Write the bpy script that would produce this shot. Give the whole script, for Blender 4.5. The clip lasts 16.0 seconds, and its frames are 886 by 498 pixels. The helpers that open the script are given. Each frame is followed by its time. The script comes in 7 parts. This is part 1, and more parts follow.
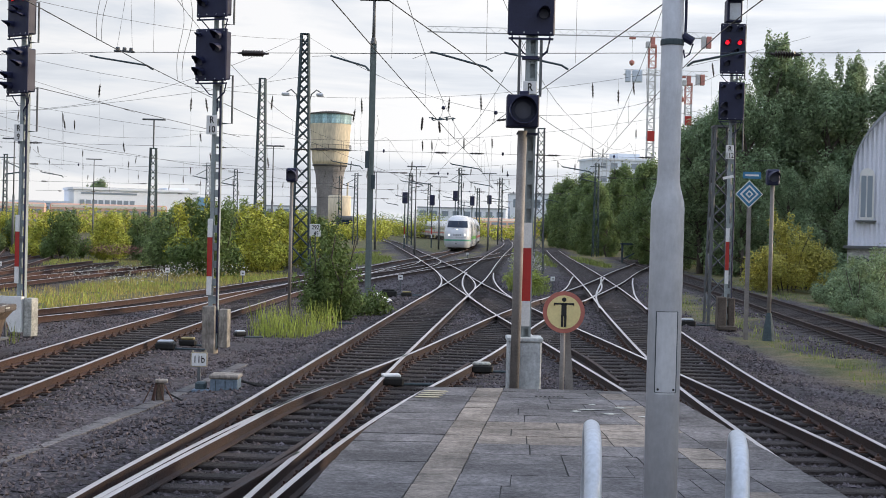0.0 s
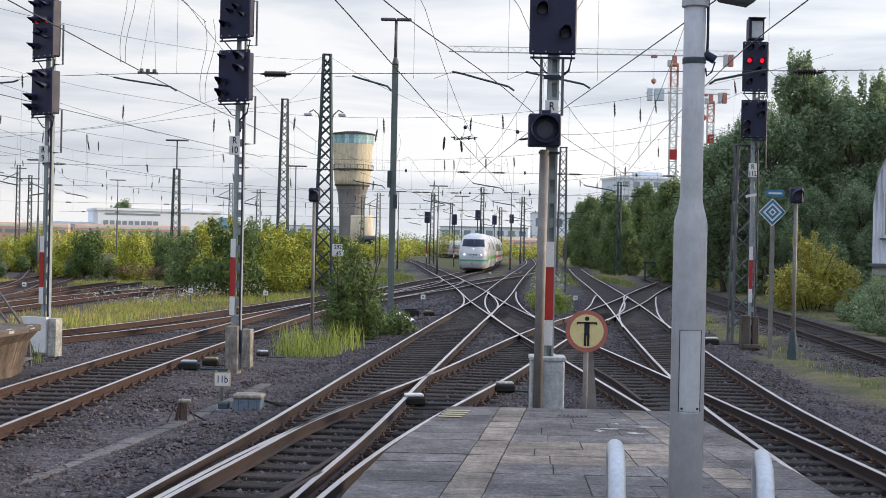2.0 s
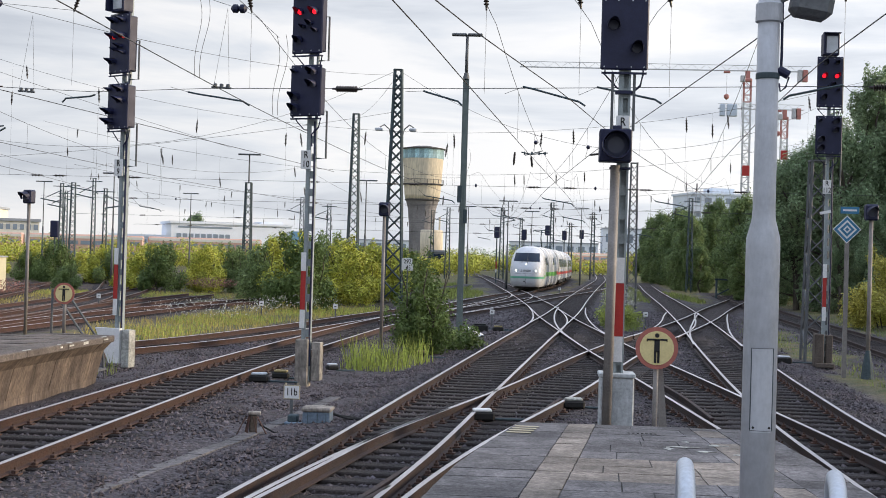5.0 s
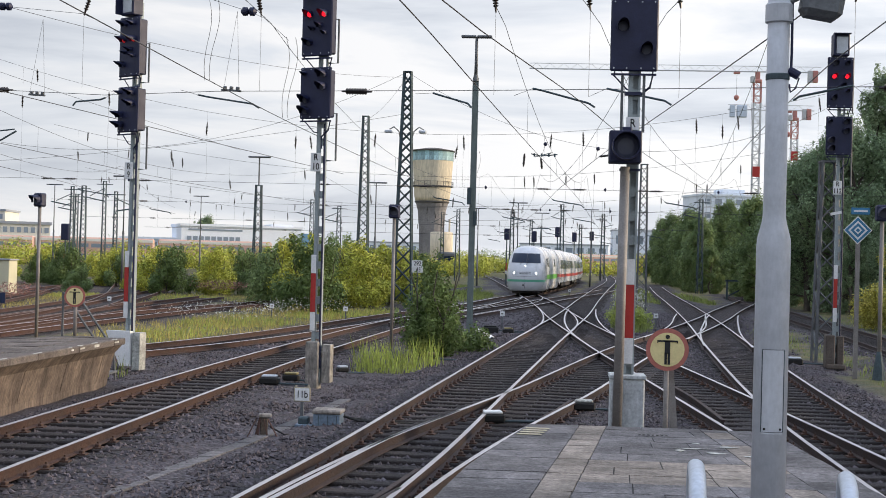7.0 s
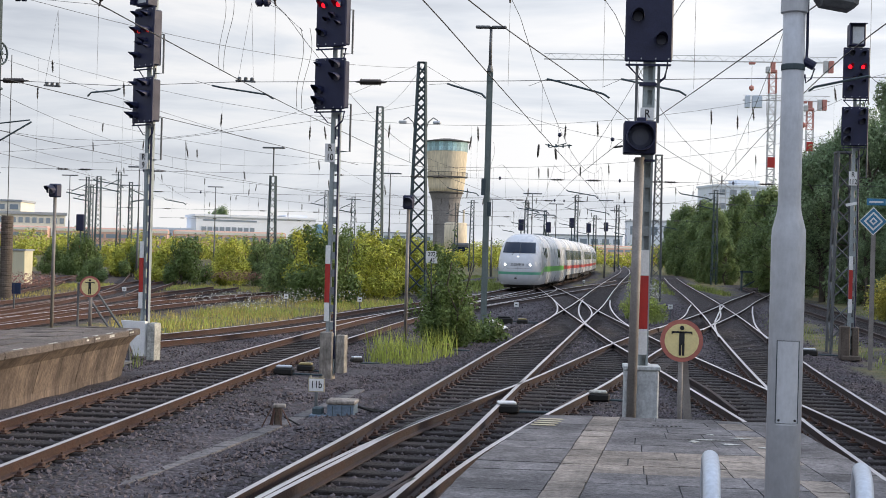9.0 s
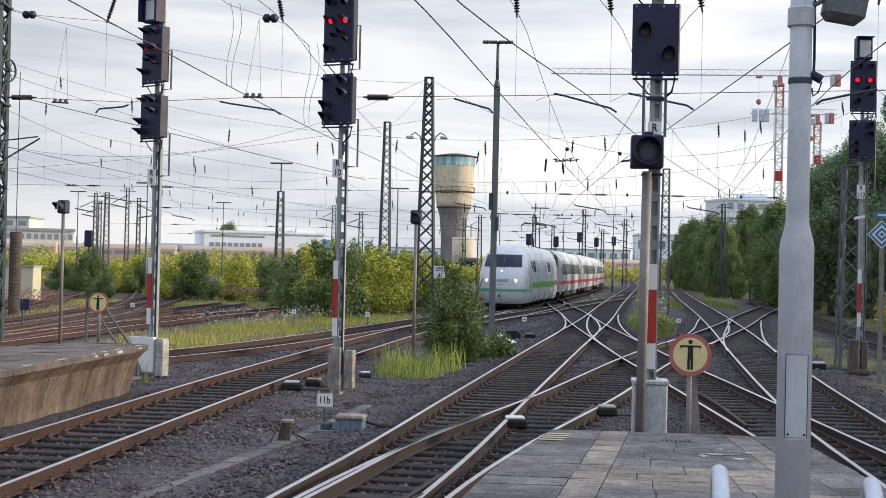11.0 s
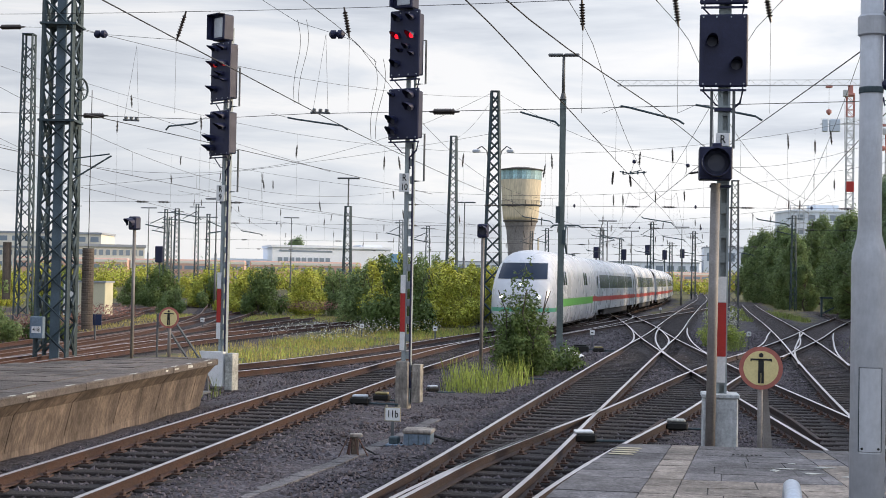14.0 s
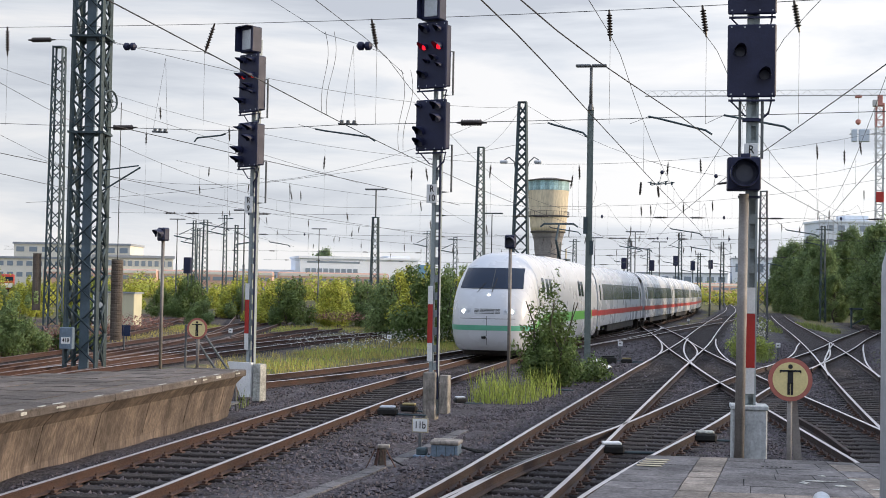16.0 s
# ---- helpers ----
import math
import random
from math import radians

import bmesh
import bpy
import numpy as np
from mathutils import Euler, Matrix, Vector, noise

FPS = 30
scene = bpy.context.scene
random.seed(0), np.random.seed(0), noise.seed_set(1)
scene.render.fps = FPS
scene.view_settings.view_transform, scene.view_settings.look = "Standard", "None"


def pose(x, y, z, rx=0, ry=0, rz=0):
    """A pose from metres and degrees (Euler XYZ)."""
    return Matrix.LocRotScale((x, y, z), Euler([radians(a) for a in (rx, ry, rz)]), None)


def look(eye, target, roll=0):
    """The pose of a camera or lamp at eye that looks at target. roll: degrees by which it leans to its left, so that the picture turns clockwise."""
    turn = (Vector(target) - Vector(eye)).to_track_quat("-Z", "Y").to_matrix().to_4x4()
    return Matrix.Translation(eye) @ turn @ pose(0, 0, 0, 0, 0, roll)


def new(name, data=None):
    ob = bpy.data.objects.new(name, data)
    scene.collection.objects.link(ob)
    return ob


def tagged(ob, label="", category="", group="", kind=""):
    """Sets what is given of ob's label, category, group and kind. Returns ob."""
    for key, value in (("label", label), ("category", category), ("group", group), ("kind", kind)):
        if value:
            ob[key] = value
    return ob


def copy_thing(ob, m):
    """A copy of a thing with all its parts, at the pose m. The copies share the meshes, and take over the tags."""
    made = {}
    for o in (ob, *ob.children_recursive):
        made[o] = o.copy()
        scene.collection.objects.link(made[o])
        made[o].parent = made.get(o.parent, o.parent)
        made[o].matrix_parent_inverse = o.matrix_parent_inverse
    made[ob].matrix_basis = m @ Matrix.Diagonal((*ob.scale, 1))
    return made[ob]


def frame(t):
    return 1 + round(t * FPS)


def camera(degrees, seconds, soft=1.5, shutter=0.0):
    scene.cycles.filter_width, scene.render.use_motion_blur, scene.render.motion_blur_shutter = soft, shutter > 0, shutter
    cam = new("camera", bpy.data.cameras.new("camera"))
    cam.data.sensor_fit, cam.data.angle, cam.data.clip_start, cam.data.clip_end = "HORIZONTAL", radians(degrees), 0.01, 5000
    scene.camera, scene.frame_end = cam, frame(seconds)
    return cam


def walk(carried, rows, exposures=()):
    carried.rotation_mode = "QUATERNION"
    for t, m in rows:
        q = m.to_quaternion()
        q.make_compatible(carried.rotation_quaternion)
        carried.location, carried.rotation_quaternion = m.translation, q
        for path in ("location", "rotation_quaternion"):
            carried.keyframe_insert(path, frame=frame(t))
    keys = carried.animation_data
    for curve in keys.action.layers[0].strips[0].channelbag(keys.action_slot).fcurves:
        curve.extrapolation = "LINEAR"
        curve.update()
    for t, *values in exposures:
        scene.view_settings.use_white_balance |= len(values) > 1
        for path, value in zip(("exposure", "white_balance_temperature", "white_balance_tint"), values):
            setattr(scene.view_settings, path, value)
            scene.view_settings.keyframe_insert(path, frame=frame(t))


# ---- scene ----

# ---------------------------------------------------------------- camera
EYE = 2.45          # over the rail heads; the platform lies at 0.75
cam = camera(36.0, 16.0, soft=0.9)
ROWS = [
    (0.0, pose(0, 0, EYE, 89.110, -1.400, 0.022)),
    (0.5, pose(0, 0, EYE, 89.549, -1.274, 0.131)),
    (1.0, pose(0, 0, EYE, 89.897, -1.169, 0.460)),
    (1.5, pose(0, 0, EYE, 89.680, -1.230, 0.671)),
    (2.0, pose(0, 0, EYE, 89.901, -1.192, 0.961)),
    (2.5, pose(0, 0, EYE, 89.805, -1.136, 1.782)),
    (3.0, pose(0, 0, EYE, 90.002, -1.145, 2.784)),
    (3.5, pose(0, 0, EYE, 90.053, -1.234, 3.099)),
    (4.0, pose(0, 0, EYE, 90.156, -1.346, 3.297)),
    (4.5, pose(0, 0, EYE, 90.392, -1.561, 3.692)),
    (7.0, pose(0, 0, EYE, 90.527, -1.478, 4.299)),
    (7.5, pose(0, 0, EYE, 90.357, -1.339, 4.503)),
    (8.0, pose(0, 0, EYE, 90.172, -1.561, 4.769)),
    (8.5, pose(0, 0, EYE, 90.025, -1.562, 4.838)),
    (9.0, pose(0, 0, EYE, 90.123, -1.520, 4.892)),
    (11.5, pose(0, 0, EYE, 90.784, -1.180, 5.451)),
    (12.0, pose(0, 0, EYE, 90.259, -1.093, 5.868)),
    (12.5, pose(0, 0, EYE, 90.529, -1.070, 6.281)),
    (13.0, pose(0, 0, EYE, 90.782, -1.056, 6.930)),
    (13.5, pose(0, 0, EYE, 90.975, -1.232, 7.496)),
    (14.0, pose(0, 0, EYE, 91.260, -1.023, 8.037)),
    (14.5, pose(0, 0, EYE, 91.254, -1.028, 8.386)),
    (15.0, pose(0, 0, EYE, 91.300, -1.040, 8.673)),
    (15.5, pose(0, 0, EYE, 91.700, -1.140, 8.959)),
    (16.0, pose(0, 0, EYE, 91.700, -1.018, 9.189)),
]
walk(cam, ROWS)

# ---------------------------------------------------------------- light
SUN_AZ, SUN_EL = 80.0, 15.0       # degrees to the right of the view, over the horizon
world = bpy.data.worlds.new("sky")
scene.world = world
world.use_nodes = True
wn, wl = world.node_tree.nodes, world.node_tree.links
wn.clear()
w_out = wn.new("ShaderNodeOutputWorld")
w_bg = wn.new("ShaderNodeBackground")
w_sky = wn.new("ShaderNodeTexSky")
w_sky.sky_type = "NISHITA"
w_sky.sun_disc = False
w_sky.sun_elevation, w_sky.sun_rotation = radians(SUN_EL), radians(SUN_AZ)
w_sky.air_density, w_sky.dust_density = 1.0, 1.5
w_gain = wn.new("ShaderNodeMix")
w_gain.data_type, w_gain.blend_type = "RGBA", "MULTIPLY"
w_gain.inputs["Factor"].default_value = 1.0
w_gain.inputs["B"].default_value = (0.15, 0.15, 0.15, 1)
# cloud sheet over the clear sky
w_tc = wn.new("ShaderNodeTexCoord")
w_map = wn.new("ShaderNodeMapping")
w_map.inputs["Scale"].default_value = (2.2, 2.2, 15.0)
w_n = wn.new("ShaderNodeTexNoise")
w_n.inputs["Scale"].default_value, w_n.inputs["Detail"].default_value = 1.4, 9.0
w_n.inputs["Roughness"].default_value, w_n.inputs["Distortion"].default_value = 0.55, 0.35
w_ramp = wn.new("ShaderNodeValToRGB")
w_ramp.color_ramp.elements[0].position, w_ramp.color_ramp.elements[0].color = 0.36, (0.56, 0.595, 0.67, 1)
w_ramp.color_ramp.elements[1].position, w_ramp.color_ramp.elements[1].color = 0.58, (0.915, 0.91, 0.925, 1)
e_mid = w_ramp.color_ramp.elements.new(0.47)
e_mid.color = (0.735, 0.765, 0.825, 1)
w_mix = wn.new("ShaderNodeMix")
w_mix.data_type = "RGBA"
w_sep = wn.new("ShaderNodeSeparateXYZ")
w_high = wn.new("ShaderNodeMapRange")        # the cloud sheet thins towards the zenith
w_high.inputs["From Min"].default_value, w_high.inputs["From Max"].default_value = 0.30, 0.9
w_high.inputs["To Min"].default_value, w_high.inputs["To Max"].default_value = 0.94, 0.75
wl.new(w_tc.outputs["Generated"], w_sep.inputs["Vector"])
wl.new(w_sep.outputs["Z"], w_high.inputs["Value"])
wl.new(w_high.outputs["Result"], w_mix.inputs["Factor"])
wl.new(w_tc.outputs["Generated"], w_map.inputs["Vector"])
wl.new(w_map.outputs["Vector"], w_n.inputs["Vector"])
wl.new(w_n.outputs["Fac"], w_ramp.inputs["Fac"])
wl.new(w_sky.outputs["Color"], w_gain.inputs["A"])
wl.new(w_gain.outputs["Result"], w_mix.inputs["A"])
# clouds shine more towards the sun
w_dot = wn.new("ShaderNodeVectorMath")
w_dot.operation = "DOT_PRODUCT"
w_dot.inputs[1].default_value = (math.sin(radians(SUN_AZ)), math.cos(radians(SUN_AZ)), 0.0)
w_side = wn.new("ShaderNodeMapRange")
w_side.inputs["From Min"].default_value, w_side.inputs["From Max"].default_value = -0.55, 0.45
w_side.inputs["To Min"].default_value, w_side.inputs["To Max"].default_value = 0.80, 1.06
w_tone = wn.new("ShaderNodeMix")
w_tone.data_type, w_tone.blend_type = "RGBA", "MULTIPLY"
w_tone.inputs["Factor"].default_value = 1.0
wl.new(w_tc.outputs["Generated"], w_dot.inputs[0])
wl.new(w_dot.outputs["Value"], w_side.inputs["Value"])
w_top = wn.new("ShaderNodeMapRange")         # an overcast sky is brightest overhead
w_top.inputs["From Min"].default_value, w_top.inputs["From Max"].default_value = 0.28, 0.85
w_blue = wn.new("ShaderNodeMix")
w_blue.data_type = "RGBA"
w_blue.inputs["A"].default_value, w_blue.inputs["B"].default_value = (1, 1, 1, 1), (1.58, 1.78, 2.14, 1)
w_both = wn.new("ShaderNodeMix")
w_both.data_type, w_both.blend_type = "RGBA", "MULTIPLY"
w_both.inputs["Factor"].default_value = 1.0
wl.new(w_sep.outputs["Z"], w_top.inputs["Value"])
wl.new(w_top.outputs["Result"], w_blue.inputs["Factor"])
wl.new(w_blue.outputs["Result"], w_both.inputs["A"])
wl.new(w_side.outputs["Result"], w_both.inputs["B"])
wl.new(w_ramp.outputs["Color"], w_tone.inputs["A"])
wl.new(w_both.outputs["Result"], w_tone.inputs["B"])
wl.new(w_tone.outputs["Result"], w_mix.inputs["B"])
wl.new(w_mix.outputs["Result"], w_bg.inputs["Color"])
wl.new(w_bg.outputs["Background"], w_out.inputs["Surface"])
w_bg.inputs["Strength"].default_value = 1.14

sun = new("sun", bpy.data.lights.new("sun", "SUN"))
sun.data.energy, sun.data.angle, sun.data.color = 4.2, radians(8.0), (1.0, 0.80, 0.56)
s_dir = Vector((math.sin(radians(SUN_AZ)) * math.cos(radians(SUN_EL)), math.cos(radians(SUN_AZ)) * math.cos(radians(SUN_EL)), math.sin(radians(SUN_EL))))
sun.matrix_world = look(s_dir * 50, (0, 0, 0))

# ---------------------------------------------------------------- materials
def mat(name, c1, c2=None, scale=4.0, rough=0.7, metal=0.0, bump=0.15, fine=60.0, stain=0.25, spec=0.4, island=0.0, objrand=0.0,
        stretch=(1, 1, 1), glow=None, power=0.0, trans=0.0):
    """A procedural surface: two tones by a coarse noise, fine grain, stains and relief."""
    m = bpy.data.materials.new(name)
    m.use_nodes = True
    n, l = m.node_tree.nodes, m.node_tree.links
    b = n["Principled BSDF"]
    c2 = c2 or tuple(v * 0.75 for v in c1)
    tc = n.new("ShaderNodeTexCoord")
    mp = n.new("ShaderNodeMapping")
    mp.inputs["Scale"].default_value = stretch
    l.new(tc.outputs["Object"], mp.inputs["Vector"])
    n1, n2 = n.new("ShaderNodeTexNoise"), n.new("ShaderNodeTexNoise")
    n1.inputs["Scale"].default_value, n1.inputs["Detail"].default_value = scale, 6
    n2.inputs["Scale"].default_value, n2.inputs["Detail"].default_value = fine, 4
    l.new(mp.outputs["Vector"], n1.inputs["Vector"])
    l.new(mp.outputs["Vector"], n2.inputs["Vector"])
    r = n.new("ShaderNodeMapRange")
    r.inputs["From Min"].default_value, r.inputs["From Max"].default_value = 0.3, 0.7
    l.new(n1.outputs["Fac"], r.inputs["Value"])
    mix = n.new("ShaderNodeMix")
    mix.data_type = "RGBA"
    mix.inputs["A"].default_value, mix.inputs["B"].default_value = (*c1, 1), (*c2, 1)
    l.new(r.outputs["Result"], mix.inputs["Factor"])
    hsv = n.new("ShaderNodeHueSaturation")
    l.new(mix.outputs["Result"], hsv.inputs["Color"])
    v = n.new("ShaderNodeMapRange")
    v.inputs["From Min"].default_value, v.inputs["From Max"].default_value = 0.3, 0.7
    v.inputs["To Min"].default_value, v.inputs["To Max"].default_value = 1 - stain, 1 + stain
    l.new(n2.outputs["Fac"], v.inputs["Value"])
    val = v.outputs["Result"]
    rnd = None
    if island:
        rnd = n.new("ShaderNodeNewGeometry").outputs["Random Per Island"]
    elif objrand:
        rnd = n.new("ShaderNodeObjectInfo").outputs["Random"]
    if rnd:
        k = island or objrand
        rr = n.new("ShaderNodeMapRange")
        rr.inputs["To Min"].default_value, rr.inputs["To Max"].default_value = 1 - k, 1 + k
        l.new(rnd, rr.inputs["Value"])
        mu = n.new("ShaderNodeMath")
        mu.operation = "MULTIPLY"
        l.new(val, mu.inputs[0])
        l.new(rr.outputs["Result"], mu.inputs[1])
        val = mu.outputs["Value"]
    l.new(val, hsv.inputs["Value"])
    l.new(hsv.outputs["Color"], b.inputs["Base Color"])
    b.inputs["Metallic"].default_value = metal
    b.inputs["Specular IOR Level"].default_value = spec
    rg = n.new("ShaderNodeMapRange")
    rg.inputs["To Min"].default_value, rg.inputs["To Max"].default_value = max(0.03, rough - 0.12), min(1, rough + 0.12)
    l.new(n1.outputs["Fac"], rg.inputs["Value"])
    l.new(rg.outputs["Result"], b.inputs["Roughness"])
    if bump:
        bp = n.new("ShaderNodeBump")
        bp.inputs["Strength"].default_value, bp.inputs["Distance"].default_value = min(1, bump * 2), 0.02
        l.new(n2.outputs["Fac"], bp.inputs["Height"])
        l.new(bp.outputs["Normal"], b.inputs["Normal"])
    if glow:
        b.inputs["Emission Color"].default_value, b.inputs["Emission Strength"].default_value = (*glow, 1), power
    if trans:
        t = n.new("ShaderNodeBsdfTranslucent")
        l.new(hsv.outputs["Color"], t.inputs["Color"])
        ms = n.new("ShaderNodeMixShader")
        ms.inputs["Fac"].default_value = trans
        l.new(b.outputs["BSDF"], ms.inputs[1])
        l.new(t.outputs["BSDF"], ms.inputs[2])
        l.new(ms.outputs["Shader"], n["Material Output"].inputs["Surface"])
    return m


def glass(name, tint=(0.03, 0.04, 0.05), rough=0.06, spec=0.6):
    m = bpy.data.materials.new(name)
    m.use_nodes = True
    b = m.node_tree.nodes["Principled BSDF"]
    b.inputs["Base Color"].default_value = (*tint, 1)
    b.inputs["Roughness"].default_value = rough
    b.inputs["Specular IOR Level"].default_value = spec
    return m


# one rusty web, two tones: sun warmth put into this one, shade into M_RAIL
M_RAILSUNLIT = mat("sunlit_rust_rail_web", (0.040, 0.024, 0.021), (0.066, 0.034, 0.026), 3, 0.8, 0.1, 0.3, 40)
M_RAIL = mat("dark_rail_web", (0.030, 0.023, 0.025), (0.052, 0.031, 0.027), 3, 0.8, 0.1, 0.3, 40)
M_RAILRED = mat("rusty_red_rail", (0.050, 0.028, 0.025), (0.080, 0.040, 0.032), 3, 0.8, 0.1, 0.3, 40)
M_RUSTHEAD = mat("dull_rusty_head", (0.20, 0.15, 0.13), (0.12, 0.085, 0.075), 2, 0.6, 0.3, 0.05, 30, 0.2, stretch=(1, 0.1, 1))
M_HEAD = mat("polished_rail_head", (0.54, 0.53, 0.56), (0.40, 0.37, 0.38), 2, 0.38, 0.85, 0.02, 30, 0.1, stretch=(1, 0.05, 1))
M_SLEEPER = mat("dark_wooden_sleeper", (0.032, 0.028, 0.029), (0.052, 0.042, 0.040), 5, 0.9, 0, 0.5, 30, 0.35, objrand=0.4, stretch=(1, 8, 1))
M_BALLAST = mat("dark_ballast", (0.070, 0.062, 0.072), (0.046, 0.040, 0.046), 0.5, 0.95, 0, 1.0, 16, 0.4)
M_STONE = mat("ballast_stone", (0.100, 0.088, 0.100), (0.060, 0.051, 0.056), 3, 0.92, 0, 0.3, 30, island=0.5)


def stony(m, scale):
    """Adds a mosaic of single stones to a material's tone and relief."""
    n, l = m.node_tree.nodes, m.node_tree.links
    b = n["Principled BSDF"]
    tc = n.new("ShaderNodeTexCoord")
    v = n.new("ShaderNodeTexVoronoi")
    v.inputs["Scale"].default_value = scale
    l.new(tc.outputs["Object"], v.inputs["Vector"])
    sp = n.new("ShaderNodeSeparateColor")
    l.new(v.outputs["Color"], sp.inputs["Color"])
    r = n.new("ShaderNodeMapRange")
    r.inputs["To Min"].default_value, r.inputs["To Max"].default_value = 0.45, 1.65
    l.new(sp.outputs["Red"], r.inputs["Value"])
    mx = n.new("ShaderNodeMix")
    mx.data_type, mx.blend_type = "RGBA", "MULTIPLY"
    mx.inputs["Factor"].default_value = 1.0
    l.new(b.inputs["Base Color"].links[0].from_socket, mx.inputs["A"])
    l.new(r.outputs["Result"], mx.inputs["B"])
    l.new(mx.outputs["Result"], b.inputs["Base Color"])
    bp = n.new("ShaderNodeBump")
    bp.invert = True
    bp.inputs["Strength"].default_value, bp.inputs["Distance"].default_value = 1.0, 0.035
    l.new(v.outputs["Distance"], bp.inputs["Height"])
    l.new(bp.outputs["Normal"], b.inputs["Normal"])


stony(M_BALLAST, 17.0)


def weathered(m, lo=0.55, hi=1.3, scale=0.9):
    """Adds broad uneven stains and dirt to a material's tone."""
    n, l = m.node_tree.nodes, m.node_tree.links
    b = n["Principled BSDF"]
    tc = n.new("ShaderNodeTexCoord")
    val = None
    for sc, rg in ((scale, 0.68), (scale * 7.3, 0.75)):
        z = n.new("ShaderNodeTexNoise")
        z.inputs["Scale"].default_value, z.inputs["Detail"].default_value, z.inputs["Roughness"].default_value = sc, 9, rg
        l.new(tc.outputs["Object"], z.inputs["Vector"])
        r = n.new("ShaderNodeMapRange")
        r.inputs["From Min"].default_value, r.inputs["From Max"].default_value = 0.32, 0.68
        r.inputs["To Min"].default_value, r.inputs["To Max"].default_value = lo, hi
        l.new(z.outputs["Fac"], r.inputs["Value"])
        if val is None:
            val = r.outputs["Result"]
        else:
            k = n.new("ShaderNodeMath")
            k.operation = "MULTIPLY"
            l.new(val, k.inputs[0])
            l.new(r.outputs["Result"], k.inputs[1])
            val = k.outputs["Value"]
    mx = n.new("ShaderNodeMix")
    mx.data_type, mx.blend_type = "RGBA", "MULTIPLY"
    mx.inputs["Factor"].default_value = 1.0
    l.new(b.inputs["Base Color"].links[0].from_socket, mx.inputs["A"])
    l.new(val, mx.inputs["B"])
    l.new(mx.outputs["Result"], b.inputs["Base Color"])


M_SLAB = mat("platform_slab", (0.150, 0.142, 0.147), (0.078, 0.075, 0.080), 1.9, 0.88, 0, 0.3, 30, 0.34, objrand=0.22)
M_SLABPALE = mat("pale_platform_slab", (0.245, 0.212, 0.184), (0.145, 0.126, 0.112), 2.6, 0.88, 0, 0.3, 26, 0.25, objrand=0.15)
M_JOINTSAND = mat("sandy_joint", (0.085, 0.080, 0.078), (0.045, 0.045, 0.042), 6, 0.95)
M_CONCRETE = mat("weathered_concrete", (0.30, 0.28, 0.25), (0.17, 0.15, 0.135), 1.5, 0.85, 0, 0.3, 25, 0.3, stretch=(1, 1, 0.25))
M_CONCPALE = mat("pale_concrete", (0.42, 0.42, 0.40), (0.30, 0.31, 0.29), 3, 0.85, 0, 0.3, 30, 0.25)
M_WALLEDGE = mat("platform_wall_concrete", (0.165, 0.128, 0.106), (0.058, 0.046, 0.041), 2.4, 0.9, 0, 0.35, 22, 0.35, stretch=(1, 1, 0.14))
M_STEELGREY = mat("galvanised_steel", (0.50, 0.54, 0.60), (0.42, 0.45, 0.50), 4, 0.42, 0.3, 0.05, 60, 0.1)
M_POLE = mat("grey_painted_pole", (0.47, 0.49, 0.53), (0.38, 0.395, 0.43), 2.5, 0.5, 0.1, 0.03, 70, 0.05, stretch=(1, 1, 0.3))
M_MAST = mat("dark_green_grey_steel", (0.060, 0.088, 0.102), (0.042, 0.060, 0.070), 3, 0.7, 0.2, 0.1, 40, 0.2)
M_MASTGREY = mat("mid_grey_steel", (0.135, 0.145, 0.155), (0.095, 0.10, 0.108), 3, 0.65, 0.2, 0.1, 40, 0.2)
M_SIGMAST = mat("blue_grey_signal_steel", (0.30, 0.345, 0.36), (0.235, 0.27, 0.285), 3, 0.6, 0.1, 0.05, 40, 0.12)
M_BASEWHITE = mat("limewashed_concrete", (0.50, 0.53, 0.55), (0.38, 0.40, 0.41), 2.5, 0.85, 0, 0.06, 18, 0.12, stretch=(1, 1, 0.4))
M_MUD = mat("dark_stained_concrete", (0.12, 0.10, 0.085), (0.075, 0.06, 0.052), 3, 0.9, 0, 0.3, 25, 0.3)
M_LAMPSTEEL = mat("green_grey_lamp_steel", (0.155, 0.19, 0.185), (0.11, 0.14, 0.138), 3, 0.65, 0.1, 0.05, 40, 0.15)
M_BLUESTEEL = mat("blue_grey_mast_steel", (0.105, 0.15, 0.19), (0.075, 0.108, 0.138), 2, 0.6, 0.1, 0.05, 30, 0.15)
M_POST = mat("brown_grey_post_paint", (0.25, 0.235, 0.225), (0.17, 0.155, 0.148), 3, 0.65, 0.1, 0.05, 40, 0.15)
M_NAVY = mat("navy_enamel", (0.02, 0.035, 0.09))
M_OLDSLAB = mat("brown_worn_slab", (0.125, 0.105, 0.094), (0.066, 0.056, 0.052), 1.8, 0.9, 0, 0.45, 38, 0.4, objrand=0.35)
M_DARK = mat("blue_black_paint", (0.013, 0.017, 0.058), (0.009, 0.012, 0.040), 3, 0.55, 0, 0.05, 50, 0.15)
M_BLACK = mat("black_rubber", (0.012, 0.012, 0.012), None, 4, 0.7)
M_LENS = glass("dark_lens", (0.055, 0.064, 0.105), 0.5)
M_REDLAMP = mat("lit_red_lamp", (0.4, 0.01, 0.02), None, 4, 0.4, glow=(1.0, 0.012, 0.03), power=1.5, bump=0)
M_REDDIM = mat("dim_red_lamp", (0.35, 0.02, 0.02), None, 4, 0.4, glow=(1.0, 0.03, 0.03), power=0.5, bump=0)
M_WHITE = mat("white_enamel", (0.74, 0.75, 0.76), (0.64, 0.65, 0.66), 4, 0.5, 0, 0.03, 40, 0.08)
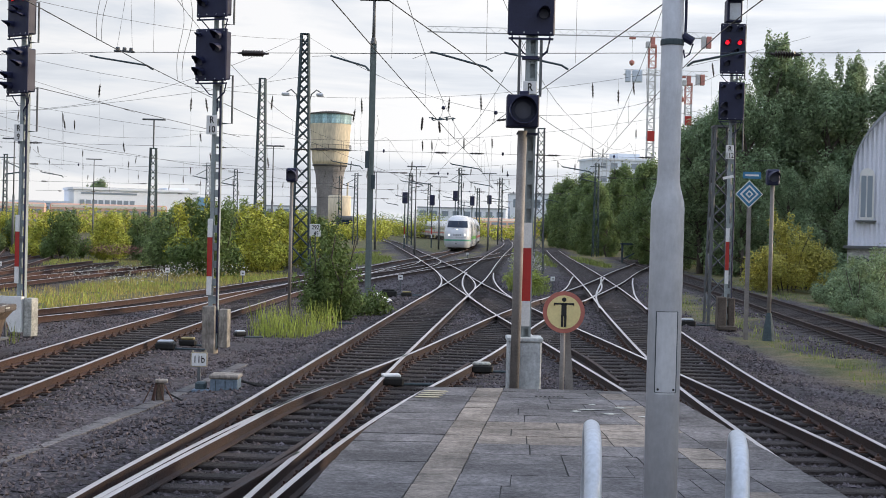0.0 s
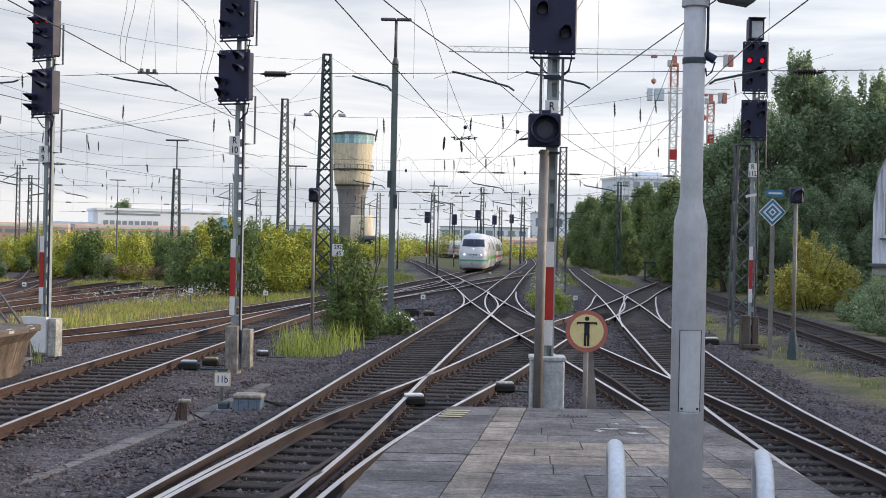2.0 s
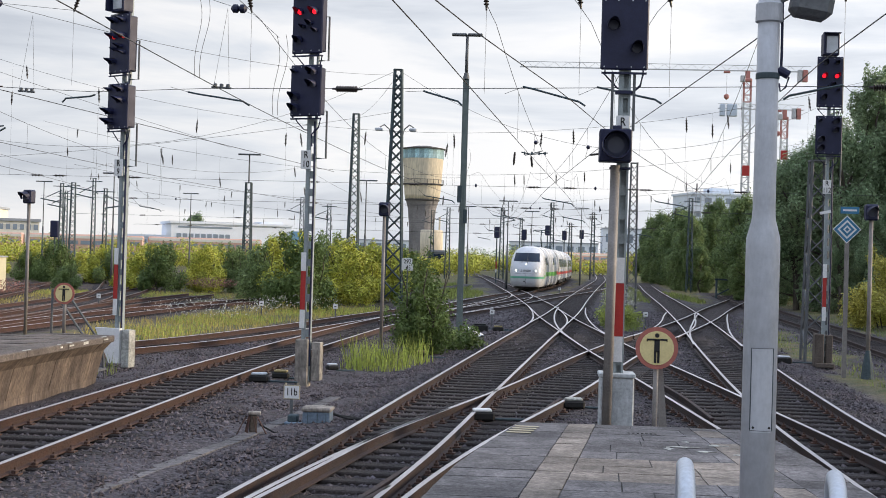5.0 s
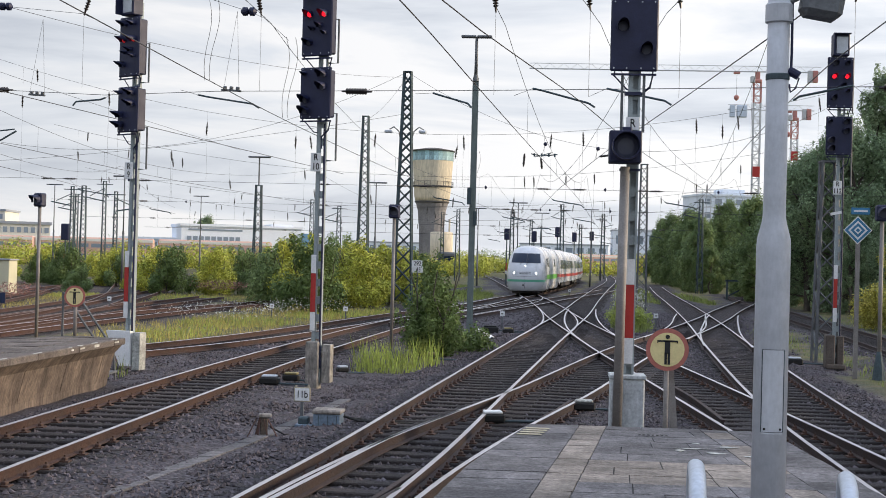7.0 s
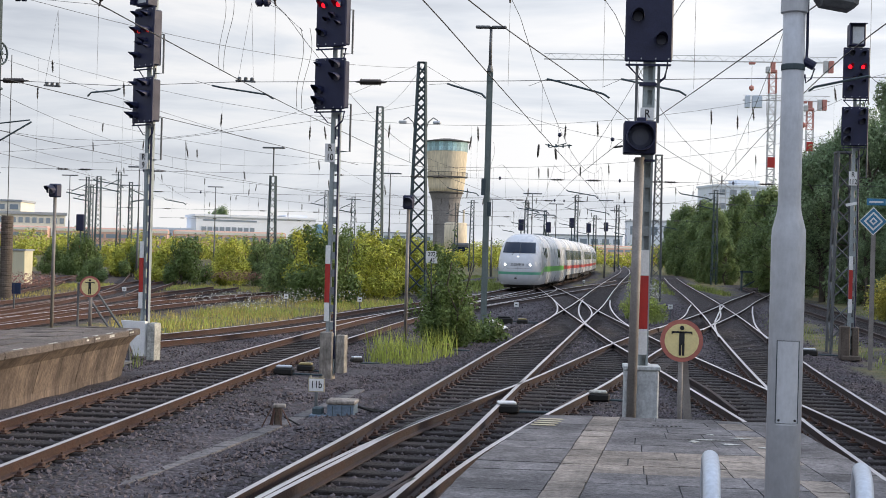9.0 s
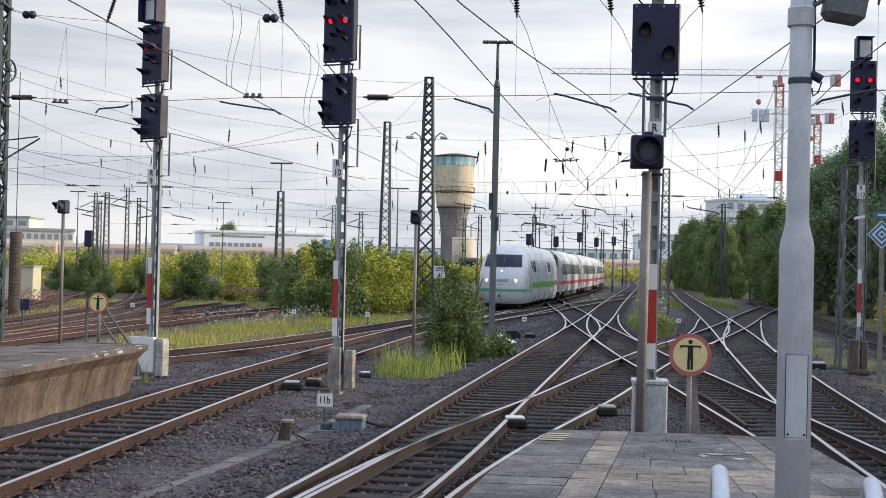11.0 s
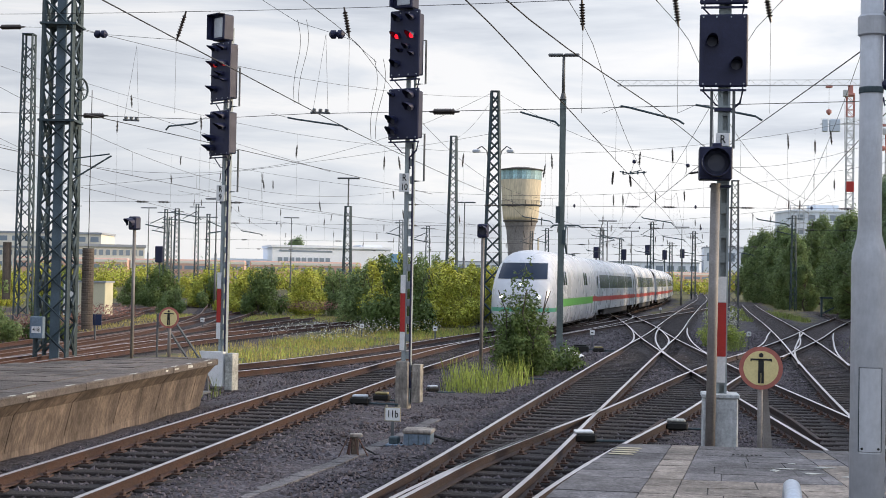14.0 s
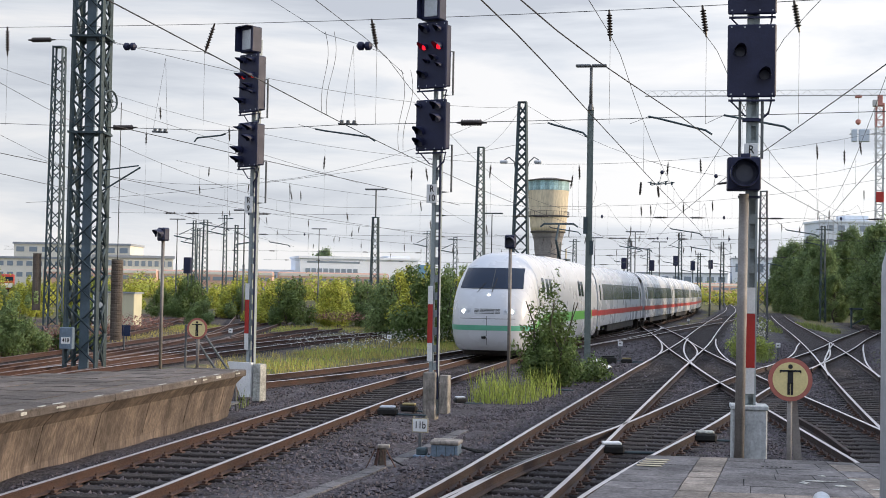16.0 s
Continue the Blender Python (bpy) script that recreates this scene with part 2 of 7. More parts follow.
M_RED = mat("red_enamel", (0.42, 0.028, 0.022), (0.34, 0.028, 0.024), 4, 0.55, 0, 0.03, 40, 0.1)
M_TEXT = mat("black_lettering", (0.02, 0.02, 0.022), None, 4, 0.6, bump=0)
M_SIGNRED = mat("faded_red_ring", (0.44, 0.15, 0.12), (0.36, 0.12, 0.10), 5, 0.6, 0, 0.02, 40, 0.1)
M_SIGNYEL = mat("faded_yellow_disc", (0.72, 0.62, 0.31), (0.66, 0.55, 0.27), 5, 0.6, 0, 0.02, 40, 0.08)
M_BLUE = mat("blue_enamel", (0.045, 0.20, 0.36), (0.04, 0.17, 0.31), 4, 0.5, 0, 0.02, 40, 0.08)
M_BOXBLUE = mat("blue_grey_box", (0.16, 0.22, 0.29), (0.12, 0.16, 0.21), 3, 0.7, 0, 0.1, 30, 0.2)
M_YELLOW = mat("dull_yellow_cover", (0.30, 0.25, 0.12), (0.22, 0.18, 0.08), 5, 0.75, 0, 0.1, 40, 0.2)
M_CREAM = mat("cream_cover", (0.42, 0.37, 0.27), (0.34, 0.30, 0.22), 5, 0.75, 0, 0.1, 40, 0.2)
M_RUST = mat("rust", (0.095, 0.050, 0.036), (0.065, 0.040, 0.032), 6, 0.85, 0, 0.2, 40)
M_WIRE = mat("dark_wire", (0.06, 0.06, 0.065), None, 4, 0.6, 0.3, 0)
M_INSUL = mat("brown_insulator", (0.030, 0.022, 0.020), None, 4, 0.4, 0, 0)

for m in (M_SLAB, M_SLABPALE, M_OLDSLAB, M_CONCRETE, M_CONCPALE):
    weathered(m, 0.60, 1.40)
weathered(M_WALLEDGE, 0.62, 1.38, 0.6)
weathered(M_BASEWHITE, 0.72, 1.22, 2.5)
weathered(M_POLE, 0.90, 1.10, 1.5)
weathered(M_MAST, 0.75, 1.3, 1.5)

# ---------------------------------------------------------------- mesh helpers
def reach(y):
    """Levelling of the plan: far distances grow a little, near ones shrink."""
    return 2.45 / (2.5 - 0.00192 * min(y, 420))


def thing(name, label, category, group="", kind="", at=(0, 0, 0), rz=0.0):
    ob = new(name)
    ob.empty_display_size = 0.2
    k = reach(at[1]) if at[1] > 0 else 1.0
    ob.matrix_basis = pose(at[0] * k, at[1] * k, at[2] * k, 0, 0, rz) @ Matrix.Diagonal((k, k, k, 1))
    return tagged(ob, label, category, group, kind)


def part(name, bm, material, parent=None, label="", smooth=False):
    me = bpy.data.meshes.new(name)
    bm.to_mesh(me)
    bm.free()
    return mesh_part(name, me, material, parent, label, smooth)


def mesh_part(name, me, material, parent=None, label="", smooth=False):
    if material and not me.materials:
        me.materials.append(material)
    if smooth:
        me.polygons.foreach_set("use_smooth", [True] * len(me.polygons))
    ob = new(name, me)
    ob.parent = parent
    return tagged(ob, label) if label else ob


def box(bm, c, s, rz=0.0, bevel=0.0, rx=0.0, ry=0.0):
    r = bmesh.ops.create_cube(bm, size=1.0, matrix=pose(*c, rx, ry, rz) @ Matrix.Diagonal((*s, 1)))
    if bevel:
        es = list({e for v in r["verts"] for e in v.link_edges})
        bmesh.ops.bevel(bm, geom=es, offset=bevel, segments=1, affect="EDGES", profile=0.5)
    return bm


def rod(bm, a, b, r, r2=None, n=8):
    a, b = Vector(a), Vector(b)
    d = b - a
    q = d.to_track_quat("Z", "Y").to_matrix().to_4x4()
    bmesh.ops.create_cone(bm, cap_ends=True, segments=n, radius1=r, radius2=r if r2 is None else r2, depth=d.length,
                          matrix=Matrix.Translation((a + b) / 2) @ q)
    return bm


def bar(bm, a, b, w, d=None):
    """A square bar from a to b."""
    a, b = Vector(a), Vector(b)
    v = b - a
    q = v.to_track_quat("Z", "Y").to_matrix().to_4x4()
    bmesh.ops.create_cube(bm, size=1.0, matrix=Matrix.Translation((a + b) / 2) @ q @ Matrix.Diagonal((w, d or w, v.length, 1)))
    return bm


def tube(bm, pts, r, n=8):
    """A round tube along points."""
    pts = [Vector(p) for p in pts]
    rings = []
    for i, p in enumerate(pts):
        d = (pts[min(i + 1, len(pts) - 1)] - pts[max(i - 1, 0)]).normalized()
        s = d.cross(Vector((0.13, 0.05, 1.0)) if abs(d.z) < 0.95 else Vector((1, 0.1, 0))).normalized()
        u = s.cross(d)
        rings.append([bm.verts.new(p + r * (math.cos(a) * s + math.sin(a) * u)) for a in (2 * math.pi * k / n for k in range(n))])
    for a, b in zip(rings, rings[1:]):
        for k in range(n):
            bm.faces.new((a[k], a[(k + 1) % n], b[(k + 1) % n], b[k]))
    bm.faces.new(rings[0][::-1]), bm.faces.new(rings[-1])
    return bm


def lathe(bm, prof, c=(0, 0, 0), n=24):
    """A turned body from (radius, height) pairs."""
    c = Vector(c)
    rings = [[bm.verts.new(c + Vector((r * math.cos(a), r * math.sin(a), z))) for a in (2 * math.pi * k / n for k in range(n))] for r, z in prof]
    for a, b in zip(rings, rings[1:]):
        for k in range(n):
            bm.faces.new((a[k], a[(k + 1) % n], b[(k + 1) % n], b[k]))
    bm.faces.new(rings[0][::-1]), bm.faces.new(rings[-1])
    return bm


def slab(bm, outline, z0, z1):
    """A prism over an outline of (x, y)."""
    lo = [bm.verts.new((x, y, z0)) for x, y in outline]
    hi = [bm.verts.new((x, y, z1)) for x, y in outline]
    bm.faces.new(lo[::-1]), bm.faces.new(hi)
    for i in range(len(lo)):
        j = (i + 1) % len(lo)
        bm.faces.new((lo[i], lo[j], hi[j], hi[i]))
    return bm


def B():
    return bmesh.new()


def words(name, text, size, m, material, parent, squeeze=0.8):
    """Flat lettering of the built-in font, as a mesh."""
    cu = bpy.data.curves.new(name, "FONT")
    cu.body, cu.size, cu.align_x, cu.align_y, cu.extrude = text, size, "CENTER", "CENTER", 0.002
    cu.offset = size * 0.012
    tmp = new(name, cu)
    me = bpy.data.meshes.new_from_object(tmp.evaluated_get(bpy.context.evaluated_depsgraph_get()))
    bpy.data.objects.remove(tmp)
    me.transform(m @ Matrix.Diagonal((squeeze, 1, 1, 1)))
    me.materials.clear()
    return mesh_part(name, me, material, parent)


FACE = pose(0, 0, 0, 90, 0, 0)      # lettering that stands upright and faces the camera


class Path:
    """A smooth line through plan points, by length along it."""
    def __init__(self, pts, step=0.5, level=True):
        p = [Vector(q) * (reach(max(0, q[1])) if level else 1) for q in pts]
        p = [p[0] * 2 - p[1]] + p + [p[-1] * 2 - p[-2]]
        out = []
        for i in range(1, len(p) - 2):
            d = (p[i + 1] - p[i]).length
            k = max(2, int(d / step))
            l0, l2 = (p[i] - p[i - 1]).length, (p[i + 2] - p[i + 1]).length
            m1 = ((p[i] - p[i - 1]) / l0 * d + (p[i + 1] - p[i]) * l0 / d) / (l0 + d) * d
            m2 = ((p[i + 1] - p[i]) / d * l2 + (p[i + 2] - p[i + 1]) * d / l2) / (l2 + d) * d
            for j in range(k):
                t = j / k
                out.append((2 * t**3 - 3 * t**2 + 1) * p[i] + (t**3 - 2 * t**2 + t) * m1 + (3 * t**2 - 2 * t**3) * p[i + 1] + (t**3 - t**2) * m2)
        out.append(p[-2])
        self.xy = np.array([(v.x, v.y) for v in out])
        self.s = np.concatenate([[0], np.cumsum(np.linalg.norm(np.diff(self.xy, axis=0), axis=1))])
        self.length = self.s[-1]

    def at(self, s):
        return np.array((np.interp(s, self.s, self.xy[:, 0]), np.interp(s, self.s, self.xy[:, 1])))

    def dir(self, s):
        d = self.at(min(s + 0.6, self.length)) - self.at(max(s - 0.6, 0))
        return d / np.linalg.norm(d)

    def s_of_y(self, y):
        return float(np.interp(y, self.xy[:, 1], self.s))

# ---------------------------------------------------------------- the lines of the tracks (plan points)
LINE = {
    "arrival": Path([(-6.75, -30), (-6.75, 10), (-6.75, 20), (-6.68, 31), (-6.38, 41), (-6.08, 48.5), (-5.42, 58.5), (-4.52, 71.5), (-2.9, 94), (-1.65, 106.5), (-0.15, 128), (0.85, 140),
                     (1.6, 152), (3.3, 185), (4.3, 220), (3.6, 262), (-0.5, 305), (-7, 345), (-16, 385), (-34, 440), (-56, 490)], level=False),
    "main": Path([(-3.2, -30), (-3.1, -5), (-2.85, 5), (-2.5, 12), (-1.98, 18), (-1.5, 25), (-0.6, 38), (0.4, 52), (1.2, 63), (2.8, 90), (4.9, 124), (8.8, 185), (12.5, 280), (15, 450)]),
    "right": Path([(4.4, -30), (4.5, 0), (4.55, 10), (4.55, 17), (4.6, 22), (4.85, 27.5), (5.35, 36), (6.0, 46), (6.7, 56), (7.7, 72), (10.3, 120), (14, 180)]),
    "crossing": Path([(-2.95, 3), (-2.65, 8), (-2.26, 12.2), (-1.85, 15.7), (-1.35, 18.8), (-0.72, 22), (0.1, 26), (1.2, 32.2), (2.1, 37.3), (3.3, 43.4), (5.0, 51), (7.6, 63.5), (10.5, 79), (13.2, 92.5), (17, 112)]),
    "slip": Path([(4.25, 4), (4.2, 8), (4.1, 14), (3.78, 19), (3.35, 25), (2.9, 31), (2.35, 38), (1.65, 49), (1.05, 59), (0.35, 75), (-0.95, 98), (-3, 130), (-7.6, 196), (-12, 240)]),
    "link": Path([(-5.2, 52), (-3.6, 64), (-1.6, 76), (0.1, 88), (1.9, 100), (4.5, 117), (7.5, 145)]),
    "branch": Path([(-18, -10), (-17.3, 10), (-15.8, 20), (-13.6, 26.5), (-11.7, 31), (-10.1, 35.8), (-9.2, 39.5), (-8.35, 44.5), (-7.6, 50), (-6.75, 57), (-5.5, 66), (-4.1, 76), (-3.0, 86)]),
    "slipcurve": Path([(-0.3, 42.5), (0.05, 47), (0.42, 52), (0.66, 57), (0.70, 62), (0.60, 68), (0.38, 74.5)]),
    "slipcurveback": Path([(2.12, 41.5), (1.86, 46), (1.66, 51), (1.60, 56), (1.64, 61), (1.78, 67), (2.05, 74)]),
    "rightcurve": Path([(4.15, 47), (5.0, 51.3), (5.75, 55.8), (6.35, 60.5), (6.95, 66), (7.55, 71)]),
    "rightcurveback": Path([(5.75, 43), (6.2, 48), (6.75, 53), (7.4, 58), (8.2, 64), (9.2, 71)]),
    "linkcurve": Path([(-4.4, 60), (-2.6, 72), (-1.35, 83), (-0.85, 93), (-1.2, 103), (-2.0, 114)]),
    "sidingright": Path([(10.6, -20), (10.7, 10), (10.75, 25), (10.8, 32), (11.1, 39), (11.9, 52), (12.9, 72), (14.5, 95), (17, 130)]),
    "rustyone": Path([(-16.9, -10), (-16.8, 30), (-16.6, 45), (-16.1, 58), (-14.6, 71), (-12.0, 90), (-8, 115), (-5.5, 140)]),
    "rustytwo": Path([(-19.3, 10), (-19.5, 34), (-20.6, 46), (-22.3, 62), (-25.5, 82), (-28.5, 105), (-31, 140)]),
    "rustythree": Path([(-17.2, 30), (-18.6, 48), (-20.5, 60), (-24.0, 75), (-29, 92), (-36, 115)]),
    "rustyfive": Path([(-18.3, 10), (-18.2, 34), (-19.0, 47), (-20.4, 60), (-23.2, 76), (-28, 98)]),
    "rustysix": Path([(-22.0, 16), (-22.3, 36), (-24.3, 52), (-28.0, 70), (-34, 92)]),
    "rustyseven": Path([(-16.7, 33), (-17.4, 44), (-18.3, 54), (-18.9, 66), (-19.2, 78)]),
    "rustyfour": Path([(-24, 20), (-24.5, 40), (-27.5, 60), (-31, 80), (-35, 105)]),
}
FAR_LEFT = [Path([(-34 - 5 * k, 60), (-36 - 5 * k, 110), (-40 - 6 * k, 200)]) for k in range(2)]
ALL_LINES = list(LINE.values()) + FAR_LEFT
LINE_PTS = np.concatenate([p.xy[(p.xy[:, 1] > -25) & (p.xy[:, 1] < 420)][::2] for p in ALL_LINES])


def line_distance(x, y):
    """Metres from plan points to the nearest track."""
    out = np.full(len(x), 1e9)
    for k in range(0, len(LINE_PTS), 400):
        q = LINE_PTS[k:k + 400]
        out = np.minimum(out, ((x[:, None] - q[None, :, 0]) ** 2 + (y[:, None] - q[None, :, 1]) ** 2).min(axis=1))
    return np.sqrt(out)


def smooth_step(v, a, b):
    t = np.clip((v - a) / (b - a), 0, 1)
    return t * t * (3 - 2 * t)


def grass_here(x, y):
    """Where weeds and grass take the ground, 0 to 1."""
    w = 0.9 * np.sin(x * 1.3 + y * 0.35) + 0.7 * np.sin(y * 0.9 - x * 0.6) + 0.5 * np.sin(x * 3.1 + y * 1.7)
    d = line_distance(x, y)
    left = smooth_step(-x - (8.6 + 0.0 * y), 0, 1.2) * smooth_step(y, 30, 36) * smooth_step(d + 0.35 * w, 1.6, 2.4)
    right = smooth_step(x, 6.9, 8.0) * smooth_step(d + 0.5 * w, 1.9, 2.7)
    far = smooth_step(y, 70, 110) * smooth_step(d + 0.4 * w, 1.8, 2.6)
    out = smooth_step(d + 0.4 * w, 6, 8)
    return np.maximum.reduce([left, right, far, out])


def ground():
    """One sheet to the horizon: ballast round the tracks, dry grass beyond."""
    xs = np.concatenate([[-3000, -1200, -500, -250, -140, -90], np.arange(-60, -24, 1.5), np.arange(-24, 24, 0.45), np.arange(24, 60, 1.5), [90, 140, 250, 500, 1200, 3000]])
    ys = np.concatenate([[-2000, -500, -120, -50, -20], np.arange(-8, 8, 1.0), np.arange(8, 60, 0.45), np.arange(60, 150, 1.5), np.arange(150, 330, 6), [400, 600, 1000, 2000, 4500]])
    X, Y = np.meshgrid(xs, ys)
    x, y = X.ravel(), Y.ravel()
    d = line_distance(x, y)
    g = grass_here(x, y)
    z = -0.208 + 0.043 * smooth_step(d, 0.85, 1.1) - 0.10 * smooth_step(d, 1.5, 2.5) + 0.03 * np.sin(x * 2.1 + y * 1.1) * np.sin(y * 1.7 - x) * smooth_step(d, 1.0, 2.0)
    z = z + 0.06 * g
    nx, ny = len(xs), len(ys)
    i = np.arange(nx * ny).reshape(ny, nx)
    f = np.stack([i[:-1, :-1], i[:-1, 1:], i[1:, 1:], i[1:, :-1]], -1).reshape(-1, 4)
    me = bpy.data.meshes.new("ground")
    me.from_pydata(np.stack([x, y, z], 1).tolist(), [], f.tolist())
    at = me.attributes.new("grass", "FLOAT", "POINT")
    at.data.foreach_set("value", g.astype(np.float32))
    oil = me.attributes.new("oily_shaded", "FLOAT", "POINT")
    oil.data.foreach_set("value", (1 - smooth_step(d + 0.15 * np.sin(x * 2.3 + y * 0.7), 0.95, 2.1)).astype(np.float32))
    rusty = me.attributes.new("rusty", "FLOAT", "POINT")
    rusty.data.foreach_set("value", (smooth_step(-x, 13.5, 16.0) * smooth_step(y, 20, 30)).astype(np.float32))
    m = M_BALLAST.copy()
    m.name = "ballast_and_grass"
    n, l = m.node_tree.nodes, m.node_tree.links
    b = n["Principled BSDF"]
    a = n.new("ShaderNodeAttribute")
    a.attribute_name = "grass"
    nz = n.new("ShaderNodeTexNoise")
    nz.inputs["Scale"].default_value, nz.inputs["Detail"].default_value = 1.6, 8
    tc = n.new("ShaderNodeTexCoord")
    l.new(tc.outputs["Object"], nz.inputs["Vector"])
    rp = n.new("ShaderNodeValToRGB")
    rp.color_ramp.elements[0].position, rp.color_ramp.elements[0].color = 0.35, (0.055, 0.075, 0.02, 1)
    rp.color_ramp.elements[1].position, rp.color_ramp.elements[1].color = 0.65, (0.15, 0.12, 0.055, 1)
    l.new(nz.outputs["Fac"], rp.inputs["Fac"])
    mx = n.new("ShaderNodeMix")
    mx.data_type = "RGBA"
    old = b.inputs["Base Color"].links[0].from_socket
    ao = n.new("ShaderNodeAttribute")          # oil and brake dust along the tracks, deepened for shade between sleepers
    ao.attribute_name = "oily_shaded"
    am = n.new("ShaderNodeMath")
    am.operation = "MULTIPLY"
    am.inputs[1].default_value = 0.62
    l.new(ao.outputs["Fac"], am.inputs[0])
    ar = n.new("ShaderNodeAttribute")          # rust-brown dust and dead weeds in the old yard
    ar.attribute_name = "rusty"
    arm = n.new("ShaderNodeMath")
    arm.operation = "MULTIPLY"
    arm.inputs[1].default_value = 0.6
    l.new(ar.outputs["Fac"], arm.inputs[0])
    mr = n.new("ShaderNodeMix")
    mr.data_type = "RGBA"
    mr.inputs["B"].default_value = (0.085, 0.052, 0.036, 1)
    l.new(old, mr.inputs["A"])
    l.new(arm.outputs["Value"], mr.inputs["Factor"])
    old = mr.outputs["Result"]
    mo = n.new("ShaderNodeMix")
    mo.data_type = "RGBA"
    mo.inputs["B"].default_value = (0.020, 0.017, 0.018, 1)
    nm = n.new("ShaderNodeTexNoise")
    nm.inputs["Scale"].default_value, nm.inputs["Detail"].default_value, nm.inputs["Roughness"].default_value = 2.6, 10, 0.75
    l.new(tc.outputs["Object"], nm.inputs["Vector"])
    rm = n.new("ShaderNodeMapRange")
    rm.inputs["From Min"].default_value, rm.inputs["From Max"].default_value = 0.3, 0.7
    rm.inputs["To Min"].default_value, rm.inputs["To Max"].default_value = 0.50, 1.45
    l.new(nm.outputs["Fac"], rm.inputs["Value"])
    mm = n.new("ShaderNodeMix")
    mm.data_type, mm.blend_type = "RGBA", "MULTIPLY"
    mm.inputs["Factor"].default_value = 1.0
    l.new(old, mm.inputs["A"])
    l.new(rm.outputs["Result"], mm.inputs["B"])
    l.new(mm.outputs["Result"], mo.inputs["A"])
    l.new(am.outputs["Value"], mo.inputs["Factor"])
    l.new(mo.outputs["Result"], mx.inputs["A"])
    l.new(rp.outputs["Color"], mx.inputs["B"])
    l.new(a.outputs["Fac"], mx.inputs["Factor"])
    l.new(mx.outputs["Result"], b.inputs["Base Color"])
    ob = mesh_part("ground", me, m, smooth=True)
    tagged(ob, "dark ballast between tracks with dry weedy grass beside them", "ground", kind="structure")


ground()

# ---------------------------------------------------------------- tracks
RAIL_PROF = [(-0.062, -0.152), (0.062, -0.152), (0.060, -0.138), (0.012, -0.122), (0.012, -0.04), (0.034, -0.03), (0.034, -0.004), (0.028, 0.0), (-0.028, 0.0), (-0.034, -0.004), (-0.034, -0.03), (-0.012, -0.04), (-0.012, -0.122), (-0.060, -0.138)]


def rail_mesh(name, path, off, y0, y1, web, dz=0.0, head=None):
    ss, s = [], path.s_of_y(y0)
    e = path.s_of_y(y1)
    while s < e:
        ss.append(s)
        s += 0.8 if path.at(s)[1] < 70 else 2.5
    ss.append(e)
    n, vs, fs, mi = len(RAIL_PROF), [], [], []
    for s in ss:
        p, d = path.at(s), path.dir(s)
        nrm = (d[1], -d[0])
        vs += [(p[0] + (off + u) * nrm[0], p[1] + (off + u) * nrm[1], w + dz) for u, w in RAIL_PROF]
    for i in range(len(ss) - 1):
        for k in range(n):
            fs.append((i * n + k, i * n + (k + 1) % n, (i + 1) * n + (k + 1) % n, (i + 1) * n + k))
            mi.append(1 if k in (6, 7, 8) else 0)
    fs += [tuple(range(n))[::-1], tuple(range((len(ss) - 1) * n, len(ss) * n))]
    mi += [0, 0]
    me = bpy.data.meshes.new(name)
    me.from_pydata(vs, [], fs)
    me.materials.append(web), me.materials.append(head or M_HEAD)
    me.polygons.foreach_set("material_index", mi)
    return me


def sleeper_mesh(w=2.6):
    bm = box(B(), (0, 0, -0.235), (w, 0.25, 0.15), bevel=0.015)
    me = bpy.data.meshes.new("sleeper")
    bm.to_mesh(me), bm.free()
    me.materials.append(M_SLEEPER)
    return me


def clip_mesh(sx):
    bm = B()
    box(bm, (sx, 0, -0.150), (0.34, 0.15, 0.018))
    for k in (-1, 1):
        box(bm, (sx + k * 0.105, 0, -0.125), (0.06, 0.09, 0.05), bevel=0.01)
        rod(bm, (sx + k * 0.105, 0, -0.13), (sx + k * 0.105, 0, -0.07), 0.014, n=6)
    me = bpy.data.meshes.new("fastening")
    bm.to_mesh(me), bm.free()
    me.materials.append(M_RUST)
    return me


SLEEPER, CLIPS = sleeper_mesh(), (clip_mesh(-0.7525), clip_mesh(0.7525))
taken = []


def track(key, label, y0, y1, y_piece, web=M_RAIL, head=None, dz=0.0, thin=True):
    """Two rails on timber sleepers; the far sleepers are joined."""
    path = LINE[key]
    t = thing("railway_track", label, "track", "tracks of the yard")
    for off in (-0.7525, 0.7525):
        mesh_part("rail", rail_mesh("rail", path, off, y0, y1, web, dz, head), None, t, "steel rail with a worn head", False)
    s, e = path.s_of_y(y0), path.s_of_y(y1)
    far_v, far_f = [], []
    base_v, base_f = [tuple(v.co) for v in SLEEPER.vertices], [tuple(p.vertices) for p in SLEEPER.polygons]
    old = np.array(taken) if taken else np.zeros((1, 2)) + 1e6
    mine = []
    while s < e:
        p, d = path.at(s), path.dir(s)
        step = 0.63
        near = np.hypot(old[:, 0] - p[0], old[:, 1] - p[1]).min()
        if near > 0.75:
            mine.append(tuple(p))
            rz = math.atan2(-d[0], d[1])
            m = pose(p[0], p[1], dz, 0, 0, math.degrees(rz))
            if p[1] < y_piece and p[1] > 6:
                ob = new("sleeper", SLEEPER)
                ob.parent, ob.matrix_basis = t, m
                if p[1] < 34:
                    for me in CLIPS:
                        ob2 = new("fastening", me)
                        ob2.parent, ob2.matrix_basis = t, m
            elif p[1] < 170:
                k = len(far_v)
                far_v += [tuple(m @ Vector(v)) for v in base_v]
                far_f += [tuple(k + i for i in f) for f in base_f]
        s += step
    taken.extend(mine)
    if far_v:
        me = bpy.data.meshes.new("sleeper_rest")
        me.from_pydata(far_v, [], far_f)
        tagged(mesh_part("sleeper_rest", me, M_SLEEPER, t), kind="stuff")


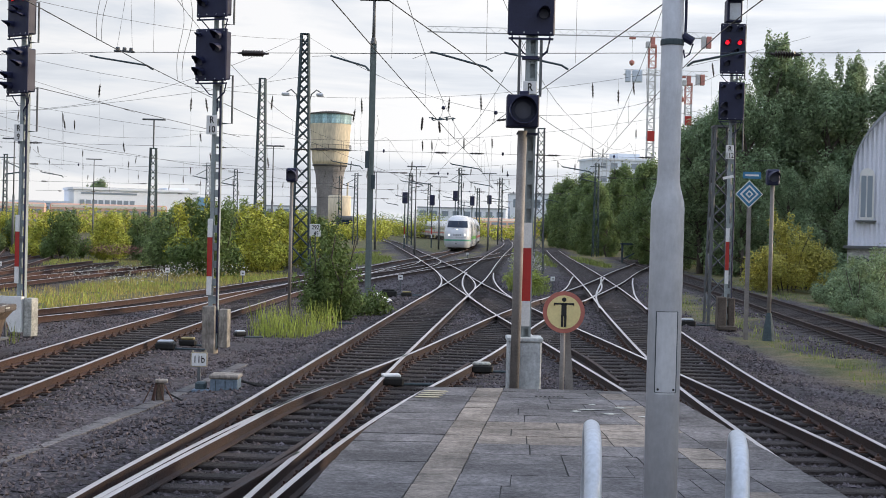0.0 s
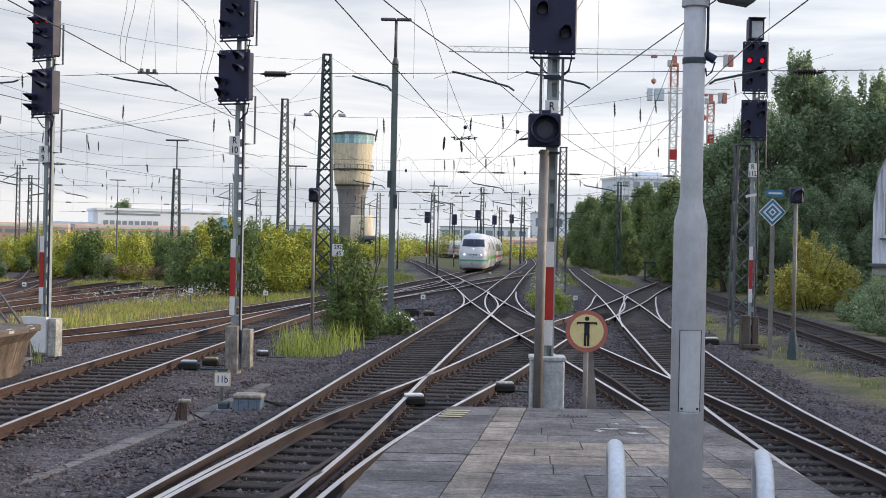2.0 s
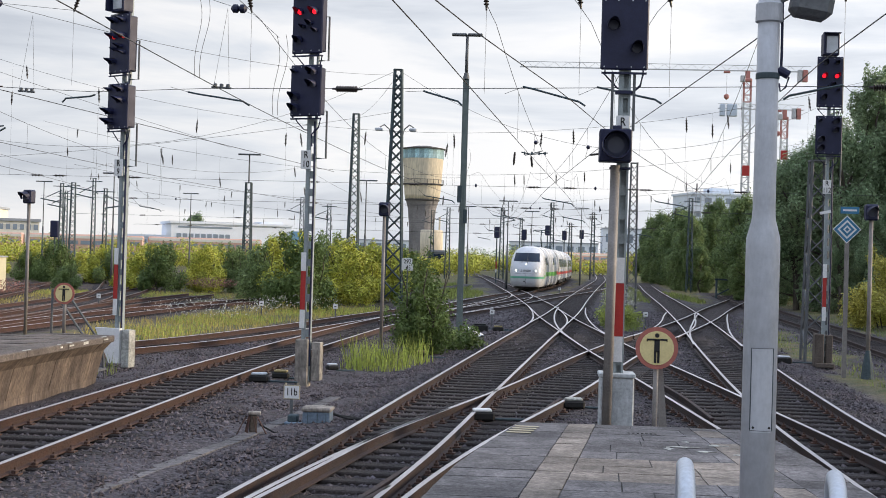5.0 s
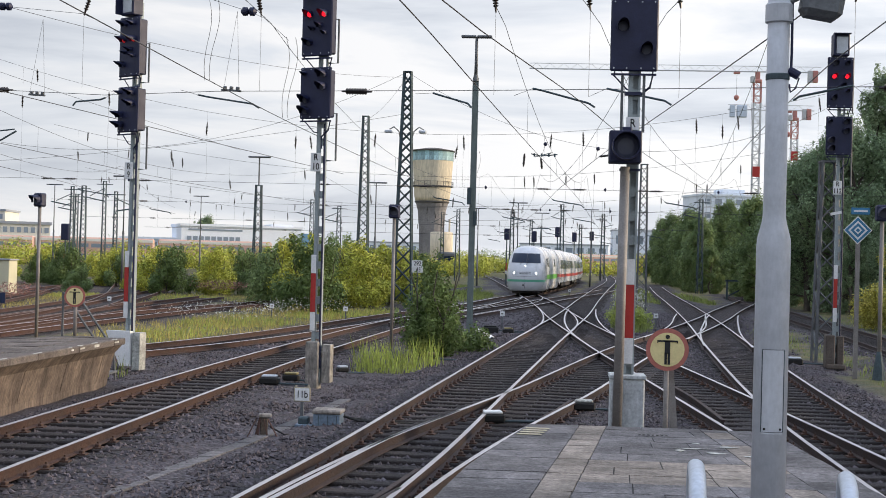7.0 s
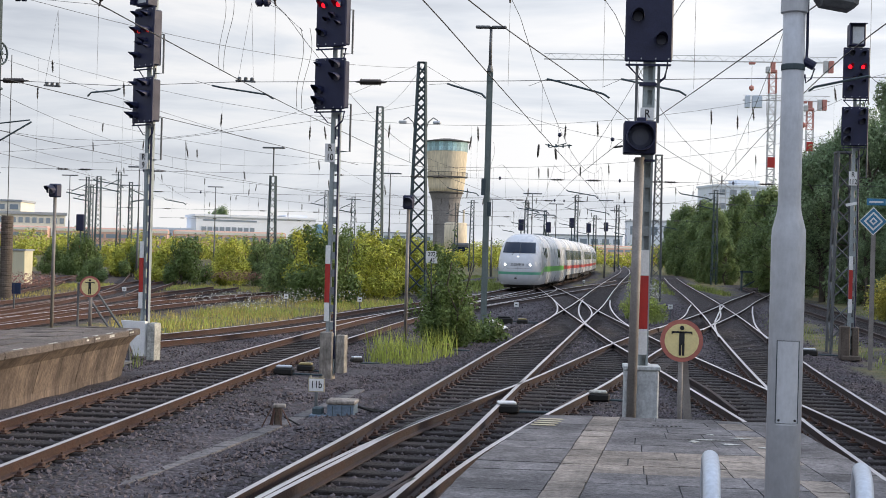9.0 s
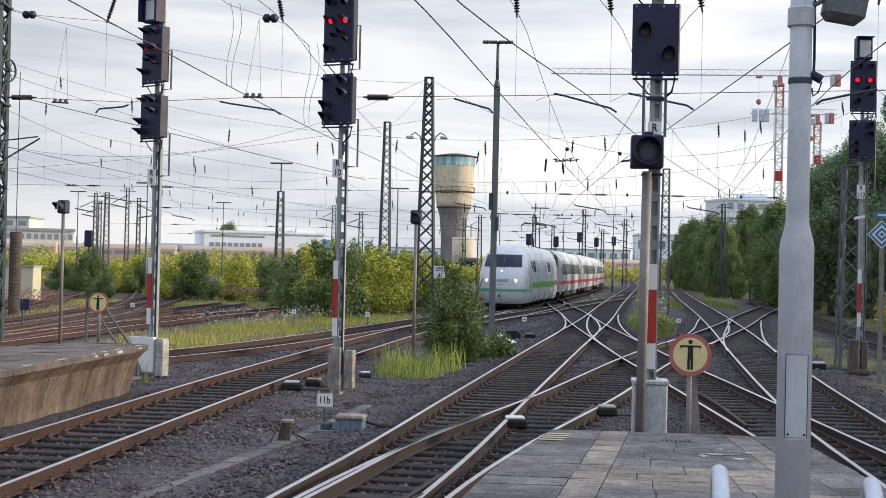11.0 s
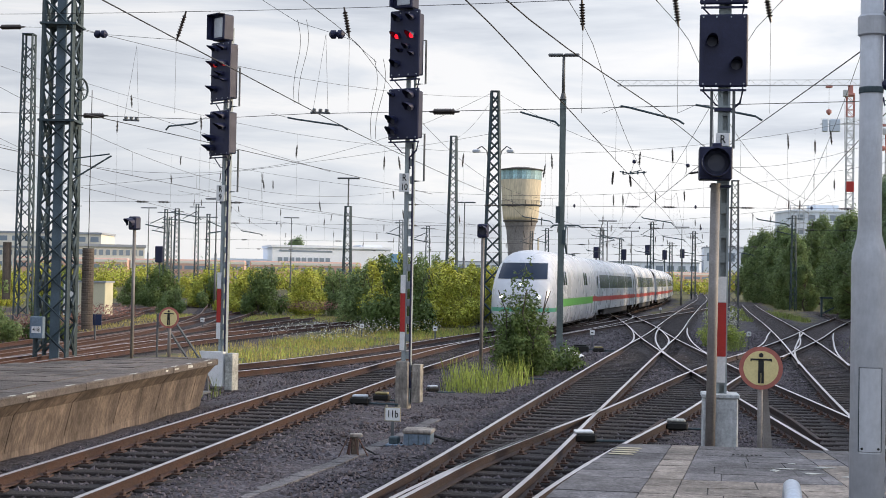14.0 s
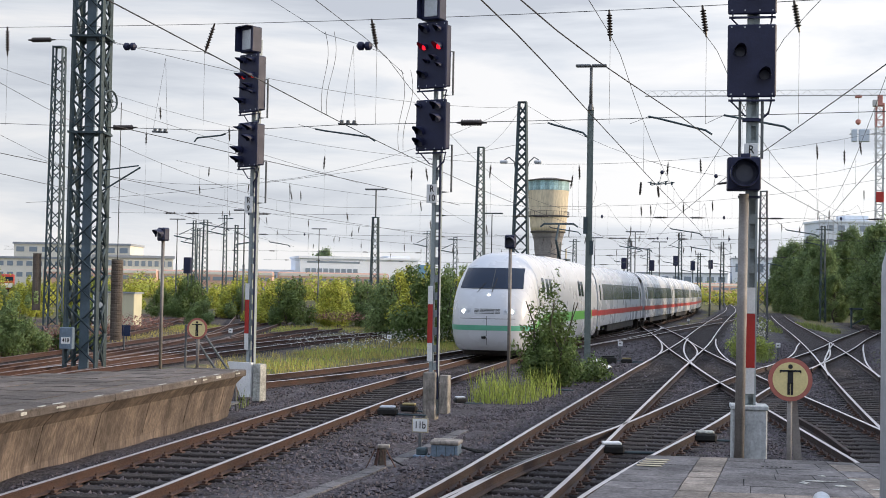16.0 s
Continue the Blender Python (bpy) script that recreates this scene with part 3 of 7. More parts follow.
track("main", "main railway track with polished rails on dark timber sleepers", -25, 400, 60)
track("arrival", "curving railway track with polished rails, used by the train", -25, 400, 62, M_RAILSUNLIT)
track("right", "railway track with polished rails beside the platform", -25, 170, 50)
track("crossing", "diagonal crossover track with polished rails through the switches", 3.5, 110, 50)
track("slip", "track that crosses the others by double slip switches", 4.5, 238, 48)
track("link", "connecting track with polished rails in the yard", 53, 143, 60)
for key in ("slipcurve", "slipcurveback", "rightcurve", "rightcurveback", "linkcurve"):
    track(key, "short curved slip rails inside a double slip switch", LINE[key].xy[0, 1] + 0.1, LINE[key].xy[-1, 1] - 0.1, 0, dz=-0.003)
track("branch", "branch track leaving beyond the far platform end", -8, 85, 50, M_RAILSUNLIT)
track("sidingright", "weedy siding track with dull rusty rails", -15, 128, 50, M_RAIL, M_RAIL)
for key in ("rustyone", "rustytwo", "rustythree", "rustyfour", "rustyfive", "rustysix", "rustyseven"):
    track(key, "rusty reddish siding track in the weedy yard", -5 if key == "rustyone" else LINE[key].xy[0, 1] + 0.5, min(110, LINE[key].xy[-1, 1] - 0.5), 0, M_RAILRED, M_RUSTHEAD if key != "rustyone" else None)


def loose_rail(pts, off, label, head=None, dz=0.0):
    """A single guard rail or switch blade."""
    p = Path(pts, 0.4)
    t = thing("guard_rail", label, "rail", "guard rails and blades")
    mesh_part("rail", rail_mesh("rail", p, off, p.xy[0, 1], p.xy[-1, 1], M_RAIL, dz, head), None, t)


loose_rail([(-2.05, 11.5), (-1.97, 12.2), (-1.72, 13.7), (-1.52, 14.8)], 0.0, "rusty guard rail bent towards the running rail", M_RAIL)
loose_rail([(-1.98, 12.8), (-1.80, 13.8), (-1.62, 15.1), (-1.46, 16.3)], 0.0, "short dark check rail with a cut end", M_RAIL, -0.02)
loose_rail([(-3.06, 11.2), (-2.86, 13.0), (-2.48, 16.0), (-2.08, 19.06), (-1.36, 22.6)], 0.0, "polished switch blade lying beside the stock rail")
loose_rail([(-0.02, 21.9), (0.28, 23.4), (0.52, 24.9)], 0.0, "short rusty check rail near the platform end", M_RAIL)
loose_rail([(2.95, 22.5), (2.86, 26.0), (2.62, 29.5)], 0.0, "rusty check rail inside the crossing", M_RAIL)


def stones():
    """Loose ballast stones, beyond count."""
    rng = np.random.default_rng(4)
    n, far = 58000, 15000
    y = np.concatenate([9 + 29 * rng.random(n) ** 1.25, 38 + 40 * rng.random(far) ** 1.2])
    x = np.concatenate([-10.5 + 20 * rng.random(n), -10.0 + 21 * rng.random(far)])
    big = np.concatenate([np.ones(n), np.full(far, 1.7)])
    keep = (grass_here(x, y) < 0.4) & ~((x > -1.1) & (x < 2.9) & (y < 15.2)) & ~((x < -8.2) & (y < 28))
    x, y, big = x[keep], y[keep], big[keep]
    d = line_distance(x, y)
    z = -0.203 + 0.040 * smooth_step(d, 0.85, 1.1) - 0.10 * smooth_step(d, 1.5, 2.5)
    base = np.array([(1, 0, 0), (-1, 0, 0), (0, 1, 0), (0, -1, 0), (0, 0, 1), (0, 0, -1)], float)
    tri = [(0, 2, 4), (2, 1, 4), (1, 3, 4), (3, 0, 4), (2, 0, 5), (1, 2, 5), (3, 1, 5), (0, 3, 5)]
    r = (0.020 + 0.026 * rng.random(len(x))) * big
    v = base[None] * (0.7 + 0.6 * rng.random((len(x), 6, 3))) + 0.35 * rng.normal(size=(len(x), 6, 3)) * 0.5
    a = rng.random(len(x)) * 6.28
    c, s_ = np.cos(a)[:, None], np.sin(a)[:, None]
    vx, vy = v[..., 0] * c - v[..., 1] * s_, v[..., 0] * s_ + v[..., 1] * c
    P = np.stack([x[:, None] + vx * r[:, None], y[:, None] + vy * r[:, None], z[:, None] + 0.8 * v[..., 2] * r[:, None]], -1).reshape(-1, 3)
    F = (np.arange(len(x))[:, None, None] * 6 + np.array(tri)[None]).reshape(-1, 3)
    me = bpy.data.meshes.new("ballast_stones")
    me.from_pydata(P.tolist(), [], F.tolist())
    tagged(mesh_part("ballast_stones", me, M_STONE), "loose dark grey ballast stones between the rails", "ballast", kind="stuff")


stones()

# ---------------------------------------------------------------- platforms
PLAT_Z = 0.76


def platform_near():
    """The tapering island platform on which the camera stands: edge walls, then slabs in rows."""
    p = thing("platform", "tapering island platform end of worn concrete slabs", "platform", kind="structure")
    p.scale = (0.987, 0.987, 0.987)
    L = Path([(-2.0, -25), (-1.5, -6), (-1.1, 4), (-0.87, 8.5), (-0.66, 11.2), (-0.14, 14.7)], level=False)
    R = Path([(3.2, -25), (3.0, -6), (2.85, 4), (2.72, 9.2), (2.6, 11.7), (2.42, 14.9)], level=False)

    def xl(y):
        return float(np.interp(y, L.xy[:, 1], L.xy[:, 0]))

    def xr(y):
        return float(np.interp(y, R.xy[:, 1], R.xy[:, 0]))

    ys = [-25, -10, 0, 4, 8.5, 11.2, 13, 14.68]
    outline = [(xl(y) + 0.06, y) for y in ys] + [(xr(y) - 0.06, y) for y in ys[::-1]]
    part("core", slab(B(), outline, -0.4, PLAT_Z - 0.03), M_WALLEDGE, p)
    part("joint_filling", slab(B(), [(x * 0.985 + 0.01, y) for x, y in outline], PLAT_Z - 0.03, PLAT_Z - 0.009), M_JOINTSAND, p, "sandy joint filling")
    # slabs: a pale strip on either side, wide slabs between, rows of grey slabs along the edges
    rng = random.Random(5)
    rows, y = [], 5.2
    while y < 14.6:
        d = rng.choice((0.42, 0.46, 0.50))
        rows.append((y, min(y + d, 14.74)))
        y += d
    e = 0.0025
    for i, (a, b) in enumerate(rows):
        s0, s1 = [(-0.60 + 0.93 * (q - 5) / 9.0) for q in (a, b)]
        t0, t1 = [(1.72 + 0.055 * (14 - q)) for q in (a, b)]
        cuts = [(xl(a), xl(b), "edge")]
        if s0 - xl(a) > 0.9:
            f = 0.5 + rng.uniform(-0.15, 0.15)
            cuts.append((xl(a) + (s0 - xl(a)) * f, xl(b) + (s1 - xl(b)) * f, "edge"))
        cuts += [(s0, s1, "strip"), (s0 + 0.29, s1 + 0.29, "mid")]
        k = 2 if t0 - s0 > 1.5 else 1
        for j in range(1, k + 1):
            f = (j - rng.uniform(0.1, 0.8)) / k
            cuts.append((s0 + 0.29 + (t0 - s0 - 0.29) * f, s1 + 0.29 + (t1 - s1 - 0.29) * f, "mid"))
        cuts += [(t0, t1, "strip2"), (t0 + 0.28, t1 + 0.28, "edge"), (xr(a), xr(b), "")]
        for q0, q1 in zip(cuts, cuts[1:]):
            if q1[0] - q0[0] < 0.06:
                continue
            pale = q0[2] == "strip" or (q0[2] == "mid" and 10.75 < a < 12.05) or (q0[2] == "strip2" and rng.random() < 0.4)
            tilt = [rng.uniform(-0.003, 0.004) for _ in range(4)]
            j = [rng.uniform(0, 0.009) for _ in range(4)]
            bm = slab(B(), [(q0[0] + e + j[0], a + e), (q1[0] - e, a + e + j[1]), (q1[1] - e - j[2], b - e), (q0[1] + e, b - e - j[3])], PLAT_Z - 0.03, PLAT_Z)
            bm.verts.ensure_lookup_table()
            for v, h in zip(bm.verts[4:], tilt):
                v.co.z += h
            part("slab", bm, M_SLABPALE if pale else M_SLAB, p)
    o = [(xl(q), q) for q in (-25, -6, 4, 5.2)] + [(xr(q), q) for q in (5.2, 4, -6, -25)]
    part("rear_paving", slab(B(), o, PLAT_Z - 0.03, PLAT_Z), M_SLAB, p)
    # worn cream warning marks at the corner
    for k in range(4):
        y = 14.25 - k * 0.17
        part("painted_mark", slab(B(), [(xl(y) + 0.05, y), (xl(y) + 0.30, y), (xl(y) + 0.28, y + 0.09), (xl(y) + 0.04, y + 0.09)], PLAT_Z + 0.007, PLAT_Z + 0.010), M_CREAM, p, "worn cream paint mark")
    for k, (x, y, w, d) in enumerate(((1.42, 13.12, 0.42, 0.05), (1.62, 12.85, 0.26, 0.06), (1.78, 13.3, 0.26, 0.07), (1.30, 12.98, 0.12, 0.10), (1.95, 12.7, 0.2, 0.09), (1.52, 13.5, 0.1, 0.05))):
        part("paint_remnant", slab(B(), [(x + w * 0.5 * math.cos(a) * (0.7 + 0.3 * math.sin(3 * a + k)), y + d * math.sin(a) * (0.7 + 0.3 * math.cos(4 * a))) for a in np.linspace(0, 5.9, 14)], PLAT_Z + 0.004, PLAT_Z + 0.0065), M_CONCPALE, p, "worn pale paint remnant")
    bm = B()
    for k in range(7):
        box(bm, (1.0 + 0.045 * k, 14.05, PLAT_Z + 0.009), (0.022, 0.05, 0.004))
    part("drain_slot", bm, M_BLACK, p)


platform_near()


def platform_far():
    """The other platform: leaning concrete wall elements under a slab coping."""
    p = thing("platform", "worn brown concrete platform end with a stained leaning edge wall", "platform", kind="structure")
    xe = -8.32
    ye = 26.7
    part("core", slab(B(), [(xe - 0.35, -20), (xe - 0.35, ye - 0.1), (-9.6, ye + 0.3), (-11.3, 24.2), (-13.2, 20), (-14, -20)], -0.4, PLAT_Z - 0.08), M_WALLEDGE, p)
    y, k = -2.0, 0
    while y < ye - 0.2:
        b = min(y + 2.0, ye)
        bm = B()
        prof = [(-0.40, -0.35), (-0.33, 0.0), (-0.22, 0.45), (-0.055, PLAT_Z - 0.13), (-0.5, PLAT_Z - 0.13), (-0.9, -0.35)]
        lo = [bm.verts.new((xe + u, y + 0.012, z)) for u, z in prof]
        hi = [bm.verts.new((xe + u, b - 0.012, z)) for u, z in prof]
        bm.faces.new(lo), bm.faces.new(hi[::-1])
        for i in range(6):
            j = (i + 1) % 6
            bm.faces.new((lo[j], lo[i], hi[i], hi[j]))
        part("wall_element", bm, M_WALLEDGE, p)
        part("coping_slab", box(B(), (xe - 0.28, (y + b) / 2, PLAT_Z - 0.065), (0.56, b - y - 0.02, 0.13), bevel=0.018), M_OLDSLAB, p)
        y, k = b, k + 1
    rng = random.Random(3)
    y = 8.0
    while y < ye - 0.3:
        n, ln = 9, rng.uniform(0.15, 0.55)
        o = [(xe - 0.045 + (0.035 * math.cos(a)) * rng.uniform(0.6, 1.1), y + ln * (0.5 + 0.5 * math.sin(a)) * rng.uniform(0.85, 1.0)) for a in np.linspace(0, 5.6, n)]
        part("paint_remnant", slab(B(), o, PLAT_Z - 0.004, PLAT_Z + 0.003), M_CONCPALE, p, "worn white edge paint")
        if rng.random() < 0.5:
            part("paint_remnant", box(B(), (xe + 0.002, y + ln / 2, PLAT_Z - 0.05), (0.006, ln * 0.7, rng.uniform(0.02, 0.05))), M_CONCPALE, p)
        y += ln + rng.uniform(0.15, 1.5)
    y = 6.0
    while y < ye:
        b = min(y + 0.5, ye + 0.1)
        x = xe - 0.57
        while x > -13.0:
            w = 0.5
            if x - w < np.interp(y, [14, 20, 24.2, 26.9], [-13.4, -13.0, -11.3, -9.7]):
                break
            h = rng.uniform(-0.006, 0.006)
            part("slab", slab(B(), [(x - w + 0.005, y + 0.005), (x - 0.005, y + 0.005), (x - 0.005, b - 0.005), (x - w + 0.005, b - 0.005)], PLAT_Z - 0.08, PLAT_Z + h), M_OLDSLAB, p)
            x -= w
        y = b


platform_far()

# ---------------------------------------------------------------- the train
M_TWHITE = mat("white_train_paint", (0.56, 0.58, 0.62), (0.52, 0.54, 0.58), 0.8, 0.28, 0, 0.0, 30, 0.04, spec=0.5)
M_TGREEN = mat("green_stripe_paint", (0.11, 0.38, 0.26), (0.13, 0.40, 0.28), 2, 0.35, 0, 0.0, 30, 0.05)
M_TRED = mat("red_stripe_paint", (0.50, 0.07, 0.07), (0.46, 0.07, 0.07), 2, 0.35, 0, 0.0, 30, 0.05)
M_TGLASS = glass("dark_train_window", (0.012, 0.022, 0.045), 0.16, 0.22)
# coach glass with the reflected sky mixed into its grey tint
M_TSIDE = glass("sky_grey_coach_window", (0.12, 0.14, 0.145), 0.25)
# the same stripe green, brightened and yellowed for sun on the side
M_TGREENSUN = mat("sunlit_green_stripe_paint", (0.13, 0.40, 0.09), (0.15, 0.43, 0.10), 2, 0.35, 0, 0.0, 30, 0.05)
M_TUNDER = mat("dusty_shaded_underframe", (0.075, 0.068, 0.062), (0.045, 0.04, 0.038), 2, 0.85, 0.1, 0.2, 30)
M_TROOF = mat("pale_grey_roof", (0.55, 0.56, 0.57), (0.46, 0.47, 0.48), 1.5, 0.45, 0, 0.05, 20, 0.1)
M_HEADLAMP = mat("lit_headlamp", (0.9, 0.9, 0.9), None, 4, 0.3, glow=(1.0, 0.98, 0.92), power=9.0, bump=0)
M_GRILL = mat("dark_grill", (0.05, 0.055, 0.06), None, 4, 0.5)

HALF_Z = [0.32, 0.45, 0.8, 1.2, 1.6, 2.0, 2.45, 2.8, 3.1, 3.35, 3.58, 3.76, 3.87, 3.93]
HALF_W = [1.30, 1.40, 1.48, 1.51, 1.51, 1.50, 1.47, 1.42, 1.35, 1.24, 1.08, 0.86, 0.58, 0.16]
NOSE_S = [0.30, 0.16, 0.03, 0.00, 0.05, 0.16, 0.48, 0.82, 1.14, 1.44, 1.80, 2.25, 2.90, 3.90]


def half_w(z):
    return float(np.interp(z, HALF_Z, HALF_W))


def nose_point(z, phi, out=0.0):
    """A point of the nose at height z; phi from 0 at the tip to 1 where the side begins."""
    w, s0, ln = half_w(z), float(np.interp(z, HALF_Z, NOSE_S)), 1.9
    a = abs(phi) * math.pi / 2
    x = w * math.sin(a) ** 0.66
    y = s0 + ln * (1 - math.cos(a) ** 0.66)
    sx = math.copysign(1, phi)
    return Vector((sx * (x + out * math.sin(a)), y - out * math.cos(a), z))


def nose_y(x, z, out=0.0):
    """How far behind the tip the nose stands at (x, z)."""
    w = half_w(z)
    a = math.asin(min(1, abs(x) / w) ** (1 / 0.66))
    return nose_point(z, a / (math.pi / 2)).y - out


def sheet(bm, grid):
    vs = [[bm.verts.new(p) for p in row] for row in grid]
    for a, b in zip(vs, vs[1:]):
        for k in range(len(a) - 1):
            bm.faces.new((a[k], a[k + 1], b[k + 1], b[k]))
    return bm


def solid_sheet(grid, inward):
    """A sheet with a skin behind it."""
    bm = sheet(B(), grid)
    sheet(bm, [[Vector(p) + Vector(inward) for p in row[::-1]] for row in grid])
    return bm


def side_panel(sx, y0, y1, z0, z1, out=0.006):
    zs = np.linspace(z0, z1, 5)
    g = [[Vector((sx * (half_w(z) + out), y, z)) for y in ((y0, y1) if sx > 0 else (y1, y0))] for z in zs]
    return solid_sheet(g, (-sx * 0.02, 0, 0))


def bogie(parent, y):
    b = part("bogie", box(box(B(), (0, y, 0.42), (2.0, 2.5, 0.22), bevel=0.04), (0, y, 0.3), (2.25, 0.5, 0.3)), M_TUNDER, parent, "dusty dark bogie")
    for dy in (-1.25, 1.25):
        for sx in (-0.75, 0.75):
            bm = rod(B(), (sx - 0.065, y + dy, 0.46), (sx + 0.065, y + dy, 0.46), 0.46, n=20)
            part("wheel", bm, M_TUNDER, b)


def power_car():
    t = thing("power_car", "white high-speed power car with green stripe and lit headlamps", "train", "cars of the train")
    ln = 20.5
    bm = B()
    phis = [-1 + k / 14 for k in range(29)]
    grid = []
    for z in HALF_Z:
        w = half_w(z)
        row = [Vector((-w, ln, z)), Vector((-w, 12, z)), Vector((-w, 7.4, z))] + [nose_point(z, p) for p in phis] + [Vector((w, 7.4, z)), Vector((w, 12, z)), Vector((w, ln, z))]
        grid.append(row)
    sheet(bm, grid)
    bm.faces.new([bm.verts.new(p) for p in [r[0] for r in grid] + [r[-1] for r in grid[::-1]]])
    bm.faces.new([bm.verts.new(p) for p in grid[-1]])
    part("body", bm, M_TWHITE, t, smooth=True)
    # front stripe, then the side stripes
    part("front_stripe", solid_sheet([[nose_point(z, p, 0.008) for p in [-0.9 + k * 0.06 for k in range(31)]] for z in (1.03, 1.12, 1.21)], (0, 0.03, 0)), M_TGREEN, t, "green stripe round the nose", True)
    for sx in (-1, 1):
        part("side_stripe", side_panel(sx, 3.2, 18.2, 1.22, 1.60), M_TGREENSUN, t, "green stripe")
        part("end_stripe", side_panel(sx, 18.2, ln, 1.30, 1.60), M_TRED, t, "red stripe")
        g = []
        for k in range(9):
            f = k / 8
            z0, z1 = 1.03 + (1.22 - 1.03) * f ** 1.5, 1.21 + (1.60 - 1.21) * f ** 1.5
            g.append([nose_point(z, sx * (0.9 + 0.1 * f), 0.008) + Vector((0, 0.75 * f, 0)) for z in (z0, (z0 + z1) / 2, z1)])
        part("stripe_sweep", solid_sheet(g, (-sx * 0.02, 0.01, 0)), M_TGREENSUN, t, "", True)
        for y, w in ((4.3, 0.62), (5.15, 0.58), (13.6, 0.75), (14.55, 0.75)):
            part("side_window", side_panel(sx, y, y + w, 2.25, 2.92), M_TGLASS, t)
        part("cab_window", side_panel(sx, 3.30, 3.85, 2.40, 2.95, 0.008), M_TGLASS, t)
        part("door_line", side_panel(sx, 6.2, 6.23, 0.9, 2.95, 0.004), M_GRILL, t)
        part("door_line", side_panel(sx, 7.0, 7.03, 0.9, 2.95, 0.004), M_GRILL, t)
        part("skirt", box(B(), (sx * 1.30, 10.5, 0.52), (0.14, 11.0, 0.36), bevel=0.03), M_TUNDER, t)
    # windscreen with a centre bar and wipers
    zs = np.linspace(2.52, 3.27, 7)
    scr = part("windscreen", solid_sheet([[Vector((x, nose_y(x, z, 0.032), z)) for x in np.linspace(-1.16 + 0.12 * (z - 2.42), 1.16 - 0.12 * (z - 2.42), 15)] for z in zs], (0, 0.03, 0)), M_TGLASS, t, "dark raked windscreen", True)
    part("wiper", tube(B(), [(-0.42, nose_y(-0.42, z, 0.05), z) if k == 0 else (-0.42 + 0.12 * k, nose_y(-0.3, z, 0.05), z) for k, z in enumerate((2.38, 2.55, 2.72))], 0.012, 6), M_BLACK, scr)
    part("wiper", tube(B(), [(0.1 + 0.05 * k, nose_y(0.1, z, 0.05), z) for k, z in enumerate((2.38, 2.6, 2.9))], 0.012, 6), M_BLACK, scr)
    part("centre_bar", solid_sheet([[Vector((x, nose_y(x, z, 0.040), z)) for x in (0.06, 0.09)] for z in zs], (0, 0.03, 0)), M_GRILL, scr)
    for sx in (-1, 1):
        bx = sx * 0.80
        bez = part("lamp_panel", solid_sheet([[Vector((x, nose_y(x, z, 0.008), z)) for x in np.linspace(bx - 0.22, bx + 0.22, 7)] for z in (1.60, 1.70, 1.80)], (0, 0.03, 0)), M_STEELGREY, t, "silver headlamp panel")
        part("headlamp", lathe(B(), [(0.005, 0), (0.075, 0.004), (0.075, 0.03)], n=16), M_HEADLAMP, bez, "lit white headlamp").matrix_basis = pose(sx * 0.86, nose_y(sx * 0.86, 1.70, 0.03), 1.70, -90, 0, 0)
        part("tail_lamp", lathe(B(), [(0.005, 0), (0.06, 0.004), (0.06, 0.03)], n=16), M_STEELGREY, bez).matrix_basis = pose(sx * 0.67, nose_y(sx * 0.67, 1.70, 0.025), 1.70, -90, 0, 0)
    part("top_lamp", lathe(B(), [(0.005, 0), (0.04, 0.004), (0.04, 0.03)], n=16), M_HEADLAMP, t, "lit top lamp").matrix_basis = pose(0, nose_y(0, 2.28, 0.02), 2.28, -90, 0, 0)
    gr = part("grill_frame", solid_sheet([[Vector((x, nose_y(x, z, 0.006), z)) for x in np.linspace(-0.47, 0.47, 9)] for z in (1.60, 1.70, 1.80)], (0, 0.03, 0)), M_TWHITE, t)
    for k in range(4):
        for a, b in ((-0.46, -0.30), (-0.27, 0.27), (0.30, 0.46)):
            z = 1.625 + 0.048 * k
            part("grill_slot", solid_sheet([[Vector((x, nose_y(x, q, 0.012), q)) for x in np.linspace(a, b, 5)] for q in (z, z + 0.024)], (0, 0.02, 0)), M_GRILL, gr)
    part("hatch_seam", solid_sheet([[Vector((x, nose_y(0, z, 0.007), z)) for x in (-0.008, 0.008)] for z in np.linspace(0.42, 1.55, 8)], (0, 0.02, 0)), M_GRILL, t, "", False)
    part("hatch_seam", solid_sheet([[Vector((x, nose_y(x, 1.44, 0.007), 1.44 + q)) for x in np.linspace(-1.0, 1.0, 15)] for q in (0, 0.014)], (0, 0.02, 0)), M_GRILL, t)
    part("coupler_cover", box(B(), (-0.1, nose_y(0, 0.78) - 0.01, 0.78), (0.16, 0.08, 0.09), bevel=0.02), M_BLACK, t)
    part("plough", box(box(B(), (0, 1.4, 0.22), (2.1, 0.9, 0.22), bevel=0.05), (0, 0.95, 0.24), (1.2, 0.4, 0.16), bevel=0.04), M_TUNDER, t, "dark track clearer")
    bogie(t, 4.2), bogie(t, 15.6)
    part("roof_box", box(B(), (0, 12.5, 3.84), (1.2, 6.0, 0.16), bevel=0.05), M_TROOF, t)
    pan = part("pantograph", box(B(), (0, 17.2, 3.96), (1.0, 1.3, 0.08)), M_MAST, t, "raised dark pantograph")
    part("arm", rod(rod(B(), (0, 17.8, 4.0), (0, 16.4, 4.85), 0.06), (0, 16.4, 4.85), (0, 17.3, 5.68), 0.05), M_MAST, pan)
    part("contact_strip", tube(B(), [(-0.9, 17.3, 5.53), (-0.7, 17.3, 5.68), (0.7, 17.3, 5.68), (0.9, 17.3, 5.53)], 0.05, 6), M_MAST, pan)
    return t


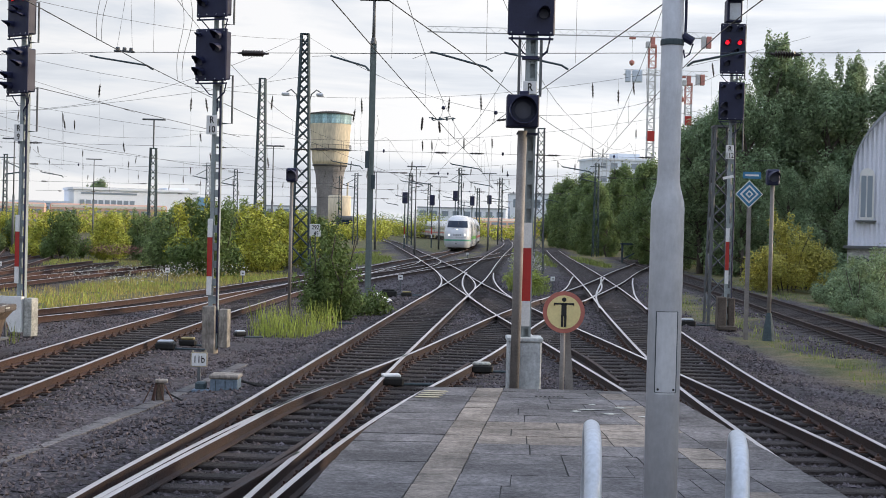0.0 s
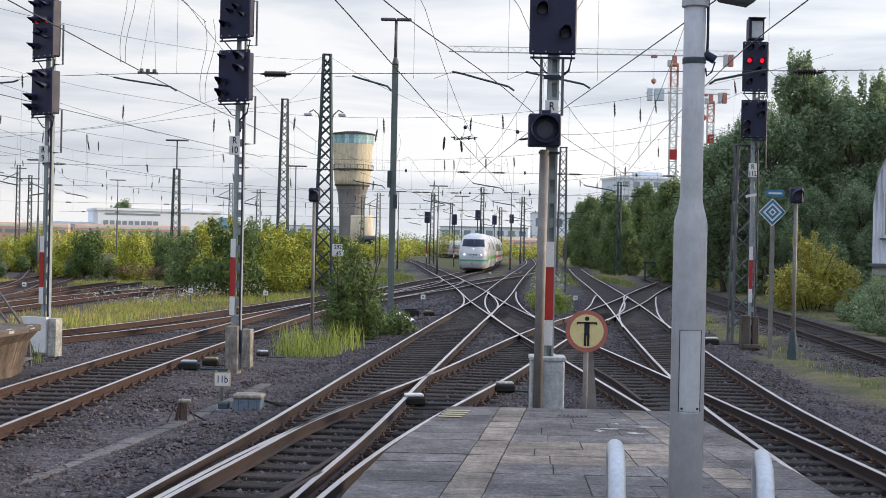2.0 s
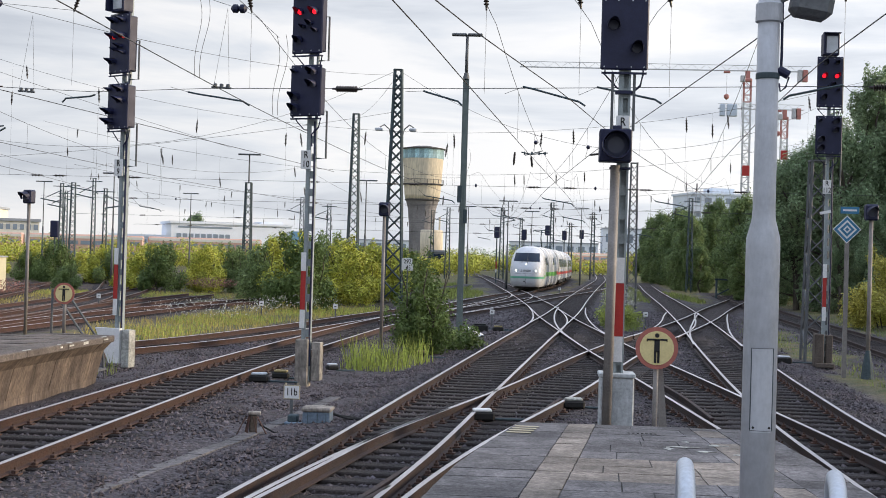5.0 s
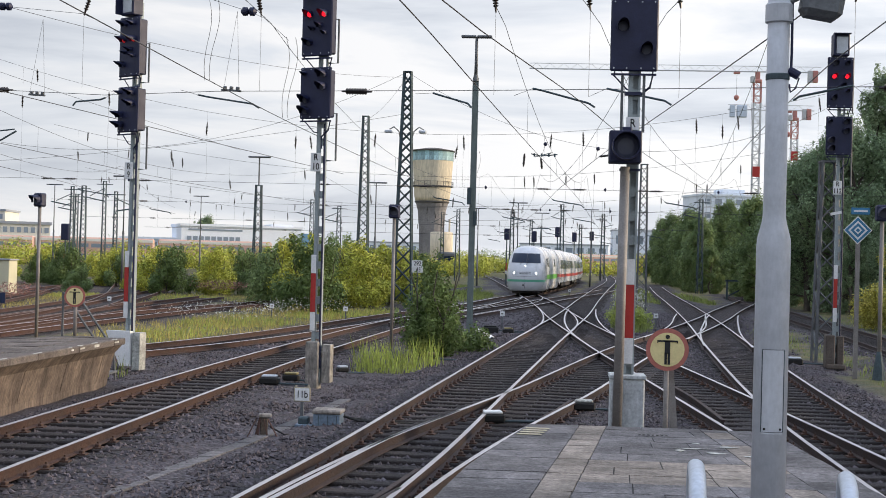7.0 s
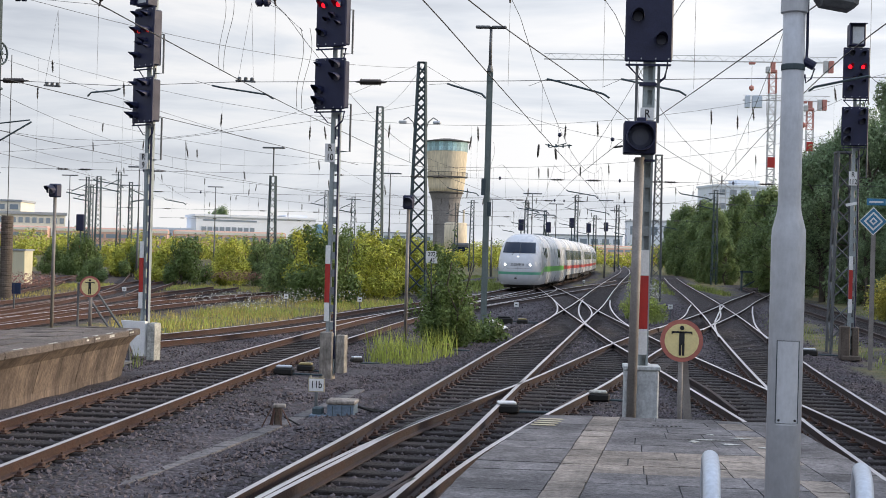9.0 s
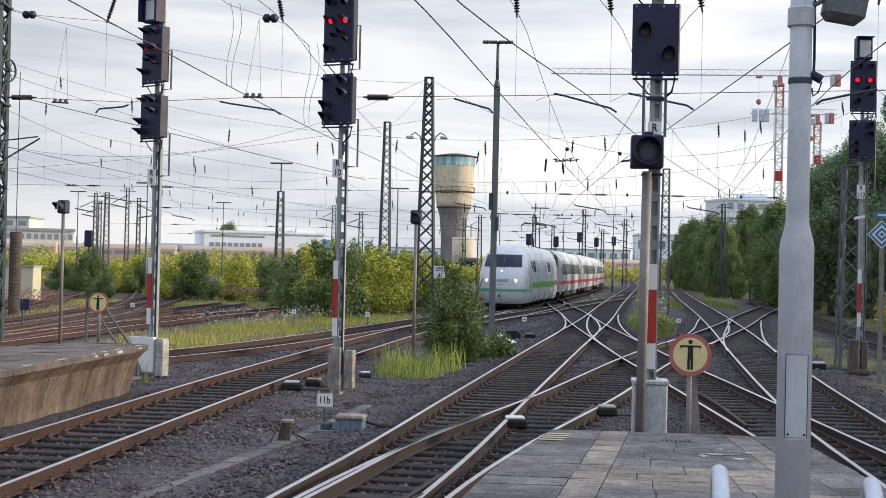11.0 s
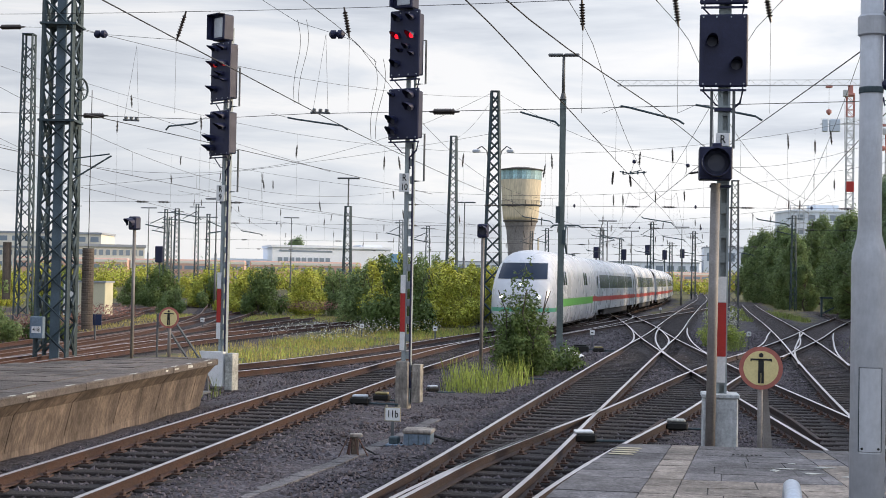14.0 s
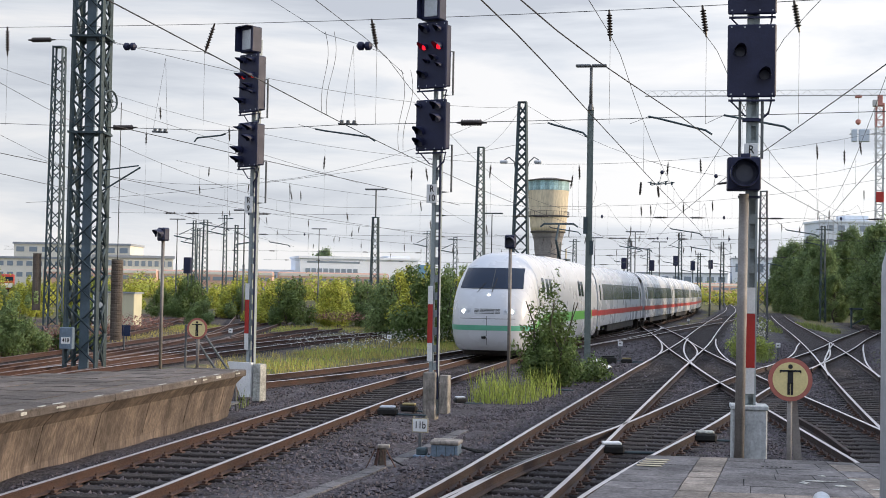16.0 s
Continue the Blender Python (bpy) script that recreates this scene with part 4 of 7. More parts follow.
def coach(label):
    t = thing("coach", label, "train", "cars of the train")
    ln = 26.2
    bm = B()
    sec = [(1.46, 0.74), (1.485, 0.8)] + list(zip(HALF_W, HALF_Z))[3:]
    ring = [(w, z) for w, z in sec] + [(-w, z) for w, z in sec[::-1]]
    a = [bm.verts.new((x, 0.42, z)) for x, z in ring]
    b = [bm.verts.new((x, ln, z)) for x, z in ring]
    bm.faces.new(a), bm.faces.new(b[::-1])
    for i in range(len(ring)):
        j = (i + 1) % len(ring)
        bm.faces.new((a[j], a[i], b[i], b[j]))
    part("body", bm, M_TWHITE, t, smooth=False)
    for sx in (-1, 1):
        part("stripe", side_panel(sx, 0.2, ln - 0.05, 1.28, 1.55), M_TRED, t, "red stripe")
        for k in range(4):
            part("window", side_panel(sx, 2.7 + 5.25 * k, 7.8 + 5.25 * k, 2.05, 2.88), M_TSIDE, t, "dark window band")
        for y in (1.0, ln - 1.9):
            d = part("door", side_panel(sx, y, y + 0.95, 0.55, 2.95, 0.004), M_TWHITE, t)
            part("door_window", side_panel(sx, y + 0.28, y + 0.67, 2.05, 2.8, 0.01), M_TGLASS, d)
        # dark skirt: shadow along the lower body is part of its colour
        part("skirt", box(B(), (sx * 1.34, ln / 2, 0.56), (0.12, 15.0, 0.40), bevel=0.03), M_TUNDER, t)
    part("gangway", box(B(), (0, 0.1, 2.1), (2.5, 0.8, 2.8), bevel=0.15), M_BLACK, t)
    part("roof_unit", box(B(), (0, ln / 2, 3.83), (1.3, 9.0, 0.14), bevel=0.04), M_TROOF, t)
    bogie(t, 3.6), bogie(t, ln - 3.6)
    return t


cars = [(power_car(), 20.5, 4.2, 15.6)]
first = coach("white passenger coach with dark window band and red stripe")
cars.append((first, 26.4, 3.6, 22.6))
for k in range(6):
    cars.append((copy_thing(first, pose(0, 200, 0)), 26.4, 3.6, 22.6))

# ---------------------------------------------------------------- signals
def hood(bm, x, z, r=0.085, depth=0.22, y=-0.02):
    """A half-open visor over a lamp."""
    n = 9
    rings = []
    for k in range(n):
        a = math.pi * (-0.15 + 1.3 * k / (n - 1))
        c, s = math.cos(a), math.sin(a)
        q = r - 0.008
        rings.append([bm.verts.new(p) for p in ((x + r * c, y, z + r * s), (x + r * c * 0.9, y - depth * (0.30 + 0.70 * max(0, s)), z + r * s * 0.95 - 0.02), (x + q * c, y, z + q * s))])
    for a, b in zip(rings, rings[1:]):
        for i, j in ((0, 1), (1, 2), (2, 0)):
            bm.faces.new((a[i], b[i], b[j], a[j]))
    return bm


def screen(parent, c, w, z0, z1, lamps, lit=(), dim=False):
    """A dark signal board with its hooded lamps; lamps are offsets across and up."""
    x, y = c
    s = part("signal_board", box(box(B(), (x, y, (z0 + z1) / 2), (w, 0.06, z1 - z0), bevel=0.02), (x, y + 0.14, (z0 + z1) / 2), (w * 0.86, 0.24, (z1 - z0) * 0.92), bevel=0.02), M_DARK, parent, "blue-black signal board")
    for k, (u, v, r) in enumerate(lamps):
        px, pz = x + u, z0 + v * (z1 - z0)
        part("lamp", lathe(B(), [(0.004, 0.0), (r * 0.9, 0.004), (r * 0.9, 0.02)], n=14), (M_REDDIM if dim else M_REDLAMP) if k in lit else M_LENS, s).matrix_basis = pose(px, y - 0.052, pz, -90, 0, 0)
        part("visor", hood(B(), px, pz, r + 0.02, 0.16 + 2.2 * r, y - 0.03), M_DARK, s)
    for sx in (-0.42, -0.15, 0.15, 0.42):
        for sz in (0.04, 0.96):
            part("bolt", rod(B(), (x + sx * w, y - 0.04, z0 + sz * (z1 - z0)), (x + sx * w, y - 0.028, z0 + sz * (z1 - z0)), 0.012, n=6), M_STEELGREY, s)
    bm = B()
    box(bm, (x, y - 0.02, z0 - 0.05), (w * 0.95, 0.03, 0.03))
    for sx in (-0.4, 0.4):
        box(bm, (x + sx * w, y - 0.02, z0 - 0.02), (0.02, 0.03, 0.07))
    tube(bm, [(x + 0.42 * w, y + 0.1, z0 - 0.02), (x + 0.36 * w, y + 0.1, z0 - 0.22), (x + 0.12 * w, y + 0.12, z0 - 0.36), (x + 0.10, y + 0.12, z0 - 0.6)], 0.018, 6)
    tube(bm, [(x - 0.42 * w, y + 0.1, z0 - 0.04), (x - 0.12 * w, y + 0.1, z0 - 0.26), (x, y + 0.1, z0 - 0.27)], 0.012, 6)
    part("foot_rail", bm, M_DARK, s)
    return s


def ladder_mast(parent, x, y, z0, z1, w=0.19, material=None):
    """Two channels with rungs between them."""
    m = part("mast", box(box(B(), (x - 0.30 * w, y, (z0 + z1) / 2), (0.40 * w, 0.10, z1 - z0)), (x + 0.43 * w, y, (z0 + z1) / 2), (0.20 * w, 0.10, z1 - z0)), material or M_SIGMAST, parent, "grey slotted steel mast")
    z = z0 + 0.25
    while z < z1 - 0.1:
        part("batten", box(B(), (x + 0.1 * w, y, z), (w * 0.6, 0.06, 0.15)), material or M_SIGMAST, m)
        z += 0.36
    return m


def band(parent, x, y, z, w=0.10):
    """White, red and white board of a main signal."""
    for z0, z1, mt in ((z, z + 0.38, M_WHITE), (z + 0.38, z + 1.17, M_RED), (z + 1.17, z + 1.55, M_WHITE)):
        part("mast_board", box(B(), (x, y, (z0 + z1) / 2), (w, 0.02, z1 - z0 - 0.004)), mt, parent, "white enamel board" if mt is M_WHITE else "red enamel board")


def plate(parent, x, y, z, w, h, lines, size):
    p = part("number_plate", box(B(), (x, y, z), (w, 0.016, h), bevel=0.004), M_WHITE, parent, "white plate with black letters")
    n = len(lines)
    for k, s in enumerate(lines):
        words("lettering", s, size, pose(x, y - 0.012, z + h * (0.5 - (k + 0.5) / n)) @ FACE, M_TEXT, p)
    return p


def bracket(parent, x, y, z0, z1, out=0.22):
    bm = B()
    tube(bm, [(x, y, z1), (x + out, y, z1), (x + out, y, z0), (x, y, z0)], 0.022, 6)
    part("service_bracket", bm, M_MASTGREY, parent)


def main_signal(x, y, dz, lines, label, dim=False, turn=0.0, lit=(0, 1), face=0.0):
    t = thing("main_signal", label, "railway signal", "main signals", at=(x, y, 0), rz=turn)
    ladder_mast(t, 0.02, 0.06, -0.1, 8.3 + dz)
    top = screen(t, (-0.06, -0.12), 0.70, 6.57 + dz, 7.95 + dz,
                 [(-0.17, 0.62, 0.065), (0.17, 0.62, 0.065), (-0.14, 0.88, 0.065), (0.17, 0.88, 0.05), (0.08, 0.45, 0.045), (-0.08, 0.40, 0.03), (0.20, 0.34, 0.03), (-0.17, 0.2, 0.065)], lit, dim)
    low = screen(t, (-0.06, -0.12), 0.71, 5.29 + dz, 6.34 + dz, [(0.17, 0.86, 0.075), (0.17, 0.62, 0.075), (-0.22, 0.38, 0.08), (-0.22, 0.16, 0.08), (-0.25, 0.88, 0.03)])
    ind = part("route_indicator", box(B(), (-0.07, -0.08, 8.28 + dz), (0.44, 0.30, 0.60), bevel=0.02), M_DARK, t, "grey number indicator box")
    part("indicator_face", box(B(), (-0.05, -0.235, 8.27 + dz), (0.30, 0.012, 0.46), bevel=0.01), M_STEELGREY, ind)
    part("indicator_hood", box(box(B(), (-0.07, -0.30, 8.57 + dz), (0.46, 0.16, 0.02)), (-0.29, -0.30, 8.29 + dz), (0.02, 0.16, 0.58)), M_DARK, ind)
    for q in (top, low, ind):
        q.matrix_basis = pose(0, 0, 0, 0, 0, face)
    plate(t, -0.06, -0.06, 4.41 + dz, 0.22, 0.38, lines, 0.19)
    band(t, -0.05, -0.05, 0.97 + dz * 0.3)
    bracket(t, 0.10, 0.06, 4.45 + dz, 5.42 + dz)
    bracket(t, 0.10, 0.06, 6.45 + dz, 7.35 + dz)
    part("cable", tube(B(), [(0.09, 0.0, 5.2 + dz), (0.11, -0.02, 3.0), (0.10, 0.0, 1.0), (0.12, 0.0, 0.2)], 0.02, 6), M_DARK, t)
    return t


sig_ten = main_signal(-4.66, 27.6, 0.0, ("R", "10"), "light signal on slotted mast showing two red lamps", turn=-5, face=-15)
part("concrete_post", box(B(), (-0.03, 0.05, 0.20), (0.27, 0.30, 1.1), bevel=0.02), M_CONCRETE, sig_ten, "weathered concrete post")
part("concrete_post", box(B(), (0.25, 0.12, 0.30), (0.18, 0.26, 0.78), bevel=0.01), M_CONCRETE, sig_ten, "pale concrete post")

sig_nine = main_signal(-9.55, 30.8, -0.06, ("R", "9"), "light signal with dim red lamps above a white base", dim=True, turn=-14, face=-20)
bm = slab(B(), [(-0.50, 0.66), (-0.12, -0.14), (0.14, -0.14), (0.14, 0.66)], -0.06, 0.06)
bmesh.ops.transform(bm, matrix=pose(0, -0.08, 0, 90, 0, 0), verts=bm.verts)
part("base_panel", bm, M_WHITE, sig_nine, "whitewashed tapering base panel")
part("concrete_post", box(B(), (0.27, 0.05, 0.20), (0.20, 0.28, 0.86), bevel=0.01), M_CONCPALE, sig_nine, "streaked concrete post")

sig_twelve = main_signal(7.92, 37.8, 0.30, ("R", "112"), "light signal showing two bright red lamps beside a lattice mast")
part("concrete_post", box(B(), (-0.16, 0.05, 0.25), (0.24, 0.35, 0.9), bevel=0.02), M_MUD, sig_twelve, "weathered concrete post")
part("concrete_post", box(B(), (0.12, 0.1, 0.25), (0.18, 0.3, 0.85), bevel=0.02), M_MUD, sig_twelve)
part("footing", box(B(), (0, 0.05, -0.15), (0.5, 0.5, 0.12), bevel=0.02), M_MUD, sig_twelve)


def signal_eleven():
    """The signal beyond the platform's end: boards on a mast behind a round post with one big lamp."""
    t = thing("main_signal", "tall signal with dark boards and one big hooded lamp", "railway signal", "main signals", at=(1.2, 20.3, 0))
    m = ladder_mast(t, 0.05, 0.10, 0.8, 7.9, 0.17, M_SIGMAST)
    part("web_plate", box(B(), (0.05, 0.145, 4.35), (0.165, 0.012, 7.1)), M_SIGMAST, m)
    screen(t, (0.03, 0.02), 0.70, 5.35, 6.42, [(-0.17, 0.62, 0.08), (0.18, 0.3, 0.08)])
    screen(t, (0.03, 0.02), 0.70, 6.57, 7.95, [(-0.17, 0.62, 0.07), (0.18, 0.62, 0.07), (0, 0.25, 0.07)])
    for sx in (-0.13, 0.19):
        part("side_bar", box(B(), (sx, 0.06, 4.88), (0.04, 0.04, 0.86)), M_MASTGREY, t)
    part("clamp", box(B(), (0.03, 0.05, 5.02), (0.24, 0.12, 0.05)), M_DARK, t)
    plate(t, 0.03, -0.05, 4.57, 0.20, 0.19, ("R",), 0.17)
    part("post", rod(B(), (-0.10, -0.16, -0.2), (-0.07, -0.16, 3.92), 0.070, n=16), M_POST, t, "round grey-brown post", True)
    part("clamp", box(B(), (0.0, -0.10, 3.88), (0.30, 0.16, 0.03)), M_DARK, t)
    lamp = part("big_lamp", box(box(B(), (-0.08, -0.20, 4.20), (0.47, 0.34, 0.47), bevel=0.015), (-0.06, -0.20, 4.46), (0.14, 0.2, 0.07), bevel=0.01), M_DARK, t, "square dark lamp housing with deep round hood")
    bm = B()
    n = 28
    for r0, r1, y0, y1 in ((0.205, 0.205, -0.36, -0.62), (0.205, 0.19, -0.62, -0.62), (0.19, 0.175, -0.62, -0.38)):
        a = [bm.verts.new((-0.08 + r0 * math.cos(6.2832 * k / n), y0, 4.20 + r0 * math.sin(6.2832 * k / n))) for k in range(n)]
        b = [bm.verts.new((-0.08 + r1 * math.cos(6.2832 * k / n), y1, 4.20 + r1 * math.sin(6.2832 * k / n))) for k in range(n)]
        for k in range(n):
            bm.faces.new((a[k], a[(k + 1) % n], b[(k + 1) % n], b[k]))
    part("hood", bm, M_DARK, lamp, "", True)
    part("lens", lathe(B(), [(0.01, 0.03), (0.12, 0.02), (0.18, 0.0)], n=24), M_LENS, lamp, "dark unlit lens").matrix_basis = pose(-0.08, -0.375, 4.20, 90, 0, 0)
    band(t, 0.055, 0.03, 1.02, 0.125)
    part("concrete_base", box(B(), (0.05, 0.15, 0.2), (0.50, 0.50, 1.2), bevel=0.02), M_BASEWHITE, t, "pale weathered concrete base")
    part("cap", box(B(), (0.05, 0.15, 0.83), (0.54, 0.54, 0.06), bevel=0.01), M_BASEWHITE, t)


signal_eleven()


def shunt_signal(x, y, top, label, turn=0.0, foot=False):
    t = thing("shunting_signal", label, "railway signal", "post signals", at=(x, y, 0), rz=turn)
    part("post", rod(B(), (0, 0, -0.3), (0, 0, top - 0.15), 0.05, n=10), M_POST, t, "slim grey post", True)
    h = part("lamp_housing", box(B(), (0, 0, top), (0.32, 0.26, 0.40), bevel=0.04), M_DARK, t, "dark lamp housing")
    part("hood", hood(B(), 0, top, 0.15, 0.30, -0.13), M_DARK, h)
    part("lens", lathe(B(), [(0.01, 0.02), (0.12, 0.0)], n=16), M_LENS, h).matrix_basis = pose(0, -0.135, top, 90, 0, 0)
    if foot:
        part("foot", lathe(B(), [(0.16, -0.2), (0.13, 0.1), (0.06, 0.5)], n=10), M_MAST, t)
    return t


shunt_signal(-4.4, 39.3, 3.84, "slim post signal with round dark lamp behind a bush")
shunt_signal(-14.95, 39.3, 3.94, "slim post signal with hooded lamp among rusty tracks", -25)
shunt_signal(8.22, 34.2, 3.90, "slim post signal with round dark lamp beside weeds", 0, True)


def blue_board():
    t = thing("signal_board_post", "blue and white diamond board on a grey post", "railway sign", at=(7.75, 34.7, 0))
    part("post", box(B(), (0.02, 0.05, 1.6), (0.10, 0.08, 3.7)), M_POST, t)
    for k, (s, mt) in enumerate(((0.50, M_WHITE), (0.455, M_BLUE), (0.34, M_WHITE), (0.255, M_BLUE), (0.145, M_WHITE), (0.075, M_BLUE))):
        part("diamond", box(B(), (0, -0.004 * k, 3.48), (s, 0.01, s), ry=45), mt, t, "blue diamond" if mt is M_BLUE else "white diamond")
    a = part("arm_plate", box(B(), (0.06, 0, 3.96), (0.46, 0.015, 0.17), bevel=0.004), M_BLUE, t, "blue plate with white bar")
    part("bar", box(B(), (0.06, -0.012, 3.96), (0.34, 0.006, 0.045)), M_WHITE, a)
    part("small_plate", box(B(), (-0.42, 0.6, 3.92), (0.28, 0.03, 0.07), ry=-12), M_WHITE, t)


blue_board()


def keep_out(x, y, z, r, label, base):
    """Round warning board with a standing figure pictogram."""
    t = thing("warning_sign", label, "sign", "round warning signs", at=(x, y, 0))
    part("post", rod(B(), (0, 0.05, base), (0, 0.05, z), 0.035, n=10), M_POST, t, "grey-brown post", True)
    for k, (q, mt, nm) in enumerate(((r, M_SIGNRED, "ring"), (r * 0.80, M_SIGNYEL, "disc"))):
        part(nm, lathe(B(), [(q, 0.0), (q, 0.008)], n=40), mt, t).matrix_basis = pose(0, -0.01 * k, z, 90, 0, 0)
    bm = B()
    y0 = -0.024
    box(bm, (0, y0, z + r * 0.40), (r * 0.95, 0.004, r * 0.085))
    box(bm, (-r * 0.46, y0, z + r * 0.37), (r * 0.05, 0.004, r * 0.12))
    box(bm, (r * 0.46, y0, z + r * 0.37), (r * 0.05, 0.004, r * 0.12))
    box(bm, (0, y0, z + r * 0.10), (r * 0.25, 0.004, r * 0.60))
    for sx in (-1, 1):
        box(bm, (sx * r * 0.075, y0, z - r * 0.42), (r * 0.115, 0.004, r * 0.56))
    part("pictogram", bm, M_TEXT, t, "black pictogram")
    part("pictogram_dot", lathe(B(), [(r * 0.105, 0.0), (r * 0.105, 0.004)], n=16), M_TEXT, t).matrix_basis = pose(0, -0.022, z + r * 0.60, 90, 0, 0)
    return t


s = keep_out(1.66, 18.5, 1.36, 0.285, "round red-rimmed yellow warning sign beyond the platform end", -0.3)
part("brace", box(B(), (0.11, 0.22, 0.45), (0.10, 0.14, 1.5), ry=-5), M_POST, s)
s = keep_out(-9.4, 26.75, 1.56, 0.215, "round red-rimmed yellow warning sign on the far platform", 0.7)

# ---------------------------------------------------------------- lamp post and hoops on the platform
def lamp_post():
    t = thing("platform_lamp_post", "tall grey tapered lamp post with a service door", "lamp post", at=(1.115, 6.8, 0))
    part("shaft", lathe(B(), [(0.083, 0.70), (0.083, 2.60), (0.081, 2.64), (0.058, 2.73), (0.055, 2.78), (0.052, 4.6)], n=32), M_POLE, t, "grey painted steel shaft", True)
    d = part("service_door", sheet(B(), [[Vector((0.0865 * math.sin(a), -0.0865 * math.cos(a), z)) for a in np.linspace(-0.62, 0.62, 9)] for z in (1.69, 1.73, 2.06, 2.10)]), M_POLE, t, "curved service door", True)
    for z in (1.70, 2.10):
        part("door_seam", tube(B(), [(0.086 * math.sin(a), -0.086 * math.cos(a), z) for a in np.linspace(-0.66, 0.66, 9)], 0.0022, 4), M_MASTGREY, d)
    for a in (-0.66, 0.66):
        part("door_seam", tube(B(), [(0.086 * math.sin(a), -0.086 * math.cos(a), z) for z in (1.70, 1.9, 2.10)], 0.0022, 4), M_MAST, d)
    for a in (-0.45, 0.45):
        part("screw", rod(B(), (0.080 * math.sin(a), -0.080 * math.cos(a), 1.715), (0.091 * math.sin(a), -0.091 * math.cos(a), 1.715), 0.006, n=8), M_BLACK, d)
    part("clamp_band", lathe(B(), [(0.0565, 3.42), (0.058, 3.425), (0.058, 3.445), (0.0565, 3.45)], n=24), M_MAST, t)
    s = part("small_socket", rod(B(), (0.05, -0.01, 3.47), (0.10, -0.02, 3.44), 0.022, n=10), M_DARK, t)
    part("cable", tube(B(), [(0.063, 0, 3.44), (0.066, 0, 3.55), (0.064, 0, 3.8), (0.060, 0, 4.4)], 0.007, 6), M_DARK, t)
    part("cable", tube(B(), [(0.10, -0.02, 3.43), (0.085, -0.02, 3.38), (0.06, -0.02, 3.36), (0.055, -0.01, 3.40)], 0.005, 6), M_DARK, s)
    sp = part("loudspeaker", box(B(), (0.205, 0.0, 3.80), (0.20, 0.16, 0.15), bevel=0.03, ry=10), M_MASTGREY, t, "grey loudspeaker on a bracket")
    part("bracket", rod(B(), (0.04, 0, 3.80), (0.14, 0, 3.85), 0.012), M_MASTGREY, sp)
    part("collar", lathe(B(), [(0.058, 3.70), (0.066, 3.705), (0.066, 3.79), (0.058, 3.80)], n=24), M_POLE, t)
    part("base_plate", box(B(), (0, 0, 0.78), (0.3, 0.3, 0.03)), M_POLE, t)


lamp_post()


def hoop(x, y, top, turn, label):
    """A bent steel tube with both feet in the platform, seen nearly end on."""
    t = thing("hoop_barrier", label, "barrier", "steel hoops", at=(x, y, 0), rz=turn)
    ln, r = 0.80, 0.30
    pts = [(0, 0, 0.70), (0, 0, top - r)]
    pts += [(0, r - r * math.cos(a), top - r + r * math.sin(a)) for a in np.linspace(0.2, math.pi / 2, 7)]
    pts += [(0, ln - r + r * math.sin(a), top - r + r * math.cos(a)) for a in np.linspace(0, math.pi / 2, 7)]
    pts += [(0, ln, 0.70)]
    part("tube", tube(B(), pts, 0.030, 16), M_STEELGREY, t, "galvanised bent tube", True)
    return t


hp = hoop(0.505, 4.4, 1.785, -5.2, "galvanised steel hoop with a small sticker on the platform")
bm = B()
for k in range(4):
    box(bm, (0.008, -0.031, 1.32 + 0.013 * k), (0.010, 0.002, 0.007))
part("sticker", bm, M_TEXT, hp, "small dark lettering")
hoop(0.985, 4.4, 1.762, -10.3, "galvanised steel hoop beside the lamp post")


# ---------------------------------------------------------------- trackside equipment
def eleven_b():
    t = thing("track_marker", "small white plate marked 11b on a stake", "railway sign", at=(-3.87, 21.85, 0))
    part("stake", box(B(), (0, 0.02, 0.0), (0.05, 0.04, 0.5)), M_MASTGREY, t)
    p = part("number_plate", box(B(), (0, 0, 0.25), (0.27, 0.014, 0.235), bevel=0.006), M_CREAM, t, "off-white plate")
    part("face", box(B(), (0, -0.009, 0.25), (0.235, 0.006, 0.20)), M_WHITE, p)
    words("lettering", "11b", 0.16, pose(0, -0.014, 0.25) @ FACE, M_TEXT, p)
    for sx in (-0.1, 0.1):
        part("tab", box(B(), (sx, 0, 0.38), (0.03, 0.012, 0.04)), M_CREAM, p)


eleven_b()


def trough_box():
    t = thing("connection_box", "blue-grey trackside box under a concrete lid", "trackside box", at=(-3.41, 21.7, 0))
    part("housing", box(B(), (0, 0, -0.12), (0.44, 0.38, 0.20), bevel=0.015), M_BOXBLUE, t)
    part("lid", box(B(), (0, 0, 0.015), (0.48, 0.42, 0.07), bevel=0.02), M_CONCRETE, t, "stained concrete lid")
    part("base_plate", box(B(), (-0.06, 0, -0.225), (0.92, 0.30, 0.05), bevel=0.01), M_BOXBLUE, t)
    part("side_terminal", box(B(), (-0.40, 0.02, -0.15), (0.16, 0.22, 0.12), bevel=0.02), M_MAST, t)
    for sx in (-0.13, 0.02, 0.16):
        part("seam", box(B(), (sx, -0.192, -0.12), (0.012, 0.006, 0.16)), M_MAST, t)
    part("cable", tube(B(), [(0.25, 0, -0.06), (0.5, -0.05, -0.12), (0.9, 0.1, -0.15), (1.5, 0.5, -0.2)], 0.022, 6), M_BLACK, t)
    part("cable", tube(B(), [(0.25, 0.1, -0.08), (0.6, 0.2, -0.14), (1.1, 0.5, -0.17), (1.8, 0.9, -0.2)], 0.018, 6), M_BLACK, t)


trough_box()


